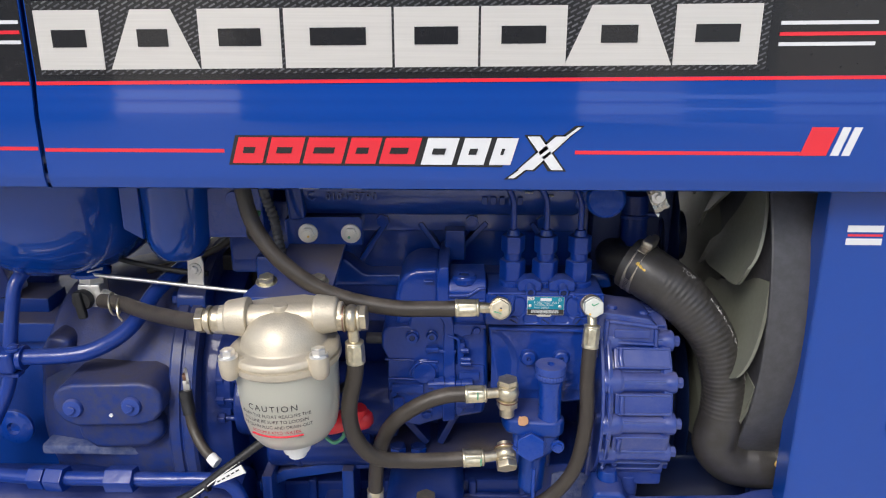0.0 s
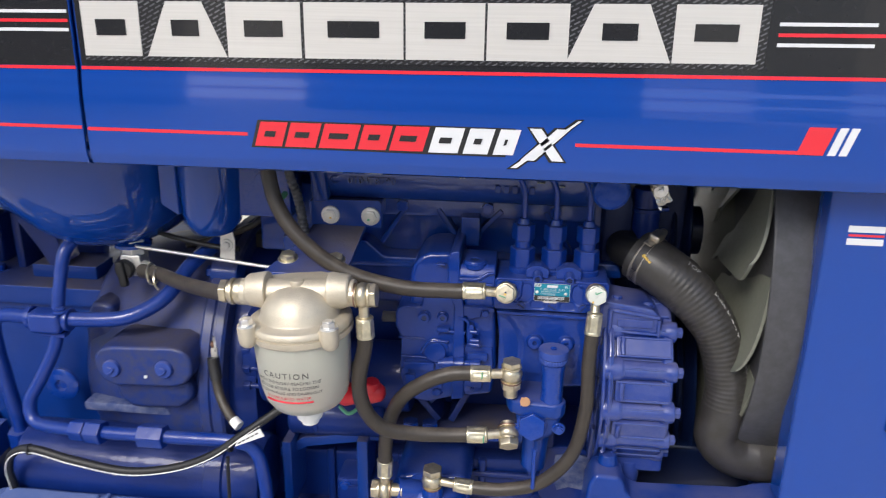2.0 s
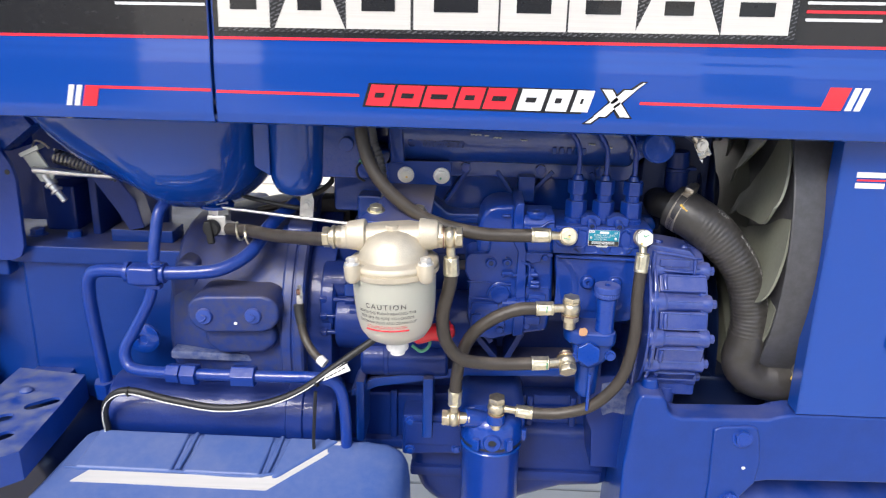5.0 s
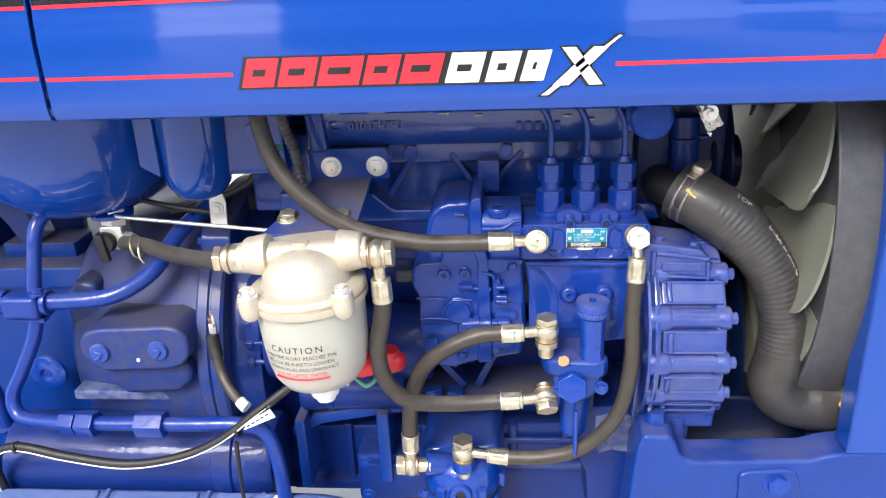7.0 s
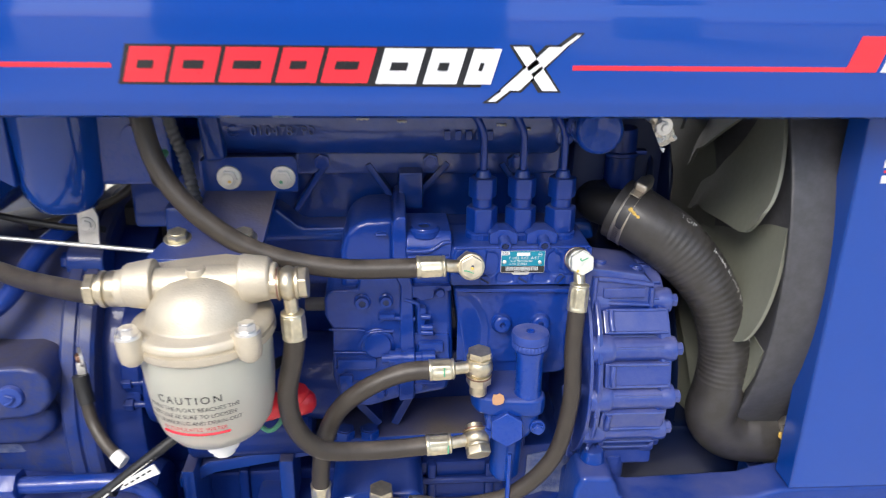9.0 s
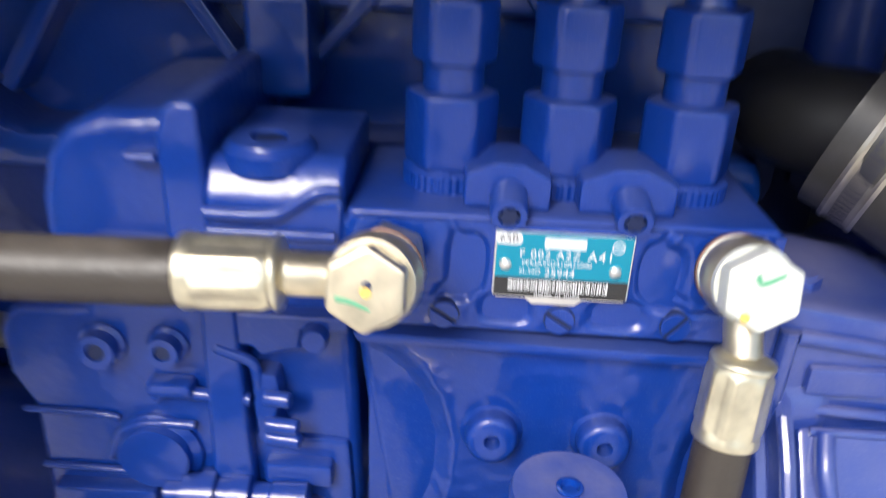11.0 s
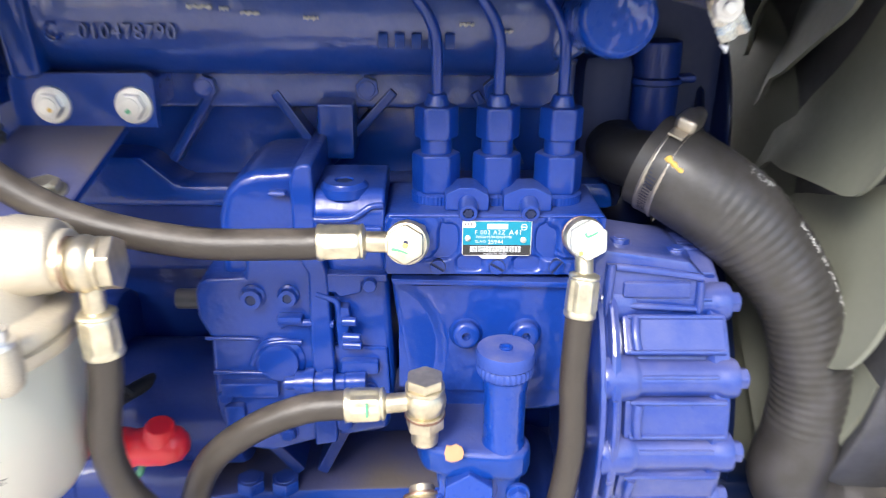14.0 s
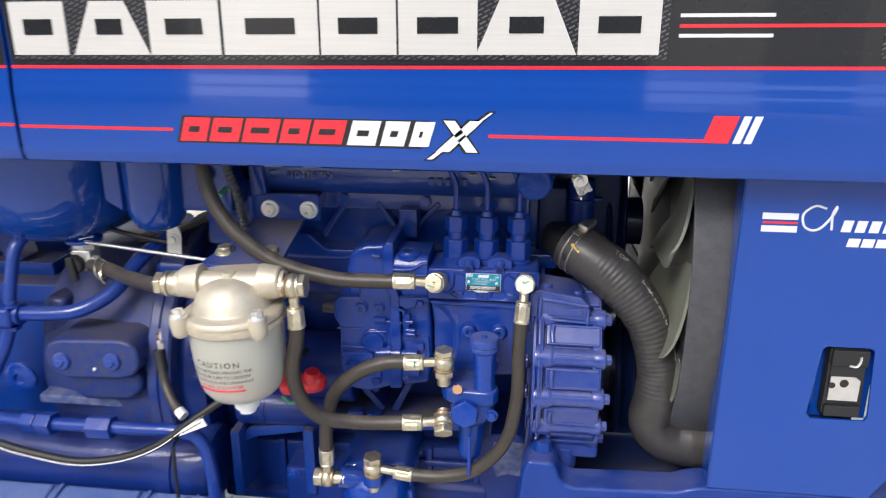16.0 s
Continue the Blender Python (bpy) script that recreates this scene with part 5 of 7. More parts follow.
def on_bowl(z0, off=0.0, spin=-8.0):
    def place(u, v, w):
        z = z0 + v
        r = (0.0463 + (z - 0.932) * 0.06 if z > 0.915 else 0.0451 - (0.915 - z) * 0.22) + 0.0006 + off
        a = radians(-90 + spin) + u / 0.0462
        return (FX + r * math.cos(a), FY + r * math.sin(a), z)
    return place


for body, z, size, sp in (("CAUTION", 0.9400, 0.0084, 1.35), ("WHEN THE FLOAT REACHES THE", 0.9325, 0.0046, 1.0), ("RED LINE BE SURE TO LOOSEN", 0.9268, 0.0046, 1.0), ("THE DRAIN PLUG AND DRAIN-OUT", 0.9212, 0.0044, 1.0), ("ACCUMULATED WATER", 0.9157, 0.0044, 1.0)):
    part("caution_text", lettering(body, size, on_bowl(z), sp), M_INK if z > 0.917 else M_REDDECAL, bowl)
bm = B()
pl = on_bowl(0.9112)
tube(bm, [pl(-0.026 + 0.052 * k / 14, 0, 0) for k in range(15)], 0.0009, 6, 2)
part("level_line", bm, M_REDDECAL, bowl, "printed red level line")

# ---------- hoses ----------


def ferrule(bm, p0, p1, r):
    """A crimped sleeve with flutes."""
    L = (Vector(p1) - Vector(p0)).length

    def wave(u, h):
        q = ((u * 8) % 1.0 - 0.5) * math.pi / 4
        k = min(1.0, max(0.0, min((h / L - 0.14) / 0.05, (0.84 - h / L) / 0.05)))
        return 1 - k + k * (1.07 * math.cos(math.pi / 8) / math.cos(q) - 0.022 * math.exp(-(q / 0.10) ** 2))
    rows = ((0.8, 0.0), (1.10, 0.0), (1.15, 0.02), (1.16, 0.07), (1.13, 0.12), (1.10, 0.15), (1.10, 0.19), (1.09, 0.35), (1.08, 0.60), (1.07, 0.78), (1.06, 0.83), (1.02, 0.86), (1.09, 0.88), (1.12, 0.91), (1.09, 0.95), (0.9, 0.975), (0.66, 1.0))
    lathe(bm, [(r * a, L * b) for a, b in rows], p0, p1, 64, wave)


def banjo(bm, c, axis, r, width):
    a = Vector(axis).normalized() * width / 2
    lathe(bm, [(r * 0.55, 0), (r * 0.76, 0), (r * 0.80, width * 0.03), (r * 0.95, width * 0.15), (r * 1.05, width * 0.32), (r * 1.09, width * 0.5), (r * 1.05, width * 0.68), (r * 0.95, width * 0.85), (r * 0.80, width * 0.97), (r * 0.76, width), (r * 0.55, width)], Vector(c) - a, Vector(c) + a, 32)


def fuel_hose(label, pts, r, ends):
    """ends: for each end the ferrule's start, its end, the banjo's centre, axis, head of the bolt."""
    h = thing("fuel_hose", pts[0], label, "hose", "rubber fuel hoses of the engine")
    bm = B()
    tube(bm, pts, r, 18, 12)
    part("rubber_tube", bm, M_RUBBER, h, sharp=60)
    for e in ends:
        bm = B()
        ferrule(bm, e["from"], e["to"], r)
        part("crimp_sleeve", bm, M_ZINC, h, "crimped yellow zinc sleeve", sharp=60)
        bm = B()
        cyl(bm, Vector(e["to"]) - (Vector(e["to"]) - Vector(e["from"])) * 0.1, e["eye"], r * 0.66, r * 0.66, 20)
        banjo(bm, e["eye"], e["axis"], e.get("rb", 0.0105), e.get("w", 0.012))
        f = part("banjo_eye", bm, M_BRASSY, h, "zinc plated banjo fitting")
        bm = B()
        a = Vector(e["axis"]).normalized()
        c = Vector(e["eye"])
        w = e.get("w", 0.012) / 2
        cyl(bm, c + a * (w - 0.0005), c + a * (w + 0.0018), e.get("rb", 0.0105) * 1.0, n=28, r=0.0003)
        hexa(bm, c + a * (w + 0.0016), c + a * (w + 0.0016 + e.get("hh", 0.0075)), e.get("rh", 0.0112), e.get("turn", 0), 0.0012)
        cyl(bm, c - a * (w + 0.0018), c - a * (w - 0.0005), e.get("rb", 0.0105) * 1.0, n=28, r=0.0003)
        f2 = B()
        cyl(f2, c - a * (w + 0.0016), c - a * (w + 0.0001), e.get("rb", 0.0105) * 1.04, n=28, r=0.0003)
        part("washer", f2, M_COPPER, f, "tarnished copper washer")
        if e.get("collar", 0):
            hexa(bm, c - a * (w + e["collar"]), c - a * (w + 0.001), e.get("rb", 0.0105) * 1.02, 12, 0.0008)
        cyl(bm, c - a * e.get("deep", 0.012), c - a * w, e.get("rb", 0.0105) * 0.70, n=20, r=0)
        part("banjo_bolt", bm, e.get("mat", M_BRASSY), f, e.get("bl", ""))
    return h


HR = 0.0078
h1 = fuel_hose("black rubber fuel hose from bonnet to injection pump", [(-0.184, 0.735, 1.160), (-0.180, 0.725, 1.115), (-0.168, 0.717, 1.079), (-0.142, 0.711, 1.047), (-0.100, 0.708, 1.0195), (-0.044, 0.707, 1.0060), (0.005, 0.708, 1.0045), (0.026, 0.708, 1.0055)], HR, [
    dict(**{"from": (0.0195, 0.708, 1.0055)}, to=(0.0430, 0.7085, 1.0060), eye=(0.0625, 0.7120, 1.0042), axis=(-0.04, -1, 0.30), deep=0.028, rb=0.0102, w=0.013, rh=0.0098, collar=0.020)])
h2 = fuel_hose("black rubber fuel hose from filter down to feed pump", [(-0.0705, 0.664, 0.974), (-0.0725, 0.664, 0.955), (-0.0795, 0.668, 0.918), (-0.0755, 0.675, 0.883), (-0.058, 0.683, 0.857), (-0.028, 0.692, 0.8475), (0.005, 0.697, 0.8455), (0.036, 0.699, 0.847)], HR, [
    dict(**{"from": (-0.0708, 0.664, 0.969)}, to=(-0.0715, 0.664, 0.991), eye=(-0.0735, 0.667, 1.0115), axis=(1, 0, 0.05), deep=0.02, hh=0.0065, rh=0.0125, rb=0.0118),
    dict(**{"from": (0.028, 0.699, 0.8465)}, to=(0.050, 0.700, 0.8475), eye=(0.071, 0.705, 0.848), axis=(0.10, -0.80, -0.60), deep=0.012)])
h3 = fuel_hose("black rubber fuel hose from feed pump to oil filter head", [(0.036, 0.704, 0.9165), (0.010, 0.704, 0.914), (-0.018, 0.704, 0.902), (-0.043, 0.706, 0.880), (-0.057, 0.710, 0.848), (-0.062, 0.714, 0.815), (-0.063, 0.716, 0.790)], HR, [
    dict(**{"from": (0.030, 0.704, 0.916)}, to=(0.0515, 0.704, 0.917), eye=(0.0715, 0.7075, 0.917), axis=(0, -0.05, 1), deep=0.026, hh=0.0060, w=0.0150, rh=0.0104, collar=0.009),
    dict(**{"from": (-0.063, 0.716, 0.797)}, to=(-0.0635, 0.717, 0.775), eye=(-0.0640, 0.719, 0.756), axis=(-1, 0, 0), deep=0.02)])
h4 = fuel_hose("black rubber fuel hose curving from pump to oil filter head", [(0.15058, 0.7142, 0.9655), (0.1502, 0.7132, 0.957), (0.1490, 0.7090, 0.930), (0.1492, 0.703, 0.885), (0.1385, 0.702, 0.830), (0.1080, 0.706, 0.790), (0.0700, 0.712, 0.773), (0.0300, 0.715, 0.770)], 0.0072, [
    dict(**{"from": (0.1505, 0.7140, 0.9630)}, to=(0.1522, 0.7180, 0.9860), eye=(0.1530, 0.7310, 1.0000), axis=(0, -1, 0.24), deep=0.020, collar=0.003, rb=0.0100, rh=0.0103, hh=0.0070, mat=M_WASH, bl="pale banjo bolt with green marking"),
    dict(**{"from": (0.035, 0.715, 0.770)}, to=(0.0130, 0.716, 0.772), eye=(-0.0105, 0.718, 0.774), axis=(0, -0.05, 1), deep=0.03, hh=0.0065, w=0.015, rh=0.0112, collar=0.010)])
fuel_hose("short black rubber hose from fuel tap to filter", [(-0.366, 0.800, 0.972), (-0.335, 0.78, 0.977), (-0.29, 0.74, 0.984), (-0.24, 0.695, 0.996), (-0.212, 0.672, 1.003)], 0.0080, [])
for x0, x1, r, hx in ((-0.2165, -0.2095, 0.0124, True), (-0.2095, -0.2065, 0.0108, False), (-0.2065, -0.2025, 0.0134, False), (-0.2025, -0.2005, 0.0120, False), (-0.2005, -0.1940, 0.0132, False)):
    bm = B()
    (hexa if hx else cyl)(bm, (x0, FY + 0.004, 1.006), (x1, FY + 0.004, 1.006), r)
    part("port_union", bm, M_BRASSY, filt, "yellow zinc port union")
# the filter leans on its bracket by an angle fitted to the camera's view
lean = Matrix.Translation((-0.20, FY, 1.006)) @ Matrix.Rotation(radians(-2.6), 4, "Y") @ Matrix.Translation((0.20, -FY, -1.006))
filt.matrix_basis = lean @ filt.matrix_basis
hd = Vector((0, -1, 0.24)).normalized()
hf = Vector((0.1530, 0.7310, 1.0000)) + hd * (0.006 + 0.0016 + 0.0071)
hu = Vector((0, 0.24, 1)).normalized()
bm = B()
tube(bm, [hf + Vector((-0.0022, 0, 0)) + hu * 0.0040, hf + Vector((-0.0008, 0, 0)) + hu * 0.0022, hf + Vector((0.0042, 0, 0)) + hu * 0.0045], 0.0006, 6, 4, lambda s: 1.2 - 60 * s)
part("paint_mark", bm, M_GREEN, h4)


def paint_dot(parent, p, mat, r=0.0022, axis=(0, -1, 0)):
    bm = B()
    q = Vector(p)
    cyl(bm, q, q + Vector(axis).normalized() * 0.00015, r, r * 0.9, 14, 0)
    part("paint_mark", bm, mat, parent)


hx = Vector((0.0625, 0.7120, 1.0042)) + Vector((-0.04, -1, 0.30)).normalized() * 0.01565
hv = Vector((0, 0.30, 1)).normalized()
paint_dot(h1, hx + Vector((0.0002, 0, 0)) - hv * 0.0002, M_YELLOW, 0.0013, (-0.04, -1, 0.30))
# This dark disc paints the shade in the bolt head's dimple.
paint_dot(h1, hx + Vector((0.0004, 0, 0)) + hv * 0.0012, M_SLOT, 0.0011, (-0.04, -1, 0.30))
bm = B()
tube(bm, [hx + Vector((-0.0062, 0, 0)) - hv * 0.0018, hx + Vector((-0.0030, 0, 0)) - hv * 0.0024, hx + Vector((0.0012, 0, 0)) - hv * 0.0040], 0.0006, 6, 4, lambda q: 1.1 - 70 * q)
part("paint_mark", bm, M_GREEN, h1)
bm = B()
tube(bm, [hf + Vector((-0.0014, 0, 0)) + hu * -0.0026, hf + hu * -0.0006, hf + Vector((0.0013, 0, 0)) + hu * 0.0004, hf + Vector((0.0006, 0, 0)) + hu * -0.0004], 0.00022, 5, 3)
part("scratch", bm, M_STEEL, h4)
paint_dot(h4, hf + Vector((-0.0040, 0, 0)) + hu * -0.0062, M_YELLOW, 0.0012, (0, -1, 0.24))
paint_dot(bracket, (-0.1325, 0.7805, 1.0530), M_YELLOW, 0.0014)
paint_dot(bracket, (-0.0905, 0.7805, 1.0525), M_GREEN, 0.0016)
for p in ((0.046, 0.6885, 0.8490), (0.042, 0.6945, 0.9190)):
    bm = B()
    box(bm, p, (0.0012, 0.0012, 0.008), 0.0003)
    part("paint_mark", bm, M_GREEN, h2 if p[2] < 0.9 else h3)


# ---------- radiator hose, fan, shroud ----------
rad_hose = thing("radiator_hose", (0.36, 0.755, 0.80), "thick black rubber radiator hose with steel clamp", "hose")
RP = [(0.1990, 0.7899, 1.0256), (0.2170, 0.7770, 1.0178), (0.2505, 0.7655, 0.9949), (0.2810, 0.7550, 0.9570), (0.2964, 0.7490, 0.9090), (0.2969, 0.7470, 0.8696), (0.2950, 0.7490, 0.8380), (0.3130, 0.7550, 0.8170), (0.3380, 0.7580, 0.8110), (0.3760, 0.7580, 0.8100)]


def hose_girth(s):
    """Wide mouth, narrower below, with fine moulded rings between."""
    t = min(1.0, max(0.0, (s - 0.045) / 0.09))
    g = 1.06 - 0.20 * t * t * (3 - 2 * t) + 0.06 * min(1.0, max(0.0, (s - 0.19) / 0.05)) + 0.20 * min(1.0, max(0.0, (s - 0.24) / 0.05))
    return g + (0.0095 * math.sin(s * 2 * math.pi / 0.0052) * min(1, max(0, (s - 0.03) / 0.03)) if s < 0.20 else 0)


bm = B()
tube(bm, RP, 0.0258, 40, 52, hose_girth)
part("rubber_tube", bm, M_RADHOSE, rad_hose, sharp=60)
d = (Vector(RP[1]) - Vector(RP[0])).normalized()
c0 = Vector(RP[0]) + d * 0.0070
UPP = (Vector((0, 0, 1)) - d * d.z).normalized()
SID = d.cross(UPP)
if SID.y > 0:
    SID = -SID


def round_hose(deg, r, s=0.0):
    """A point on the clamp: deg from the top towards the near side."""
    return c0 + d * s + (UPP * math.cos(radians(deg)) + SID * math.sin(radians(deg))) * r


bm = B()
lathe(bm, [(0.0268, 0.0), (0.0281, 0.0), (0.0284, 0.0012), (0.0279, 0.0022), (0.0279, 0.0088), (0.0284, 0.0098), (0.0281, 0.0110), (0.0268, 0.0110)], c0, c0 + d, 56)
clamp = part("hose_clamp", bm, M_BAND, rad_hose, "weathered steel worm-drive hose clamp")
# The band's slots are laid on it in the shaded blue.
for k in range(26):
    ang = 38 + k * 4.2
    q = [round_hose(ang + e, 0.0281, s) for e, s in ((0, 0.0030), (1.5, 0.0030), (2.1, 0.0080), (0.6, 0.0080))]
    bm = B()
    bm.faces.new([bm.verts.new(p) for p in q])
    bmesh.ops.extrude_face_region(bm, geom=bm.faces[:])
    bmesh.ops.recalc_face_normals(bm, faces=bm.faces)
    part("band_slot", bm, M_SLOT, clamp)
bm = B()
tan = (round_hose(30, 0.03) - round_hose(-10, 0.03)).normalized()
hc = round_hose(8, 0.0320, 0.0055)
hm = Matrix((tan.to_4d(), d.to_4d(), tan.cross(d).to_4d(), (0, 0, 0, 1))).transposed()
for i in range(3):
    hm[3][i] = 0
hm = Matrix.Translation(hc) @ hm.to_3x3().to_4x4()
tmp = B()
bmesh.ops.create_cube(tmp, size=1)
bmesh.ops.scale(tmp, vec=(0.017, 0.0125, 0.0090), verts=tmp.verts)
soften(tmp, 0.003, 3)
merge(bm, tmp, hm)
cyl(bm, hc - tan * 0.0135, hc + tan * 0.004, 0.0044, n=20)
part("worm_housing", bm, M_BAND, clamp)
bm = B()
for k in range(9):
    a0, a1 = 12 + k * 3, 15 + k * 3
    lift = 0.0285 + 0.0030 * (k / 8) ** 2
    lift1 = 0.0285 + 0.0030 * ((k + 1) / 8) ** 2
    vs = [bm.verts.new(p) for p in (round_hose(a0, lift, 0.0012), round_hose(a1, lift1, 0.0012), round_hose(a1, lift1, 0.0098), round_hose(a0, lift, 0.0098))]
    bm.faces.new(vs)
bmesh.ops.remove_doubles(bm, verts=bm.verts, dist=1e-6)
ret = bmesh.ops.extrude_face_region(bm, geom=bm.faces[:])
bmesh.ops.translate(bm, vec=(0, 0, 0.0009), verts=[g for g in ret["geom"] if isinstance(g, bmesh.types.BMVert)])
bmesh.ops.recalc_face_normals(bm, faces=bm.faces)
part("band_tail", bm, M_BAND, clamp)
bm = B()
tube(bm, [round_hose(58, 0.0283, 0.0075), round_hose(60, 0.0284, 0.0100), round_hose(61, 0.0280, 0.0118), round_hose(63, 0.0274, 0.0150), round_hose(64, 0.0273, 0.0185)], 0.0014, 8, 4, lambda s: 1.25 - 50 * s + 0.25 * math.sin(s * 1400))
part("paint_mark", bm, M_YELLOW, rad_hose)
run = spline(RP, 26)


def print_at(i, deg, lift=0.0003):
    """A point on the hose's skin beside station i, deg round from the near side to the outer side."""
    e = (run[i + 1] - run[i - 1]).normalized()
    s = sum((run[k + 1] - run[k]).length for k in range(i))
    near = (Vector((0, -1, 0)) + e * e.y).normalized()
    outer = e.cross(near)
    if outer.x < 0:
        outer = -outer
    return run[i] + (near * math.cos(radians(deg)) + outer * math.sin(radians(deg))) * (0.0255 * hose_girth(s) + lift)


rng = random.Random(8)
bm = B()
for i in range(60, 116):
    if i % 11 in (3, 7):
        continue
    tube(bm, [print_at(i, 52 + rng.uniform(-2, 2)), print_at(i, 58 + rng.uniform(-3, 4))], 0.0004, 5, 1, smooth=False)
    if rng.random() < 0.6:
        tube(bm, [print_at(i, 54), print_at(i + 1, 56)], 0.00035, 5, 1, smooth=False)
part("hose_print", bm, M_PRINT, rad_hose, "worn pale print along the hose")
p0 = run[44]
e = (run[46] - run[42]).normalized()
q0 = print_at(44, 62, 0) - p0
rad = q0.length
out_dir = q0.normalized()
side = out_dir.cross(e)
part("printed_word", lettering("TOP", 0.0085, lambda u, v, w: p0 + e * u + (out_dir * math.cos(v / rad) + side * math.sin(v / rad)) * (rad + 0.0004), 1.05), M_PRINT, rad_hose, "worn pale printed word")

bm = B()
lathe(bm, [(0.0300, 0.0), (0.0325, 0.0), (0.0328, 0.0012), (0.0322, 0.0022), (0.0322, 0.0098), (0.0328, 0.0108), (0.0325, 0.0120), (0.0300, 0.0120)], (0.356, 0.758, 0.8105), (0.40, 0.758, 0.810), 56)
low_clamp = part("hose_clamp", bm, M_BAND, rad_hose, "weathered steel hose clamp at the radiator")
bm = B()
box(bm, (0.362, 0.735, 0.8370), (0.013, 0.016, 0.009), 0.002, rot=(-42, 0, 0))
part("worm_housing", bm, M_BAND, low_clamp)
bm = B()
tube(bm, [(0.3545, 0.7300, 0.8285), (0.3530, 0.7285, 0.8250), (0.3560, 0.7275, 0.8235)], 0.0014, 8, 4)
part("paint_mark", bm, M_YELLOW, rad_hose)

outlet = thing("thermostat_housing", (0.20, 0.78, 1.02), "blue painted coolant outlet elbow with wiring clip", "housing")
bm = B()
cyl(bm, (0.211, 0.842, 1.01), (0.211, 0.842, 1.086), 0.0165, 0.0155, 32, 0.002)
lathe(bm, [(0.0165, 0.0), (0.0185, 0.001), (0.0185, 0.004), (0.0165, 0.005)], (0.211, 0.842, 1.060), (0.211, 0.842, 1.2), 32)
box(bm, (0.225, 0.836, 1.064), (0.020, 0.010, 0.005), 0.002)
part("elbow", bm, M_DEEP, outlet)
# Two added boxes; their dark colour stands for the void behind the neck.
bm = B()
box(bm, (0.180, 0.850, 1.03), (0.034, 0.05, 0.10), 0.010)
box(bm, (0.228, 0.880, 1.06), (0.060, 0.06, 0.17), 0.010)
part("cover", bm, M_SLOT, outlet, "dark boxes added for the shade behind the neck")
bm = B()
tube(bm, [Vector(RP[0]) + d * 0.014, Vector(RP[0]) + d * 0.004, (0.186, 0.810, 1.023), (0.192, 0.855, 1.025)], 0.0170, 28, 8)
part("outlet_neck", bm, M_BLACK, outlet, "dark coolant neck")
bm = B()
tmp = B()
rng = random.Random(3)
rows = []
for i in range(9):
    u = i / 8
    lo = Vector((0.187, 0, 1.128)).lerp(Vector((0.202, 0, 1.100)), u)
    hi = Vector((0.200, 0, 1.130)).lerp(Vector((0.214, 0, 1.107)), u)
    rows.append([tmp.verts.new((*(lo.lerp(hi, k / 5) + Vector((rng.uniform(-0.0008, 0.0008), 0.709 + rng.uniform(-0.0012, 0.0012), rng.uniform(-0.0008, 0.0008)))),)) for k in range(6)])
for p, q in zip(rows, rows[1:]):
    for k in range(5):
        tmp.faces.new((p[k], p[k + 1], q[k + 1], q[k]))
ret = bmesh.ops.extrude_face_region(tmp, geom=tmp.faces[:])
bmesh.ops.translate(tmp, vec=(0, 0.0008, 0), verts=[g for g in ret["geom"] if isinstance(g, bmesh.types.BMVert)])
bmesh.ops.recalc_face_normals(tmp, faces=tmp.faces)
merge(bm, tmp)
cl = part("clip", bm, M_FOIL, outlet, "bright crumpled foil clip", sharp=15)
bm = B()
hexa(bm, (0.2010, 0.710, 1.1165), (0.1995, 0.702, 1.1165), 0.0052, 10)
cyl(bm, (0.2020, 0.7085, 1.1165), (0.2022, 0.707, 1.1165), 0.0068, n=24, r=0.0004)
cyl(bm, (0.2010, 0.70, 1.1165), (0.2010, 0.83, 1.1165), 0.0030, n=16)
part("clip_bolt", bm, M_STEEL, cl)
bm = B()
prism(bm, [(0.2005, 1.1005), (0.2045, 1.1000), (0.2040, 1.0965)], 0.7065, 0.7085, 0.0002)
part("foil_corner", bm, M_WHITE, cl)

pulley = thing("fan_pulley", (0.26, 0.97, 0.9), "fan pulley and water pump body, shade in its navy colour", "pulley")
bm = B()
lathe(bm, [(0.0, 0.0), (0.100, 0.0), (0.102, 0.002), (0.100, 0.005), (0.084, 0.011), (0.100, 0.018), (0.102, 0.021), (0.100, 0.023), (0.03, 0.026), (0.03, 0.05), (0.0, 0.05)], (0.242, 0.94, 1.01), (1, 0.94, 1.01), 48)
cyl(bm, (0.18, 0.94, 1.00), (0.245, 0.94, 1.00), 0.06)
box(bm, (0.205, 0.91, 0.94), (0.05, 0.12, 0.34), 0.02)
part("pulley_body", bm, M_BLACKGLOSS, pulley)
# Added dark disc stands for the shade between timing cover and hose.
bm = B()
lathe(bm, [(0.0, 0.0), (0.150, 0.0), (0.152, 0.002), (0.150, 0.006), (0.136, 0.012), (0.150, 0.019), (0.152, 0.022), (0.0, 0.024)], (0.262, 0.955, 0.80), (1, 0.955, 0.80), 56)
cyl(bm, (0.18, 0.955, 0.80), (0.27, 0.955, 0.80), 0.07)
part("shade_disc", bm, M_BLACKGLOSS, pulley)

FCX, FCY, FCZ = 0.3030, 0.975, 0.980
fan = thing("cooling_fan", (FCX, FCY, FCZ), "grey-green plastic radiator cooling fan", "fan")
bm = B()
lathe(bm, [(0.0, -0.02), (0.128, -0.004), (0.133, 0.0), (0.131, 0.008), (0.0, 0.02)], (FCX + 0.014, FCY, FCZ), (1, FCY, FCZ), 40)
part("fan_hub", bm, M_FAN, fan)


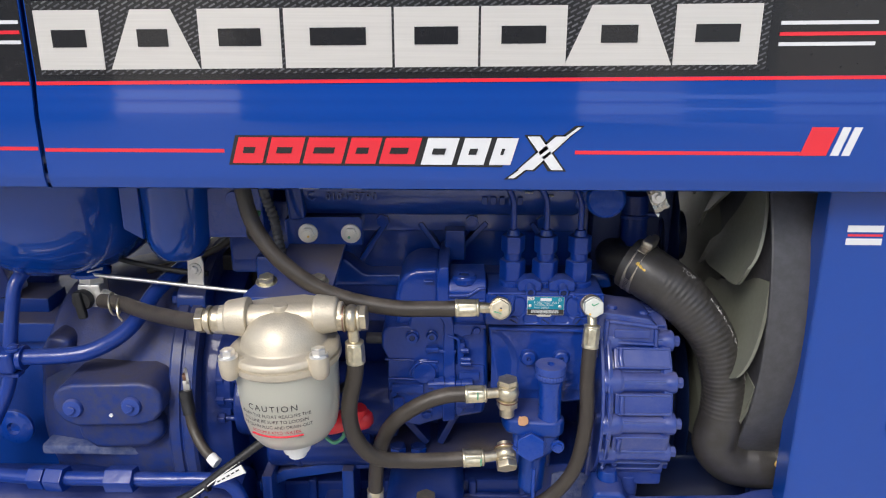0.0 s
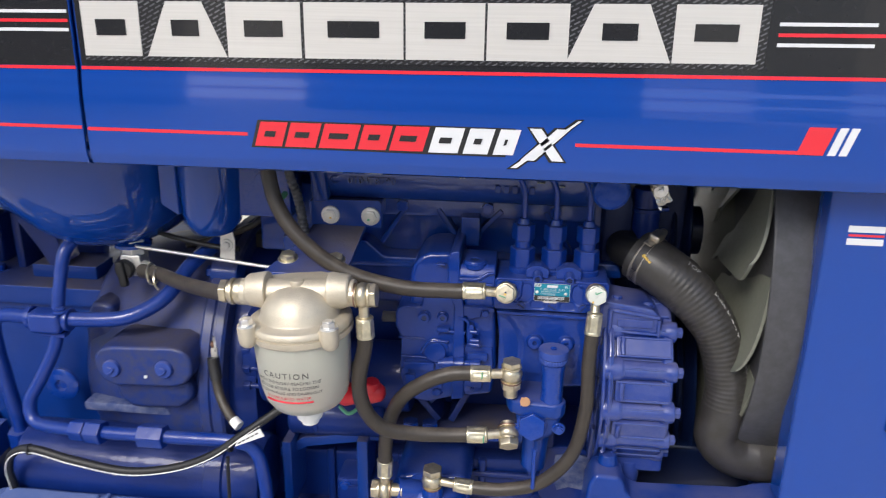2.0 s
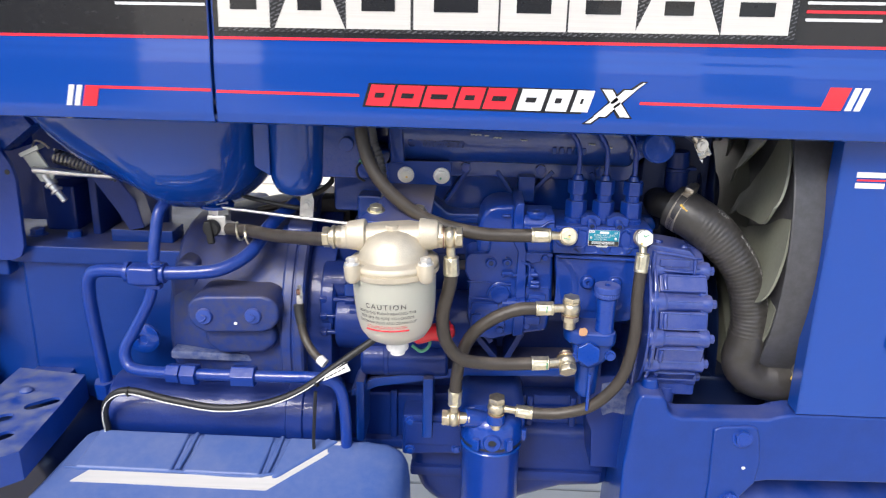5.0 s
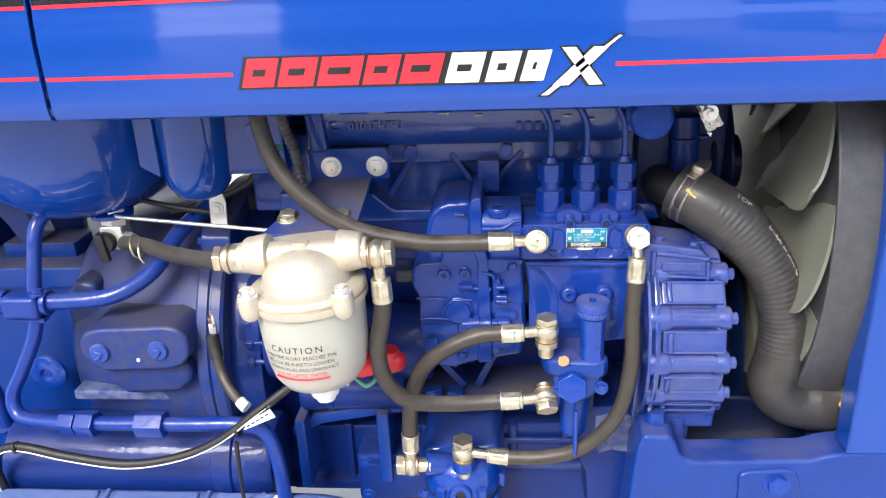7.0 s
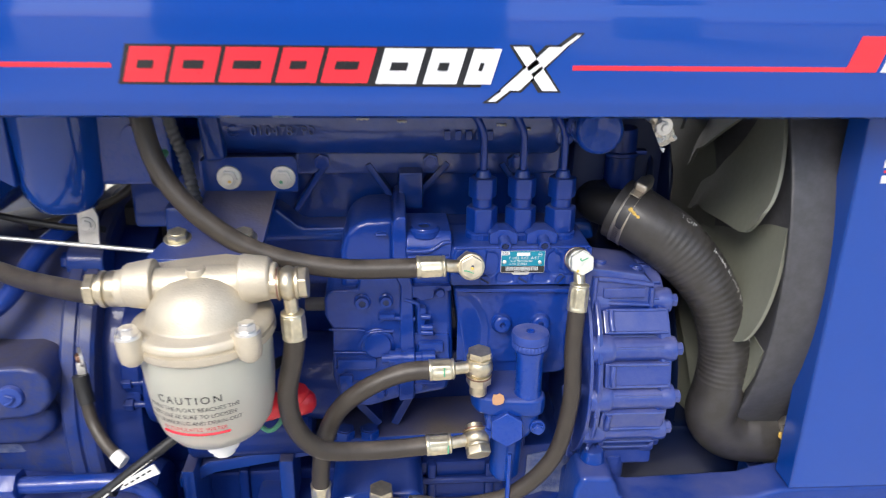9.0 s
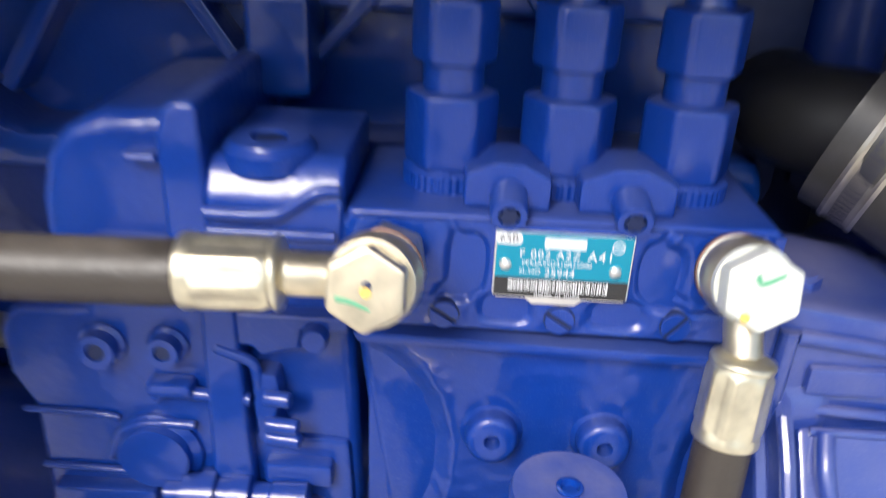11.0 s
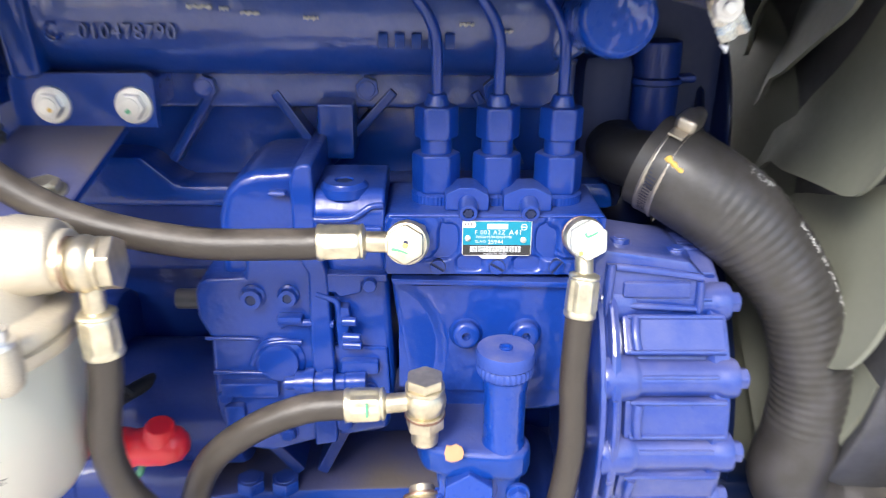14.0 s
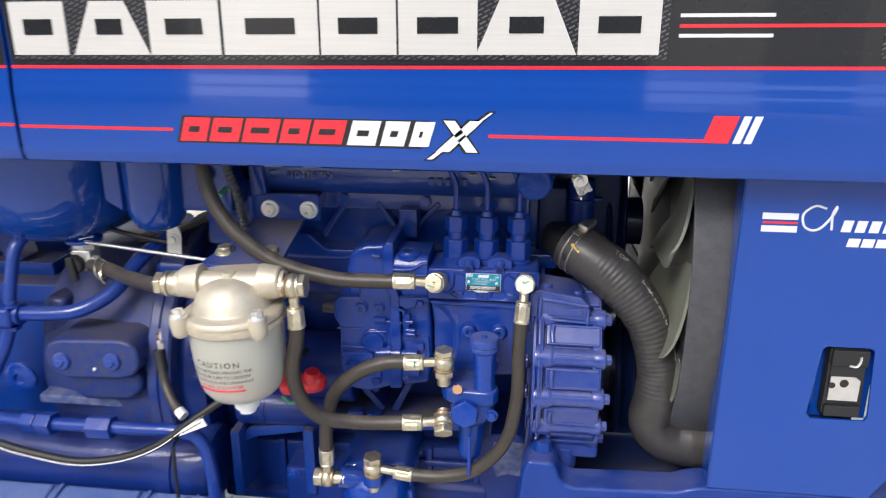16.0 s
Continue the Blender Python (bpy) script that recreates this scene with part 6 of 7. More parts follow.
def fan_blade(ang):
    """One curved blade with a waisted root, standing out from the hub at ang degrees above the near side."""
    tmp = B()
    grid = []
    for i in range(19):
        f = i / 18
        r = 0.102 + 0.166 * f
        half = radians(9.0 + 4.2 * min(1.0, f * 1.2) + 2.5 * math.exp(-((f - 0.02) / 0.08) ** 2) - 1.6 * math.exp(-((f - 0.16) / 0.07) ** 2))
        row = []
        for j in range(13):
            s = -1 + 2 * j / 12
            x = FCX + 0.004 + 0.0105 * s - 0.004 * f * s * s
            q = r
            drop = max(0.0, (f - 0.72) / 0.28) ** 2 * max(0.0, -s) ** 2
            t = radians(ang) + s * half + radians(5.0) * drop - radians(1.5) * (1 - f) ** 1.3
            row.append((x, FCY - q * math.cos(t), FCZ + q * math.sin(t)))
        grid.append(row)
    va = [[tmp.verts.new(p) for p in row] for row in grid]
    vb = [[tmp.verts.new((p[0] + 0.0032, p[1], p[2])) for p in row] for row in grid]
    n1, n2 = len(grid), len(grid[0])
    for i in range(n1 - 1):
        for j in range(n2 - 1):
            tmp.faces.new((va[i][j], va[i + 1][j], va[i + 1][j + 1], va[i][j + 1]))
            tmp.faces.new((vb[i][j], vb[i][j + 1], vb[i + 1][j + 1], vb[i + 1][j]))
    for i in range(n1 - 1):
        tmp.faces.new((va[i][0], vb[i][0], vb[i + 1][0], va[i + 1][0]))
        tmp.faces.new((va[i][-1], va[i + 1][-1], vb[i + 1][-1], vb[i][-1]))
    for j in range(n2 - 1):
        tmp.faces.new((va[0][j], va[0][j + 1], vb[0][j + 1], vb[0][j]))
        tmp.faces.new((va[-1][j], vb[-1][j], vb[-1][j + 1], va[-1][j + 1]))
    bmesh.ops.recalc_face_normals(tmp, faces=tmp.faces)
    return tmp


for k in range(15):
    part("blade", fan_blade(22.3 + k * 24), M_FAN, fan)
shroud = thing("fan_shroud", (0.40, FCY, 0.70), "black plastic fan shroud in front of the radiator", "shroud")
bm = B()
lathe(bm, [(0.2700, 0.002), (0.2715, 0.0), (0.2745, 0.0), (0.2760, 0.002), (0.2765, 0.040), (0.2775, 0.080), (0.2740, 0.080), (0.2715, 0.040)], (0.3125, FCY, FCZ), (1, FCY, FCZ), 96)
part("shroud_ring", bm, M_SHROUD, shroud)
bm = B()
box(bm, (0.408, FCY, 0.93), (0.012, 0.54, 0.46), 0.003)
part("shroud_plate", bm, M_SHROUD, shroud)
radiator = thing("radiator", (0.45, FCY, 0.75), "dark radiator core behind the shroud", "radiator")
bm = B()
box(bm, (0.45, FCY, 0.97), (0.075, 0.53, 0.44), 0.006)
part("core", bm, M_BLACK, radiator)
bm = B()
box(bm, (0.40, 0.735, 0.96), (0.02, 0.05, 0.34), 0.008)
part("side_seal", bm, M_BLACK, radiator)

# ---------- fuel tank and bulge ----------


def super_ellipsoid(c, s, e, nu=48, nv=32):
    tmp = B()
    f = lambda a, p: math.copysign(abs(a) ** p, a)
    rows = []
    for i in range(nv + 1):
        t = -math.pi / 2 + math.pi * i / nv
        rows.append([tmp.verts.new((c[0] + s[0] * f(math.cos(t), e) * f(math.cos(2 * math.pi * j / nu), e), c[1] + s[1] * f(math.cos(t), e) * f(math.sin(2 * math.pi * j / nu), e), c[2] + s[2] * f(math.sin(t), e))) for j in range(nu)])
    for a, b in zip(rows, rows[1:]):
        for j in range(nu):
            tmp.faces.new((a[j], a[(j + 1) % nu], b[(j + 1) % nu], b[j]))
    bmesh.ops.remove_doubles(tmp, verts=tmp.verts, dist=1e-6)
    bmesh.ops.recalc_face_normals(tmp, faces=tmp.faces)
    return tmp


tank = thing("fuel_tank", (-0.43, 0.9, 1.0), "glossy blue rounded fuel tank under the bonnet", "fuel tank")
tmp = super_ellipsoid((-0.432, 0.895, 1.15), (0.130, 0.175, 0.163), 0.75)
for v in tmp.verts:
    if v.co.x < -0.432:
        v.co.x = -0.432 + (v.co.x + 0.432) * 1.75
for v in tmp.verts:                              # the rear flank slopes in towards the bottom
    if v.co.z < 1.15 and v.co.x < -0.432:
        v.co.x += 0.72 * (1.15 - v.co.z) * min(1.0, (-0.432 - v.co.x) / 0.13)
part("tank_shell", tmp, M_PANEL, tank, sharp=80)
bm = B()
lathe(bm, [(0.0, 0.0), (0.022, 0.0), (0.022, 0.004), (0.016, 0.008), (0.0, 0.008)], (-0.388, 0.828, 0.994), (-0.388, 0.828, 1.2), 28)
part("drain_boss", bm, M_PANEL, tank)
bm = B()
prism(bm, [(-0.56, 1.128), (-0.312, 1.128), (-0.312, 1.134), (-0.56, 1.134)], 0.712, 0.90, 0.001)
part("seam_flange", bm, M_PANEL, tank)
steer = thing("steering_housing", (-0.27, 0.83, 1.02), "glossy blue rounded housing beside the fuel tank", "housing")
bm = B()
lathe(bm, [(0.0, 1.020), (0.012, 1.0215), (0.024, 1.027), (0.031, 1.038), (0.034, 1.052), (0.036, 1.10), (0.037, 1.30), (0.0, 1.30)], (-0.273, 0.80, 0), (-0.273, 0.80, 1), 40)
part("housing_body", bm, M_PANEL, steer)
bm = B()
prism(bm, [(-0.320, 1.062), (-0.300, 1.050), (-0.300, 1.30), (-0.320, 1.30)], 0.772, 0.780, 0.002)
part("fold_flange", bm, M_PANEL, steer)
bm = B()
box(bm, (-0.235, 0.85, 1.11), (0.06, 0.08, 0.08), 0.006)
part("mount_block", bm, M_CAST, steer)

tap = thing("fuel_tap", (-0.385, 0.817, 0.97), "zinc fuel tap with black lever under the tank", "tap")
bm = B()
hexa(bm, (-0.385, 0.825, 0.985), (-0.385, 0.825, 1.006), 0.015, 10)
box(bm, (-0.385, 0.822, 0.974), (0.026, 0.024, 0.026), 0.004)
cyl(bm, (-0.372, 0.818, 0.973), (-0.352, 0.80, 0.973), 0.006)
part("tap_body", bm, M_STEEL, tap)
bm = B()
prism(bm, [(-0.396, 0.962), (-0.393, 0.959), (-0.376, 0.959), (-0.373, 0.962), (-0.373, 0.982), (-0.376, 0.985), (-0.393, 0.985), (-0.396, 0.982)], 0.813, 0.816, 0.0008)
part("mounting_plate", bm, M_STEEL, tap)
bm = B()
lathe(bm, [(0.0, 0.0), (0.011, 0.0), (0.012, 0.004), (0.010, 0.010), (0.0, 0.011)], (-0.391, 0.812, 0.970), (-0.393, 0.0, 0.965), 24)
box(bm, (-0.392, 0.801, 0.966), (0.010, 0.008, 0.032), 0.003, rot=(0, -8, 0))
part("lever", bm, M_BLACK, tap, "black plastic lever")
bm = B()
tube(bm, [(-0.356 + 0.002 * k, 0.796 - 0.002 * k + 0.0105 * math.cos(k * 0.8), 0.973 + 0.0105 * math.sin(k * 0.8)) for k in range(14)], 0.0013, 6, 4)
part("spring_clip", bm, M_ZINC, tap)
rod = thing("throttle_rod", (-0.29, 0.80, 0.985), "thin bright steel throttle rod", "rod")
bm = B()
tube(bm, [(-0.41, 0.815, 1.000), (-0.30, 0.805, 0.992), (-0.165, 0.79, 0.984)], 0.0022, 10, 4)
part("rod", bm, M_STEEL, rod)
bm = B()
prism(bm, [(-0.276, 0.985), (-0.258, 0.983), (-0.256, 1.010), (-0.260, 1.026), (-0.272, 1.025), (-0.274, 1.01)], 0.815, 0.818, 0.001)
rb = part("rod_bracket", bm, M_STEEL, rod)
bm = B()
bolt(bm, (-0.266, 0.815, 1.004), (0, -1, 0), 0.0050, 0.005, 0.0075)
part("bracket_bolt", bm, M_STEEL, rb)
bm = B()
tube(bm, [(-0.385, 0.835, 1.018), (-0.34, 0.83, 1.006), (-0.29, 0.826, 0.998), (-0.255, 0.824, 0.996)], 0.0032, 10, 6)
part("cable_sheath", bm, M_BLACK, rod, "black cable sheath")

# Brown piece added to hide the pale sheen on the clutch top.
duct = thing("tap_backing", (-0.34, 0.90, 0.94), "brown dirt-covered filler added behind the fuel tap", "duct")
bm = B()
prism(bm, [(-0.33, 0.945), (-0.222, 0.945), (-0.222, 0.992), (-0.275, 0.990), (-0.33, 0.974)], 0.905, 0.940, 0.006)
part("backing_body", bm, M_DIRT, duct)
bm = B()
tube(bm, [(-0.35, 0.890, 0.975), (-0.30, 0.885, 0.990), (-0.255, 0.888, 1.010), (-0.235, 0.892, 1.040)], 0.0040, 12, 8)
part("duct_cable", bm, M_RUBBER, duct, "dusty black cable")

# ---------- gearbox and clutch housing ----------
gear = thing("gearbox", (-0.8, 1.0, 0.55), "dusty blue cast gearbox housing", "gearbox")
bm = B()
prism(bm, [(-0.69, 0.60), (-0.43, 0.60), (-0.43, 0.918), (-0.69, 0.918)], 0.862, 1.2, 0.008, seg=3)
prism(bm, [(-0.70, 0.895), (-0.42, 0.895), (-0.42, 0.922), (-0.70, 0.922)], 0.852, 1.2, 0.005)
prism(bm, [(-1.4, 0.60), (-0.68, 0.60), (-0.68, 0.90), (-1.4, 0.90)], 0.872, 1.2, 0.012, seg=3)
prism(bm, [(-1.4, 0.875), (-0.70, 0.875), (-0.70, 0.902), (-1.4, 0.902)], 0.850, 1.2, 0.006)
part("gearbox_case", bm, M_DUSTY, gear)
# Added mass under the step; the shade there is put into its colour.
bm = B()
prism(bm, [(-1.3, 0.40), (-0.56, 0.40), (-0.54, 0.60), (-0.60, 0.685), (-1.3, 0.685)], 0.70, 0.90, 0.02, seg=3)
part("under_step_filler", bm, M_BLACKGLOSS, gear)
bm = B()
prism(bm, [(-0.565, 0.920), (-0.475, 0.920), (-0.475, 0.940), (-0.565, 0.940)], 0.885, 0.93, 0.003)
part("cover_block", bm, M_DUSTY, gear)
for x, y in ((-0.683, 0.905), (-0.455, 0.90), (-0.625, 0.90)):
    bm = B()
    bolt(bm, (x, y, 0.921), (0, 0, 1), 0.0105, 0.010, 0.015)
    part("bolt", bm, M_BLUE, gear)
bm = B()
lathe(bm, [(0.022, 0.0), (0.022, 0.004), (0.018, 0.006), (0.008, 0.007), (0.006, 0.003), (0.0, 0.003)], (-0.502, 0.822, 0.802), (-0.502, 0, 0.802), 28)
part("side_plug", bm, M_BLUE, gear)
clutch = thing("clutch_housing", (-0.34, 0.95, 0.6), "dusty blue cast clutch housing with flange", "housing")
bm = B()
prism(bm, [(-0.44, 0.60), (-0.27, 0.60), (-0.27, 0.90), (-0.44, 0.90)], 0.86, 1.2, 0.012, seg=3)
prism(bm, [(-0.455, 0.60), (-0.42, 0.60), (-0.415, 0.92), (-0.44, 0.925), (-0.455, 0.90)], 0.81, 1.2, 0.008, seg=3)
part("housing_case", bm, M_BELL, clutch)
CY, CZ = 0.940, 0.815                            # axis of the round bell
bm = B()
lathe(bm, [(0.0, 0.0), (0.132, 0.0), (0.142, 0.010), (0.156, 0.070), (0.167, 0.125), (0.1695, 0.165), (0.0, 0.165)], (-0.458, CY, CZ), (1, CY, CZ), 72)
part("bell", bm, M_BELL, clutch, "bell with a brown dusty upper side", sharp=50)
bm = B()
lathe(bm, [(0.0, 0.0), (0.179, 0.0), (0.182, 0.003), (0.182, 0.013), (0.1795, 0.0145), (0.1795, 0.0160), (0.182, 0.0175), (0.182, 0.027), (0.179, 0.030), (0.0, 0.030)], (-0.294, CY, CZ), (1, CY, CZ), 96)
part("flange", bm, M_BELL, clutch)
# Added disc blocks the pale background between flange and engine block.
bm = B()
cyl(bm, (-0.266, CY, CZ), (-0.230, CY, CZ), 0.160, n=64, r=0.003)
part("gap_disc", bm, M_DEEP, clutch, "dark blue disc added to close the gap")
for ang in (-22, 56):
    c, sn = math.cos(radians(ang)), math.sin(radians(ang))
    bm = B()
    cyl(bm, (-0.296, CY - 0.173 * c, CZ + 0.173 * sn), (-0.262, CY - 0.173 * c, CZ + 0.173 * sn), 0.017, n=28, r=0.003)
    ear = part("flange_ear", bm, M_DUSTY, clutch)
    bm = B()
    bolt(bm, (-0.296, CY - 0.173 * c, CZ + 0.173 * sn), (-1, 0, 0), 0.0085, 0.008, 0.012)
    part("bolt", bm, M_BLUE, ear)
bm = B()
prism(bm, [(-0.408, 0.868), (-0.408, 0.884), (-0.400, 0.895), (-0.385, 0.899), (-0.312, 0.902), (-0.298, 0.898), (-0.290, 0.886), (-0.291, 0.868), (-0.300, 0.856), (-0.315, 0.851), (-0.385, 0.848), (-0.400, 0.855)], 0.744, 0.845, 0.005, seg=3)
prism(bm, [(-0.395, 0.852), (-0.300, 0.853), (-0.298, 0.83), (-0.315, 0.815), (-0.375, 0.812), (-0.392, 0.825)], 0.757, 0.845, 0.008, seg=3)
part("cover_block", bm, M_BELL, clutch)
bm = B()
box(bm, (-0.385, 0.800, 0.800), (0.125, 0.050, 0.012), 0.003)
part("ledge", bm, M_CHALK, clutch, "ledge with pale chalky dust")
for x, z in ((-0.386, 0.872), (-0.323, 0.875)):
    bm = B()
    lathe(bm, [(0.0, -0.003), (0.0105, -0.003), (0.0110, 0.001), (0.0095, 0.0035), (0.0, 0.0045)], (x, 0.744, z), (x, 0, z), 28)
    bo = part("button_bolt", bm, M_CAP, clutch, "pale blue round bolt head")
    bm = B()
    tube(bm, [(x - 0.003, 0.7390, z + 0.003), (x + 0.003, 0.7388, z + 0.001), (x + 0.001, 0.7388, z - 0.003), (x - 0.004, 0.739, z - 0.006)], 0.0012, 6, 4)
    part("wire_end", bm, M_CAP, bo)
bm = B()
cyl(bm, (-0.346, 0.7445, 0.864), (-0.346, 0.7425, 0.864), 0.002, n=12, r=0)
part("paint_dot", bm, M_WHITE, clutch)

starter = thing("starter_motor", (-0.15, 0.80, 0.83), "blue painted starter motor with red terminal boot", "starter")
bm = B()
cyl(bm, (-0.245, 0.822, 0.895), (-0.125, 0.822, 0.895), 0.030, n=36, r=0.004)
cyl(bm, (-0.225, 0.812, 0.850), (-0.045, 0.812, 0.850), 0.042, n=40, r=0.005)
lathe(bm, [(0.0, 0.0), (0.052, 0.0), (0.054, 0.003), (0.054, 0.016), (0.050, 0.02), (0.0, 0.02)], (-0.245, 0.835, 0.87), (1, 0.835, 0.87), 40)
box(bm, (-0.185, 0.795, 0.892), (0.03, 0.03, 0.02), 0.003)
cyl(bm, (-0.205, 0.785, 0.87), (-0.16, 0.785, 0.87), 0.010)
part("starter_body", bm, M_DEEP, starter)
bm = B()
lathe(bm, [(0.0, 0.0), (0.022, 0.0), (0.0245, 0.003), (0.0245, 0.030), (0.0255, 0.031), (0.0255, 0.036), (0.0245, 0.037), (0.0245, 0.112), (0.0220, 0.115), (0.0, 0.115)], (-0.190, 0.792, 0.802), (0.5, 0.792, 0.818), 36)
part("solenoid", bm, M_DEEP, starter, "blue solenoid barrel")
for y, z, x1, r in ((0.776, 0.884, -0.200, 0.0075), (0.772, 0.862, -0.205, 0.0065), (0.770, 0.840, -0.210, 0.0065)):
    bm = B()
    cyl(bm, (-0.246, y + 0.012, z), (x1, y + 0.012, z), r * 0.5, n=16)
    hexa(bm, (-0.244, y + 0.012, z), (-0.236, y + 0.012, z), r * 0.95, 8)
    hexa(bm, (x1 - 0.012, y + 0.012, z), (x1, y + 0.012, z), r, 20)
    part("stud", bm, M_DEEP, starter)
for x, z in ((-0.168, 0.884), (-0.150, 0.852)):
    bm = B()
    bolt(bm, (x, 0.770, z), (0, -1, 0.2), 0.0055, 0.006, 0.008)
    part("terminal_nut", bm, M_STEEL, starter)
bm = B()
tube(bm, [(-0.168, 0.763, 0.886), (-0.160, 0.755, 0.896), (-0.140, 0.757, 0.900), (-0.120, 0.765, 0.893), (-0.108, 0.770, 0.880)], 0.0026, 8, 6)
part("terminal_wire", bm, M_BLACK, starter)
bm = B()
box(bm, (-0.205, 0.790, 0.900), (0.016, 0.020, 0.018), 0.003)
cyl(bm, (-0.185, 0.780, 0.908), (-0.200, 0.797, 0.902), 0.008)
part("solenoid_cap", bm, M_CAST, starter)
bm = B()
box(bm, (-0.150, 0.782, 0.872), (0.022, 0.016, 0.022), 0.003)
part("terminal_block", bm, M_CAST, starter)
bm = B()
lathe(bm, [(0.0, 0.0), (0.0125, 0.0), (0.0135, 0.004), (0.0125, 0.012), (0.0105, 0.020), (0.0115, 0.026), (0.0120, 0.036), (0.010, 0.046), (0.006, 0.050), (0.0, 0.051)], (-0.116, 0.742, 0.8600), (-0.06, 0.736, 0.8700), 28)
cyl(bm, (-0.082, 0.738, 0.866), (-0.080, 0.735, 0.8830), 0.0105, 0.0085, 24, 0.003)
part("terminal_boot", bm, M_RED, starter, "red rubber terminal boot")
bm = B()
tube(bm, [(-0.10, 0.748, 0.857), (-0.098, 0.742, 0.845), (-0.108, 0.738, 0.838), (-0.120, 0.745, 0.842)], 0.0022, 8, 6)
part("green_wire", bm, M_GREEN, starter)

lower = thing("hydraulic_cylinder", (-0.36, 0.78, 0.67), "glossy dark blue horizontal cylinder with end band", "cylinder")
bm = B()
lathe(bm, [(0.0, 0.0), (0.044, 0.0), (0.048, 0.004), (0.048, 0.24), (0.052, 0.242), (0.052, 0.262), (0.049, 0.264), (0.049, 0.30), (0.045, 0.306), (0.0, 0.306)], (-0.525, 0.778, 0.722), (1, 0.778, 0.73), 48)
part("barrel", bm, M_DEEP, lower)
bm = B()
box(bm, (-0.36, 0.735, 0.705), (0.03, 0.004, 0.016), 0.001)
part("strap_clip", bm, M_CAP, lower)

# ---------- pipes ----------


def steel_pipe(label, pts, r, nuts=()):
    p = thing("hydraulic_pipe", pts[0], label, "pipe", "blue hydraulic pipes")
    bm = B()
    tube(bm, pts, r, 18, 10)
    part("pipe", bm, M_PUMP, p, sharp=60)
    for a, b, rr in nuts:
        bm = B()
        hexa(bm, a, b, rr, 15, 0.0012)
        part("pipe_nut", bm, M_PUMP, p)
    return p


steel_pipe("blue painted steel pipe bending under the clutch housing", [(-0.40, 0.85, 1.02), (-0.43, 0.82, 1.015), (-0.449, 0.79, 1.00), (-0.454, 0.776, 0.965), (-0.456, 0.764, 0.925), (-0.459, 0.755, 0.890), (-0.478, 0.747, 0.850), (-0.491, 0.740, 0.825), (-0.487, 0.733, 0.806), (-0.468, 0.727, 0.800), (-0.404, 0.718, 0.803), (-0.30, 0.714, 0.806), (-0.232, 0.713, 0.807), (-0.210, 0.714, 0.795), (-0.203, 0.716, 0.76), (-0.202, 0.72, 0.70), (-0.202, 0.73, 0.62)], 0.0075,
    [((-0.430, 0.721, 0.802), (-0.412, 0.719, 0.8025), 0.0128), ((-0.410, 0.719, 0.8025), (-0.390, 0.717, 0.803), 0.0142), ((-0.345, 0.715, 0.805), (-0.315, 0.7145, 0.8055), 0.0142)])
steel_pipe("blue painted steel pipe with a long bend", [(-0.29, 0.86, 0.995), (-0.315, 0.825, 0.975), (-0.335, 0.79, 0.945), (-0.365, 0.768, 0.929), (-0.40, 0.762, 0.924), (-0.465, 0.761, 0.922), (-0.520, 0.766, 0.921), (-0.542, 0.770, 0.911), (-0.549, 0.775, 0.88), (-0.549, 0.782, 0.82), (-0.546, 0.788, 0.745), (-0.545, 0.79, 0.66)], 0.0088,
    [((-0.547, 0.787, 0.752), (-0.546, 0.789, 0.727), 0.016)])
clampb = thing("pipe_clamp", (-0.467, 0.76, 0.90), "blue painted two-pipe clamp with bolt", "clamp")
bm = B()
box(bm, (-0.464, 0.757, 0.921), (0.040, 0.026, 0.026), 0.006, seg=3)
for x in (-0.487, -0.441):
    cyl(bm, (x - 0.003, 0.761, 0.922), (x + 0.003, 0.761, 0.922), 0.0135)
box(bm, (-0.458, 0.758, 0.905), (0.030, 0.014, 0.006), 0.002)
part("clamp_body", bm, M_PUMP, clampb)
bm = B()
bolt(bm, (-0.447, 0.757, 0.934), (0, 0, 1), 0.006, 0.004, 0.0085)
part("clamp_bolt", bm, M_PUMP, clampb)

# ---------- wiring ----------
cable = thing("wiring_conduit", (-0.36, 0.70, 0.76), "black corrugated wiring conduit with white tracer and tag", "cable")
CP = [(-0.522, 0.735, 0.60), (-0.519, 0.725, 0.70), (-0.515, 0.715, 0.748), (-0.498, 0.708, 0.774), (-0.470, 0.704, 0.783), (-0.42, 0.701, 0.774), (-0.357, 0.699, 0.767), (-0.300, 0.700, 0.776), (-0.255, 0.703, 0.795), (-0.215, 0.708, 0.825), (-0.175, 0.722, 0.852), (-0.13, 0.745, 0.877), (-0.10, 0.79, 0.88)]
bm = B()
tube(bm, CP, 0.0046, 14, 30, lambda s: 1 + 0.05 * math.sin(s * 2 * math.pi / 0.0042))
part("conduit", bm, M_BLACK, cable, sharp=80)
bm = B()
tube(bm, [Vector(p) + Vector((-0.0012, -0.0047, -0.0024)) for p in CP[:11]], 0.0007, 6, 8)
part("tracer_wire", bm, M_NYLON, cable, "thin white tracer wire")
bm = B()
prism(bm, [(-0.226, 0.8125), (-0.2215, 0.8215), (-0.196, 0.8375), (-0.1915, 0.8285)], 0.6945, 0.6965, 0.0005)
tag = part("cable_tag", bm, M_NYLON, cable, "white folded paper cable tag")
bm = B()
for k in range(5):
    box(bm, (-0.220 + k * 0.005, 0.6943, 0.8185 + k * 0.0032), (0.0038, 0.0003, 0.0014), 0, rot=(0, -34, 0))
part("tag_print", bm, M_INK, tag)
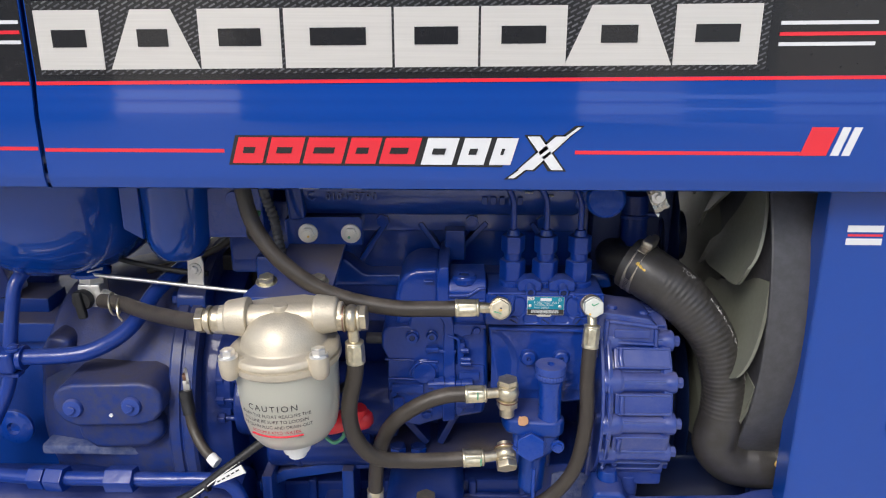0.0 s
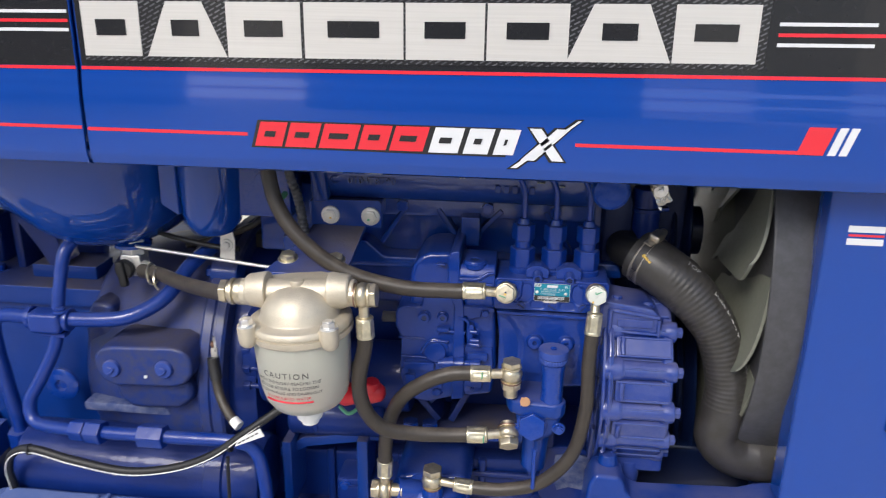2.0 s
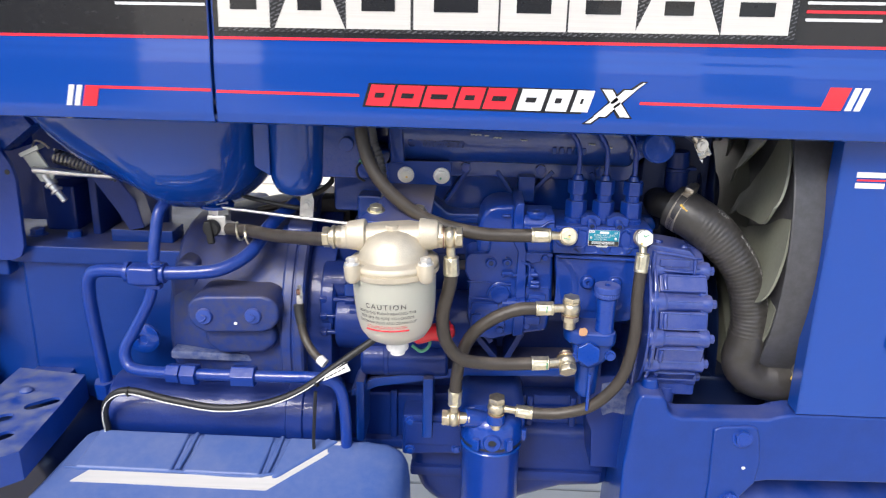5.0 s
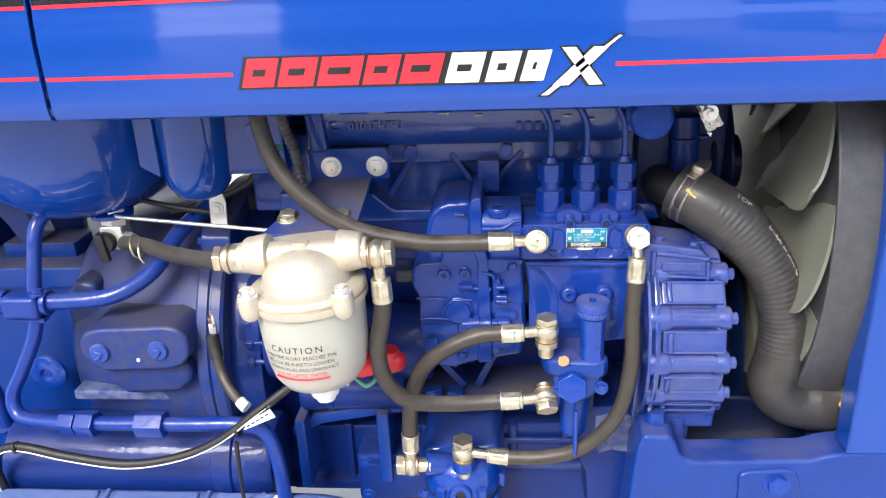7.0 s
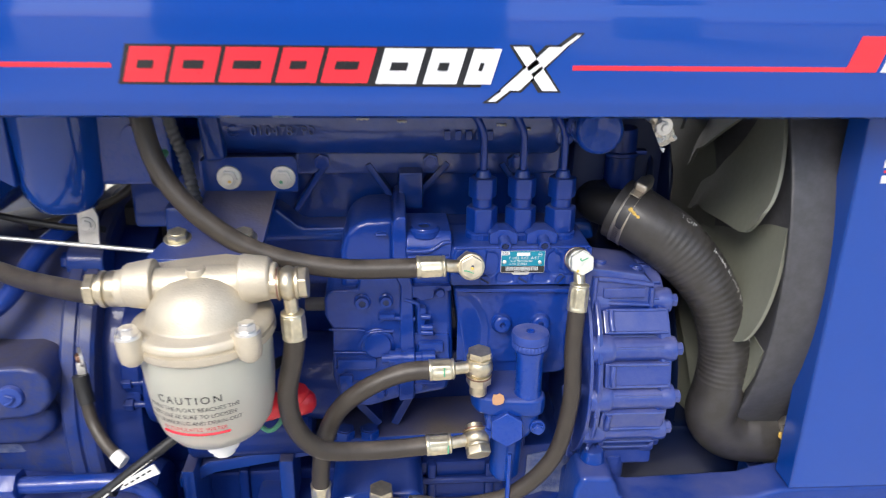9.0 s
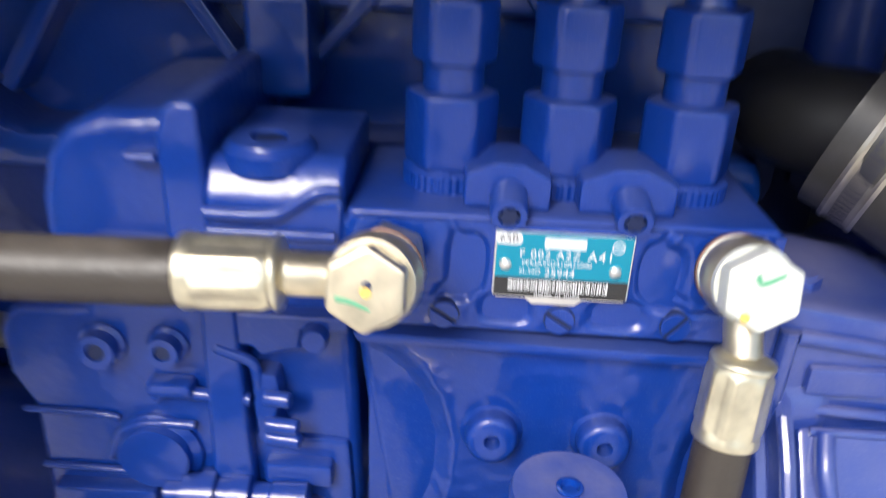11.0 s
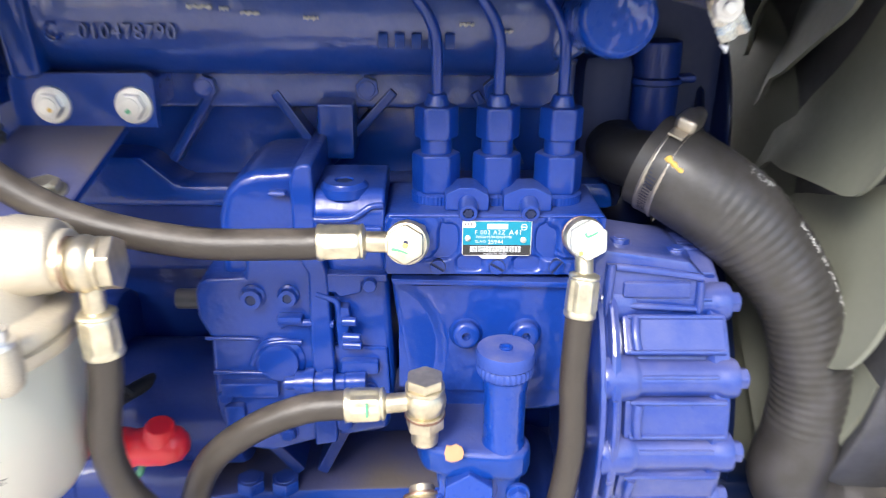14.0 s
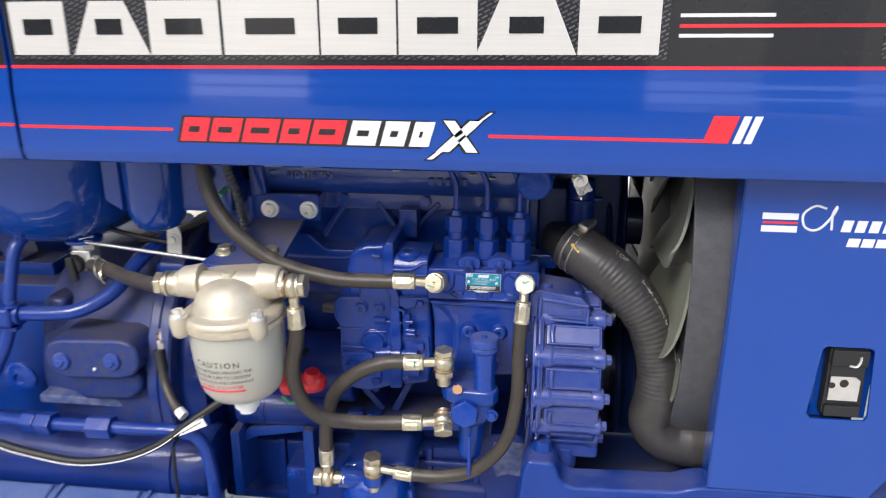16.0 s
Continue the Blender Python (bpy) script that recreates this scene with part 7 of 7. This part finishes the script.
for k, (p, r0) in enumerate((((-0.476, 0.704, 0.782), 80), ((-0.236, 0.705, 0.806), 55))):
    bm = B()
    lathe(bm, [(0.0052, -0.0015), (0.0064, -0.0015), (0.0064, 0.0015), (0.0052, 0.0015)], p, Vector(p) + Vector((1, 0, 0.3)), 24)
    part("cable_tie", bm, M_BLACK, cable)
bm = B()
tube(bm, [(-0.236, 0.697, 0.797), (-0.238, 0.699, 0.77), (-0.242, 0.706, 0.72), (-0.243, 0.715, 0.66)], 0.0022, 8, 6)
part("hanging_strap", bm, M_BLACK, cable)
lead = thing("battery_lead", (-0.26, 0.75, 0.90), "black battery lead with a tinned terminal eye", "cable")
bm = B()
tube(bm, [(-0.2645, 0.747, 0.888), (-0.262, 0.743, 0.874), (-0.256, 0.736, 0.852), (-0.243, 0.724, 0.837), (-0.229, 0.714, 0.829)], 0.0054, 14, 8)
part("cable", bm, M_RUBBER, lead)
bm = B()
tube(bm, [(-0.2650, 0.7475, 0.892), (-0.2632, 0.745, 0.880), (-0.2600, 0.741, 0.868)], 0.0068, 14, 4)
part("shrink_sleeve", bm, M_BLACK, lead, "black shrink sleeve")
bm = B()
tube(bm, [(-0.234, 0.7175, 0.8318), (-0.229, 0.714, 0.829), (-0.226, 0.7125, 0.8275)], 0.0060, 14, 4)
part("cable_marker", bm, M_NYLON, lead, "white cable marker")
bm = B()
lathe(bm, [(0.0040, 0), (0.0088, 0), (0.0088, 0.0022), (0.0040, 0.0022)], (-0.2632, 0.7525, 0.907), (-1.2632, 0.2025, 0.907), 28)
box(bm, (-0.2640, 0.7505, 0.896), (0.008, 0.004, 0.014), 0.0015)
part("terminal_eye", bm, M_STEEL, lead, "tinned terminal eye")
bm = B()
bolt(bm, (-0.2645, 0.7515, 0.907), (-1, -0.55, 0), 0.0045, 0.003)
part("terminal_bolt", bm, M_COPPER, lead)
sleeve = thing("braided_sleeve", (-0.165, 0.77, 1.05), "black spiral wrapped cable behind the hose", "cable")
bm = B()
SP = [(-0.178, 0.775, 1.16), (-0.173, 0.772, 1.105), (-0.164, 0.770, 1.075), (-0.160, 0.770, 1.048), (-0.158, 0.772, 1.03), (-0.165, 0.79, 1.0)]
tube(bm, SP, 0.0050, 12, 24, lambda s: 1 + 0.12 * math.sin(s * 2 * math.pi / 0.005))
part("spiral_wrap", bm, M_SHROUD, sleeve, sharp=80)
sender = thing("pressure_sender", (-0.20, 0.80, 1.07), "small blue sender with a green connector", "sender")
bm = B()
box(bm, (-0.215, 0.82, 1.08), (0.07, 0.05, 0.07), 0.006)
cyl(bm, (-0.208, 0.80, 1.09), (-0.208, 0.785, 1.09), 0.009)
part("sender_body", bm, M_BLUE, sender)
bm = B()
cyl(bm, (-0.186, 0.80, 1.075), (-0.190, 0.783, 1.069), 0.0036, 0.0030, 16)
part("connector", bm, M_GREEN, sender, "green plug")
bm = B()
tube(bm, [(-0.190, 0.784, 1.069), (-0.194, 0.778, 1.062), (-0.192, 0.778, 1.052), (-0.185, 0.782, 1.046)], 0.0015, 8, 6)
part("wire", bm, M_BLACK, sender)

# ---------- oil filter ----------
oil = thing("oil_filter", (-0.015, 0.76, 0.58), "blue spin-on oil filter canister and head", "oil filter")
OX, OY = -0.014, 0.752
bm = B()
lathe(bm, [(0.0, 0.55), (0.036, 0.55), (0.038, 0.554), (0.038, 0.712), (0.040, 0.714), (0.040, 0.718), (0.036, 0.720), (0.0, 0.720)], (OX, OY, 0), (OX, OY, 1), 48)
can = part("canister", bm, M_PUMP, oil)
bm = B()
lathe(bm, [(0.0385, 0.7030), (0.0402, 0.7040), (0.0405, 0.7060), (0.0395, 0.7075), (0.0385, 0.7080)], (OX, OY, 0), (OX, OY, 1), 48)
part("rolled_rim", bm, M_PANEL, can)
# Black ring paints the shaded gap between canister and head.
bm = B()
lathe(bm, [(0.0380, 0.7125), (0.0412, 0.7130), (0.0412, 0.7158), (0.0380, 0.7162)], (OX, OY, 0), (OX, OY, 1), 48)
part("gap_ring", bm, M_BLACK, can, "black ring drawn for the dark gap")
bm = B()
lathe(bm, [(0.0, 0.716), (0.041, 0.716), (0.0415, 0.722), (0.040, 0.742), (0.034, 0.752), (0.020, 0.758), (0.0, 0.760)], (OX, OY, 0), (OX, OY, 1), 40)
prism(bm, [(-0.060, 0.745), (-0.050, 0.758), (0.020, 0.762), (0.030, 0.75), (0.030, 0.725), (-0.055, 0.725)], 0.745, 0.85, 0.006, seg=3)
cyl(bm, (-0.052, 0.722, 0.756), (-0.02, 0.735, 0.745), 0.012)
cyl(bm, (-0.0105, 0.720, 0.752), (-0.0105, 0.720, 0.765), 0.012)
part("filter_head", bm, M_BLUE, oil)
for ang in (-60, -118, -10):
    bm = B()
    q = Vector((OX + 0.0415 * math.cos(radians(ang)), OY + 0.0415 * math.sin(radians(ang)), 0))
    box(bm, (q.x, q.y, 0.722), (0.010, 0.010, 0.016), 0.002, rot=(0, 0, ang))
    part("head_lug", bm, M_BLUE, oil)
bm = B()
lathe(bm, [(0.0, 0.0), (0.012, 0.0), (0.012, 0.008), (0.0105, 0.010), (0.0055, 0.010), (0.005, 0.006), (0.0, 0.006)], (OX, OY - 0.034, 0.726), (OX, 0, 0.726), 28)
part("head_plug", bm, M_BLUE, oil)
# Black disc paints the dark inside the head plug.
bm = B()
cyl(bm, (OX, OY - 0.0405, 0.726), (OX, OY - 0.0415, 0.726), 0.0048, n=16, r=0)
part("plug_hole_disc", bm, M_INK, oil)

# ---------- footstep, arm, pedal, linkage ----------
step = thing("foot_step", (-0.7, 0.74, 0.735), "blue pressed steel foot step with slotted holes", "step")
outl = [(-0.600, 0.832), (-0.703, 0.845), (-0.700, 0.733), (-0.720, 0.676), (-0.800, 0.600), (-0.800, 0.500), (-0.660, 0.552), (-0.603, 0.612), (-0.583, 0.632), (-0.590, 0.74)]
slots = [((-0.626, 0.737), (-0.606, 0.755)), ((-0.663, 0.690), (-0.644, 0.708)), ((-0.624, 0.661), (-0.619, 0.667)), ((-0.694, 0.643), (-0.680, 0.657)), ((-0.659, 0.600), (-0.657, 0.616))]
tmp = B()
loops = [outl]
for (ax, ay), (bx, by) in slots:
    dv = Vector((bx - ax, by - ay))
    w = 0.0092
    nv = Vector((-dv.y, dv.x)).normalized() * w
    tv = dv.normalized() * w
    lp = []
    for k in range(7):
        t = -math.pi / 2 + math.pi * k / 6
        lp.append((bx + tv.x * math.cos(t) + nv.x * math.sin(t), by + tv.y * math.cos(t) + nv.y * math.sin(t)))
    for k in range(7):
        t = math.pi / 2 + math.pi * k / 6
        lp.append((ax + tv.x * math.cos(t) + nv.x * math.sin(t), ay + tv.y * math.cos(t) + nv.y * math.sin(t)))
    loops.append(lp)
edges = []
for lp in loops:
    vs = [tmp.verts.new((x, y, 0.735)) for x, y in lp]
    edges += [tmp.edges.new((vs[i], vs[(i + 1) % len(vs)])) for i in range(len(vs))]
bmesh.ops.triangle_fill(tmp, use_beauty=True, edges=edges)
ret = bmesh.ops.extrude_face_region(tmp, geom=tmp.faces[:])
bmesh.ops.translate(tmp, vec=(0, 0, -0.004), verts=[g for g in ret["geom"] if isinstance(g, bmesh.types.BMVert)])
bmesh.ops.recalc_face_normals(tmp, faces=tmp.faces)
bm = B()
merge(bm, tmp)
part("step_plate", bm, M_STEP, step)
bm = B()
sk = [(-0.600, 0.832), (-0.590, 0.74), (-0.583, 0.632), (-0.603, 0.612), (-0.660, 0.552), (-0.80, 0.50)]
for a, b in zip(sk, sk[1:]):
    tmp = B()
    vs = [tmp.verts.new((a[0], a[1], 0.734)), tmp.verts.new((b[0], b[1], 0.734)), tmp.verts.new((b[0] + 0.003, b[1] - 0.003, 0.698)), tmp.verts.new((a[0] + 0.003, a[1] - 0.003, 0.698))]
    fc = tmp.faces.new(vs)
    ret = bmesh.ops.extrude_face_region(tmp, geom=[fc])
    bmesh.ops.translate(tmp, vec=(-0.002, 0.004, 0), verts=[g for g in ret["geom"] if isinstance(g, bmesh.types.BMVert)])
    bmesh.ops.recalc_face_normals(tmp, faces=tmp.faces)
    merge(bm, tmp)
part("step_skirt", bm, M_STEP, step)
for x, y in ((-0.655, 0.777), (-0.643, 0.649)):
    bm = B()
    lathe(bm, [(0.009, 0.0), (0.009, 0.002), (0.006, 0.005), (0.0, 0.006)], (x, y, 0.735), (x, y, 1), 20)
    part("stud", bm, M_STEP, step)
bm = B()
prism(bm, [(-0.69, 0.70), (-0.63, 0.70), (-0.63, 0.729), (-0.69, 0.729)], 0.80, 0.90, 0.004)
part("step_mount", bm, M_CAST, step)

arm = thing("support_plate", (-0.71, 0.84, 0.91), "flat blue steel support plate with a bolt", "plate")
bm = B()
prism(bm, [(-0.79, 1.16), (-0.735, 1.16), (-0.682, 1.062), (-0.669, 1.040), (-0.664, 1.02), (-0.666, 0.925), (-0.672, 0.910), (-0.685, 0.9035), (-0.735, 0.9035), (-0.752, 0.908), (-0.758, 0.93), (-0.768, 1.03)], 0.838, 0.846, 0.0012)
part("plate", bm, M_PUMP, arm)
bm = B()
bolt(bm, (-0.699, 0.838, 1.051), (0, -1, 0), 0.006, 0.005, 0.009)
part("bolt", bm, M_STEEL, arm, "bright steel bolt")
# Black disc on the uncut plate paints the dark of a hole.
bm = B()
cyl(bm, (-0.674, 0.8385, 1.029), (-0.674, 0.8372, 1.029), 0.0035, n=16, r=0)
part("plate_dark_disc", bm, M_INK, arm)
bm = B()
box(bm, (-0.672, 0.87, 1.085), (0.062, 0.045, 0.034), 0.003, rot=(0, -38, 0))
box(bm, (-0.70, 0.90, 1.10), (0.03, 0.06, 0.10), 0.004)
part("folded_bracket", bm, M_BLUE, arm)

link = thing("linkage", (-0.63, 0.87, 0.98), "zinc plated lever linkage with return spring", "linkage")
bm = B()
prism(bm, [(-0.670, 1.050), (-0.648, 1.056), (-0.626, 1.020), (-0.631, 1.010), (-0.646, 1.010)], 0.866, 0.870, 0.001)
box(bm, (-0.653, 0.866, 1.054), (0.03, 0.016, 0.006), 0.001, rot=(0, -25, 0))
part("lever_plate", bm, M_WASH, link)
bm = B()
lathe(bm, [(0.0, 0.0), (0.005, 0.0), (0.005, 0.012), (0.009, 0.013), (0.009, 0.017), (0.006, 0.018), (0.006, 0.024), (0.0085, 0.025), (0.0085, 0.028), (0.0045, 0.029), (0.0045, 0.044), (0.0, 0.045)], (-0.640, 0.866, 1.020), (-0.606, 0.862, 0.975), 20)
cyl(bm, (-0.652, 0.862, 1.028), (-0.585, 0.862, 1.024), 0.005, 0.004)
cyl(bm, (-0.60, 0.862, 1.0245), (-0.54, 0.862, 1.022), 0.0035)
part("lever_pin", bm, M_STEEL, link)
bm = B()
pts = []
for k in range(140):
    t = k / 139
    a = t * 2 * math.pi * 17
    ax = Vector((-0.628, 0.875, 1.046)).lerp(Vector((-0.545, 0.885, 1.018)), t)
    pts.append(ax + Vector((0.2, 0, 0.98)).normalized() * 0.0085 * math.cos(a) + Vector((0, 1, 0)) * 0.0085 * math.sin(a))
tube(bm, pts, 0.0017, 6, 2)
tube(bm, [(-0.655, 0.872, 1.056), (-0.650, 0.872, 1.066), (-0.64, 0.872, 1.064), (-0.632, 0.873, 1.056)], 0.0013, 6, 4)
part("spring", bm, M_BAND, link, "dark coiled return spring")
strut = thing("cowl_strut", (-0.5, 0.87, 0.93), "blue diagonal steel strut", "strut")
bm = B()
prism(bm, [(-0.665, 1.14), (-0.640, 1.14), (-0.522, 0.985), (-0.512, 0.945), (-0.535, 0.940), (-0.548, 0.965)], 0.880, 0.914, 0.002)
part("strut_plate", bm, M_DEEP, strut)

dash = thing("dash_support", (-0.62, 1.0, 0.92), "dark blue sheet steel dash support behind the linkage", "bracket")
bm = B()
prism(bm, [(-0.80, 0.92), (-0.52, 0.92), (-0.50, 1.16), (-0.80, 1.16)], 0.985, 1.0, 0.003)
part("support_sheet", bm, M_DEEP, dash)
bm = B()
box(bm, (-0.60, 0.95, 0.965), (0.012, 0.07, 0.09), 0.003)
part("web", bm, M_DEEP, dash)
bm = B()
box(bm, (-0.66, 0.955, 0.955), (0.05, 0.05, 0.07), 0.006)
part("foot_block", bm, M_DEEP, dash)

pedal = thing("pedal", (-0.77, 0.83, 0.70), "blue folded steel pedal arm", "pedal")
bm = B()
prism(bm, [(-0.85, 0.80), (-0.757, 0.838), (-0.745, 0.833), (-0.747, 0.805), (-0.765, 0.800), (-0.775, 0.785), (-0.741, 0.700), (-0.80, 0.66), (-0.90, 0.69)], 0.83, 0.85, 0.003)
part("pedal_arm", bm, M_DUSTY, pedal)
bm = B()
prism(bm, [(-0.90, 0.80), (-0.85, 0.80), (-0.757, 0.838), (-0.745, 0.833), (-0.745, 0.838), (-0.757, 0.843), (-0.90, 0.81)], 0.80, 0.852, 0.001)
part("folded_edge", bm, M_DUSTY, pedal)
bm = B()
prism(bm, [(-0.84, 0.79), (-0.81, 0.79), (-0.748, 0.70), (-0.78, 0.69)], 0.79, 0.832, 0.003)
part("stiffener", bm, M_DUSTY, pedal)
column = thing("side_rail", (-0.80, 0.86, 0.9), "blue painted round rail beside the support plate", "rail")
bm = B()
tube(bm, [(-0.84, 0.86, 0.80), (-0.815, 0.86, 0.90), (-0.78, 0.86, 1.0), (-0.77, 0.87, 1.1)], 0.008, 14, 6)
part("rail", bm, M_BLUE, column)
strap = thing("rubber_strap", (-0.73, 0.84, 0.87), "black rubber strap below the support plate", "strap")
bm = B()
tube(bm, [(-0.735, 0.845, 0.91), (-0.745, 0.838, 0.88), (-0.752, 0.835, 0.83)], 0.009, 12, 6)
part("strap", bm, M_RUBBER, strap)

# ---------- tool box ----------
toolbox = thing("tool_box", (-0.36, 0.66, 0.45), "blue moulded tool box cover with silver chevron strip", "box")


def top_z(y):
    return 0.7115 - 0.42 * max(0.0, 0.725 - y)


bm = B()
ys = [0.74, 0.735, 0.722, 0.70, 0.66, 0.62, 0.585, 0.560, 0.545, 0.540, 0.538]
zs = [0.690, 0.704, 0.711, 0.7015, 0.6845, 0.6675, 0.651, 0.633, 0.61, 0.57, 0.40]
tmp = B()
rows = []
for y, z in zip(ys, zs):
    k = max(0.0, 0.735 - y)
    xl = -0.552 - 0.42 * k
    xr = -0.120 - 0.02 * k
    row = []
    xs_ = [xl, xl + 0.006, xl + 0.018, xl + 0.05, -0.40, -0.30, -0.20, xr - 0.06, xr - 0.03, xr - 0.012, xr - 0.003, xr]
    dz = [0.05, 0.012, 0.002, 0, 0, 0, 0, 0, 0.003, 0.012, 0.03, 0.07]
    for x, q in zip(xs_, dz):
        row.append(tmp.verts.new((x, y, z - q)))
    rows.append(row)
for a, b in zip(rows, rows[1:]):
    for i in range(len(a) - 1):
        tmp.faces.new((a[i], a[i + 1], b[i + 1], b[i]))
# closing skirt
edge_loop = [e for e in tmp.edges if len(e.link_faces) == 1]
ret = bmesh.ops.extrude_edge_only(tmp, edges=edge_loop)
for g in ret["geom"]:
    if isinstance(g, bmesh.types.BMVert):
        g.co.z = 0.38
bmesh.ops.recalc_face_normals(tmp, faces=tmp.faces)
bmesh.ops.subdivide_edges(tmp, edges=tmp.edges, cuts=1, smooth=0.6)
merge(bm, tmp)
part("box_cover", bm, M_BOX, toolbox, sharp=60)
for x0, x1 in ((-0.528, -0.408), (-0.390, -0.296), (-0.277, -0.212)):
    bm = B()
    pts3 = [(x0, 0.722), (x1, 0.722), (x1 - (0.07 if x1 > -0.25 else 0.008), 0.668), (x0 - 0.012, 0.668)]
    tmp = B()
    vs = [tmp.verts.new((x, y, top_z(y) + 0.0055)) for x, y in pts3]
    vd = [tmp.verts.new((x, y, top_z(y) - 0.004)) for x, y in pts3]
    tmp.faces.new(vs)
    tmp.faces.new(vd[::-1])
    for i in range(4):
        tmp.faces.new((vs[i], vd[i], vd[(i + 1) % 4], vs[(i + 1) % 4]))
    bmesh.ops.recalc_face_normals(tmp, faces=tmp.faces)
    soften(tmp, 0.0035, 3)
    merge(bm, tmp)
    part("raised_panel", bm, M_BOX, toolbox)
bm = B()
tmp = B()
ch = [(-0.520, 0.668), (-0.300, 0.668), (-0.222, 0.722), (-0.200, 0.722), (-0.292, 0.6525), (-0.538, 0.6525)]
vs = [tmp.verts.new((x, y, top_z(y) + 0.0015)) for x, y in ch]
tmp.faces.new(vs)
ret = bmesh.ops.extrude_face_region(tmp, geom=tmp.faces[:])
bmesh.ops.translate(tmp, vec=(0, 0, -0.004), verts=[g for g in ret["geom"] if isinstance(g, bmesh.types.BMVert)])
bmesh.ops.recalc_face_normals(tmp, faces=tmp.faces)
merge(bm, tmp)
part("chevron_strip", bm, M_SILVER, toolbox, "silver chevron strip")
for x in (-0.399, -0.2865):
    bm = B()
    tube(bm, [(x, 0.724, top_z(0.724) + 0.002), (x - 0.003, 0.700, top_z(0.700) + 0.0035), (x - 0.009, 0.672, top_z(0.672) + 0.003)], 0.0028, 10, 5)
    part("moulded_rib", bm, M_BOX, toolbox)
bm = B()
tube(bm, [(-0.552, 0.6705, top_z(0.6705) + 0.002), (-0.42, 0.6705, top_z(0.6705) + 0.002), (-0.300, 0.6705, top_z(0.6705) + 0.002), (-0.262, 0.697, top_z(0.697) + 0.002), (-0.225, 0.7235, top_z(0.7235) + 0.002)], 0.0022, 8, 6)
part("moulded_lip", bm, M_BOX, toolbox)
bm = B()
box(bm, (-0.36, 0.83, 0.55), (0.16, 0.18, 0.16), 0.01)
part("box_mount", bm, M_CAST, toolbox)
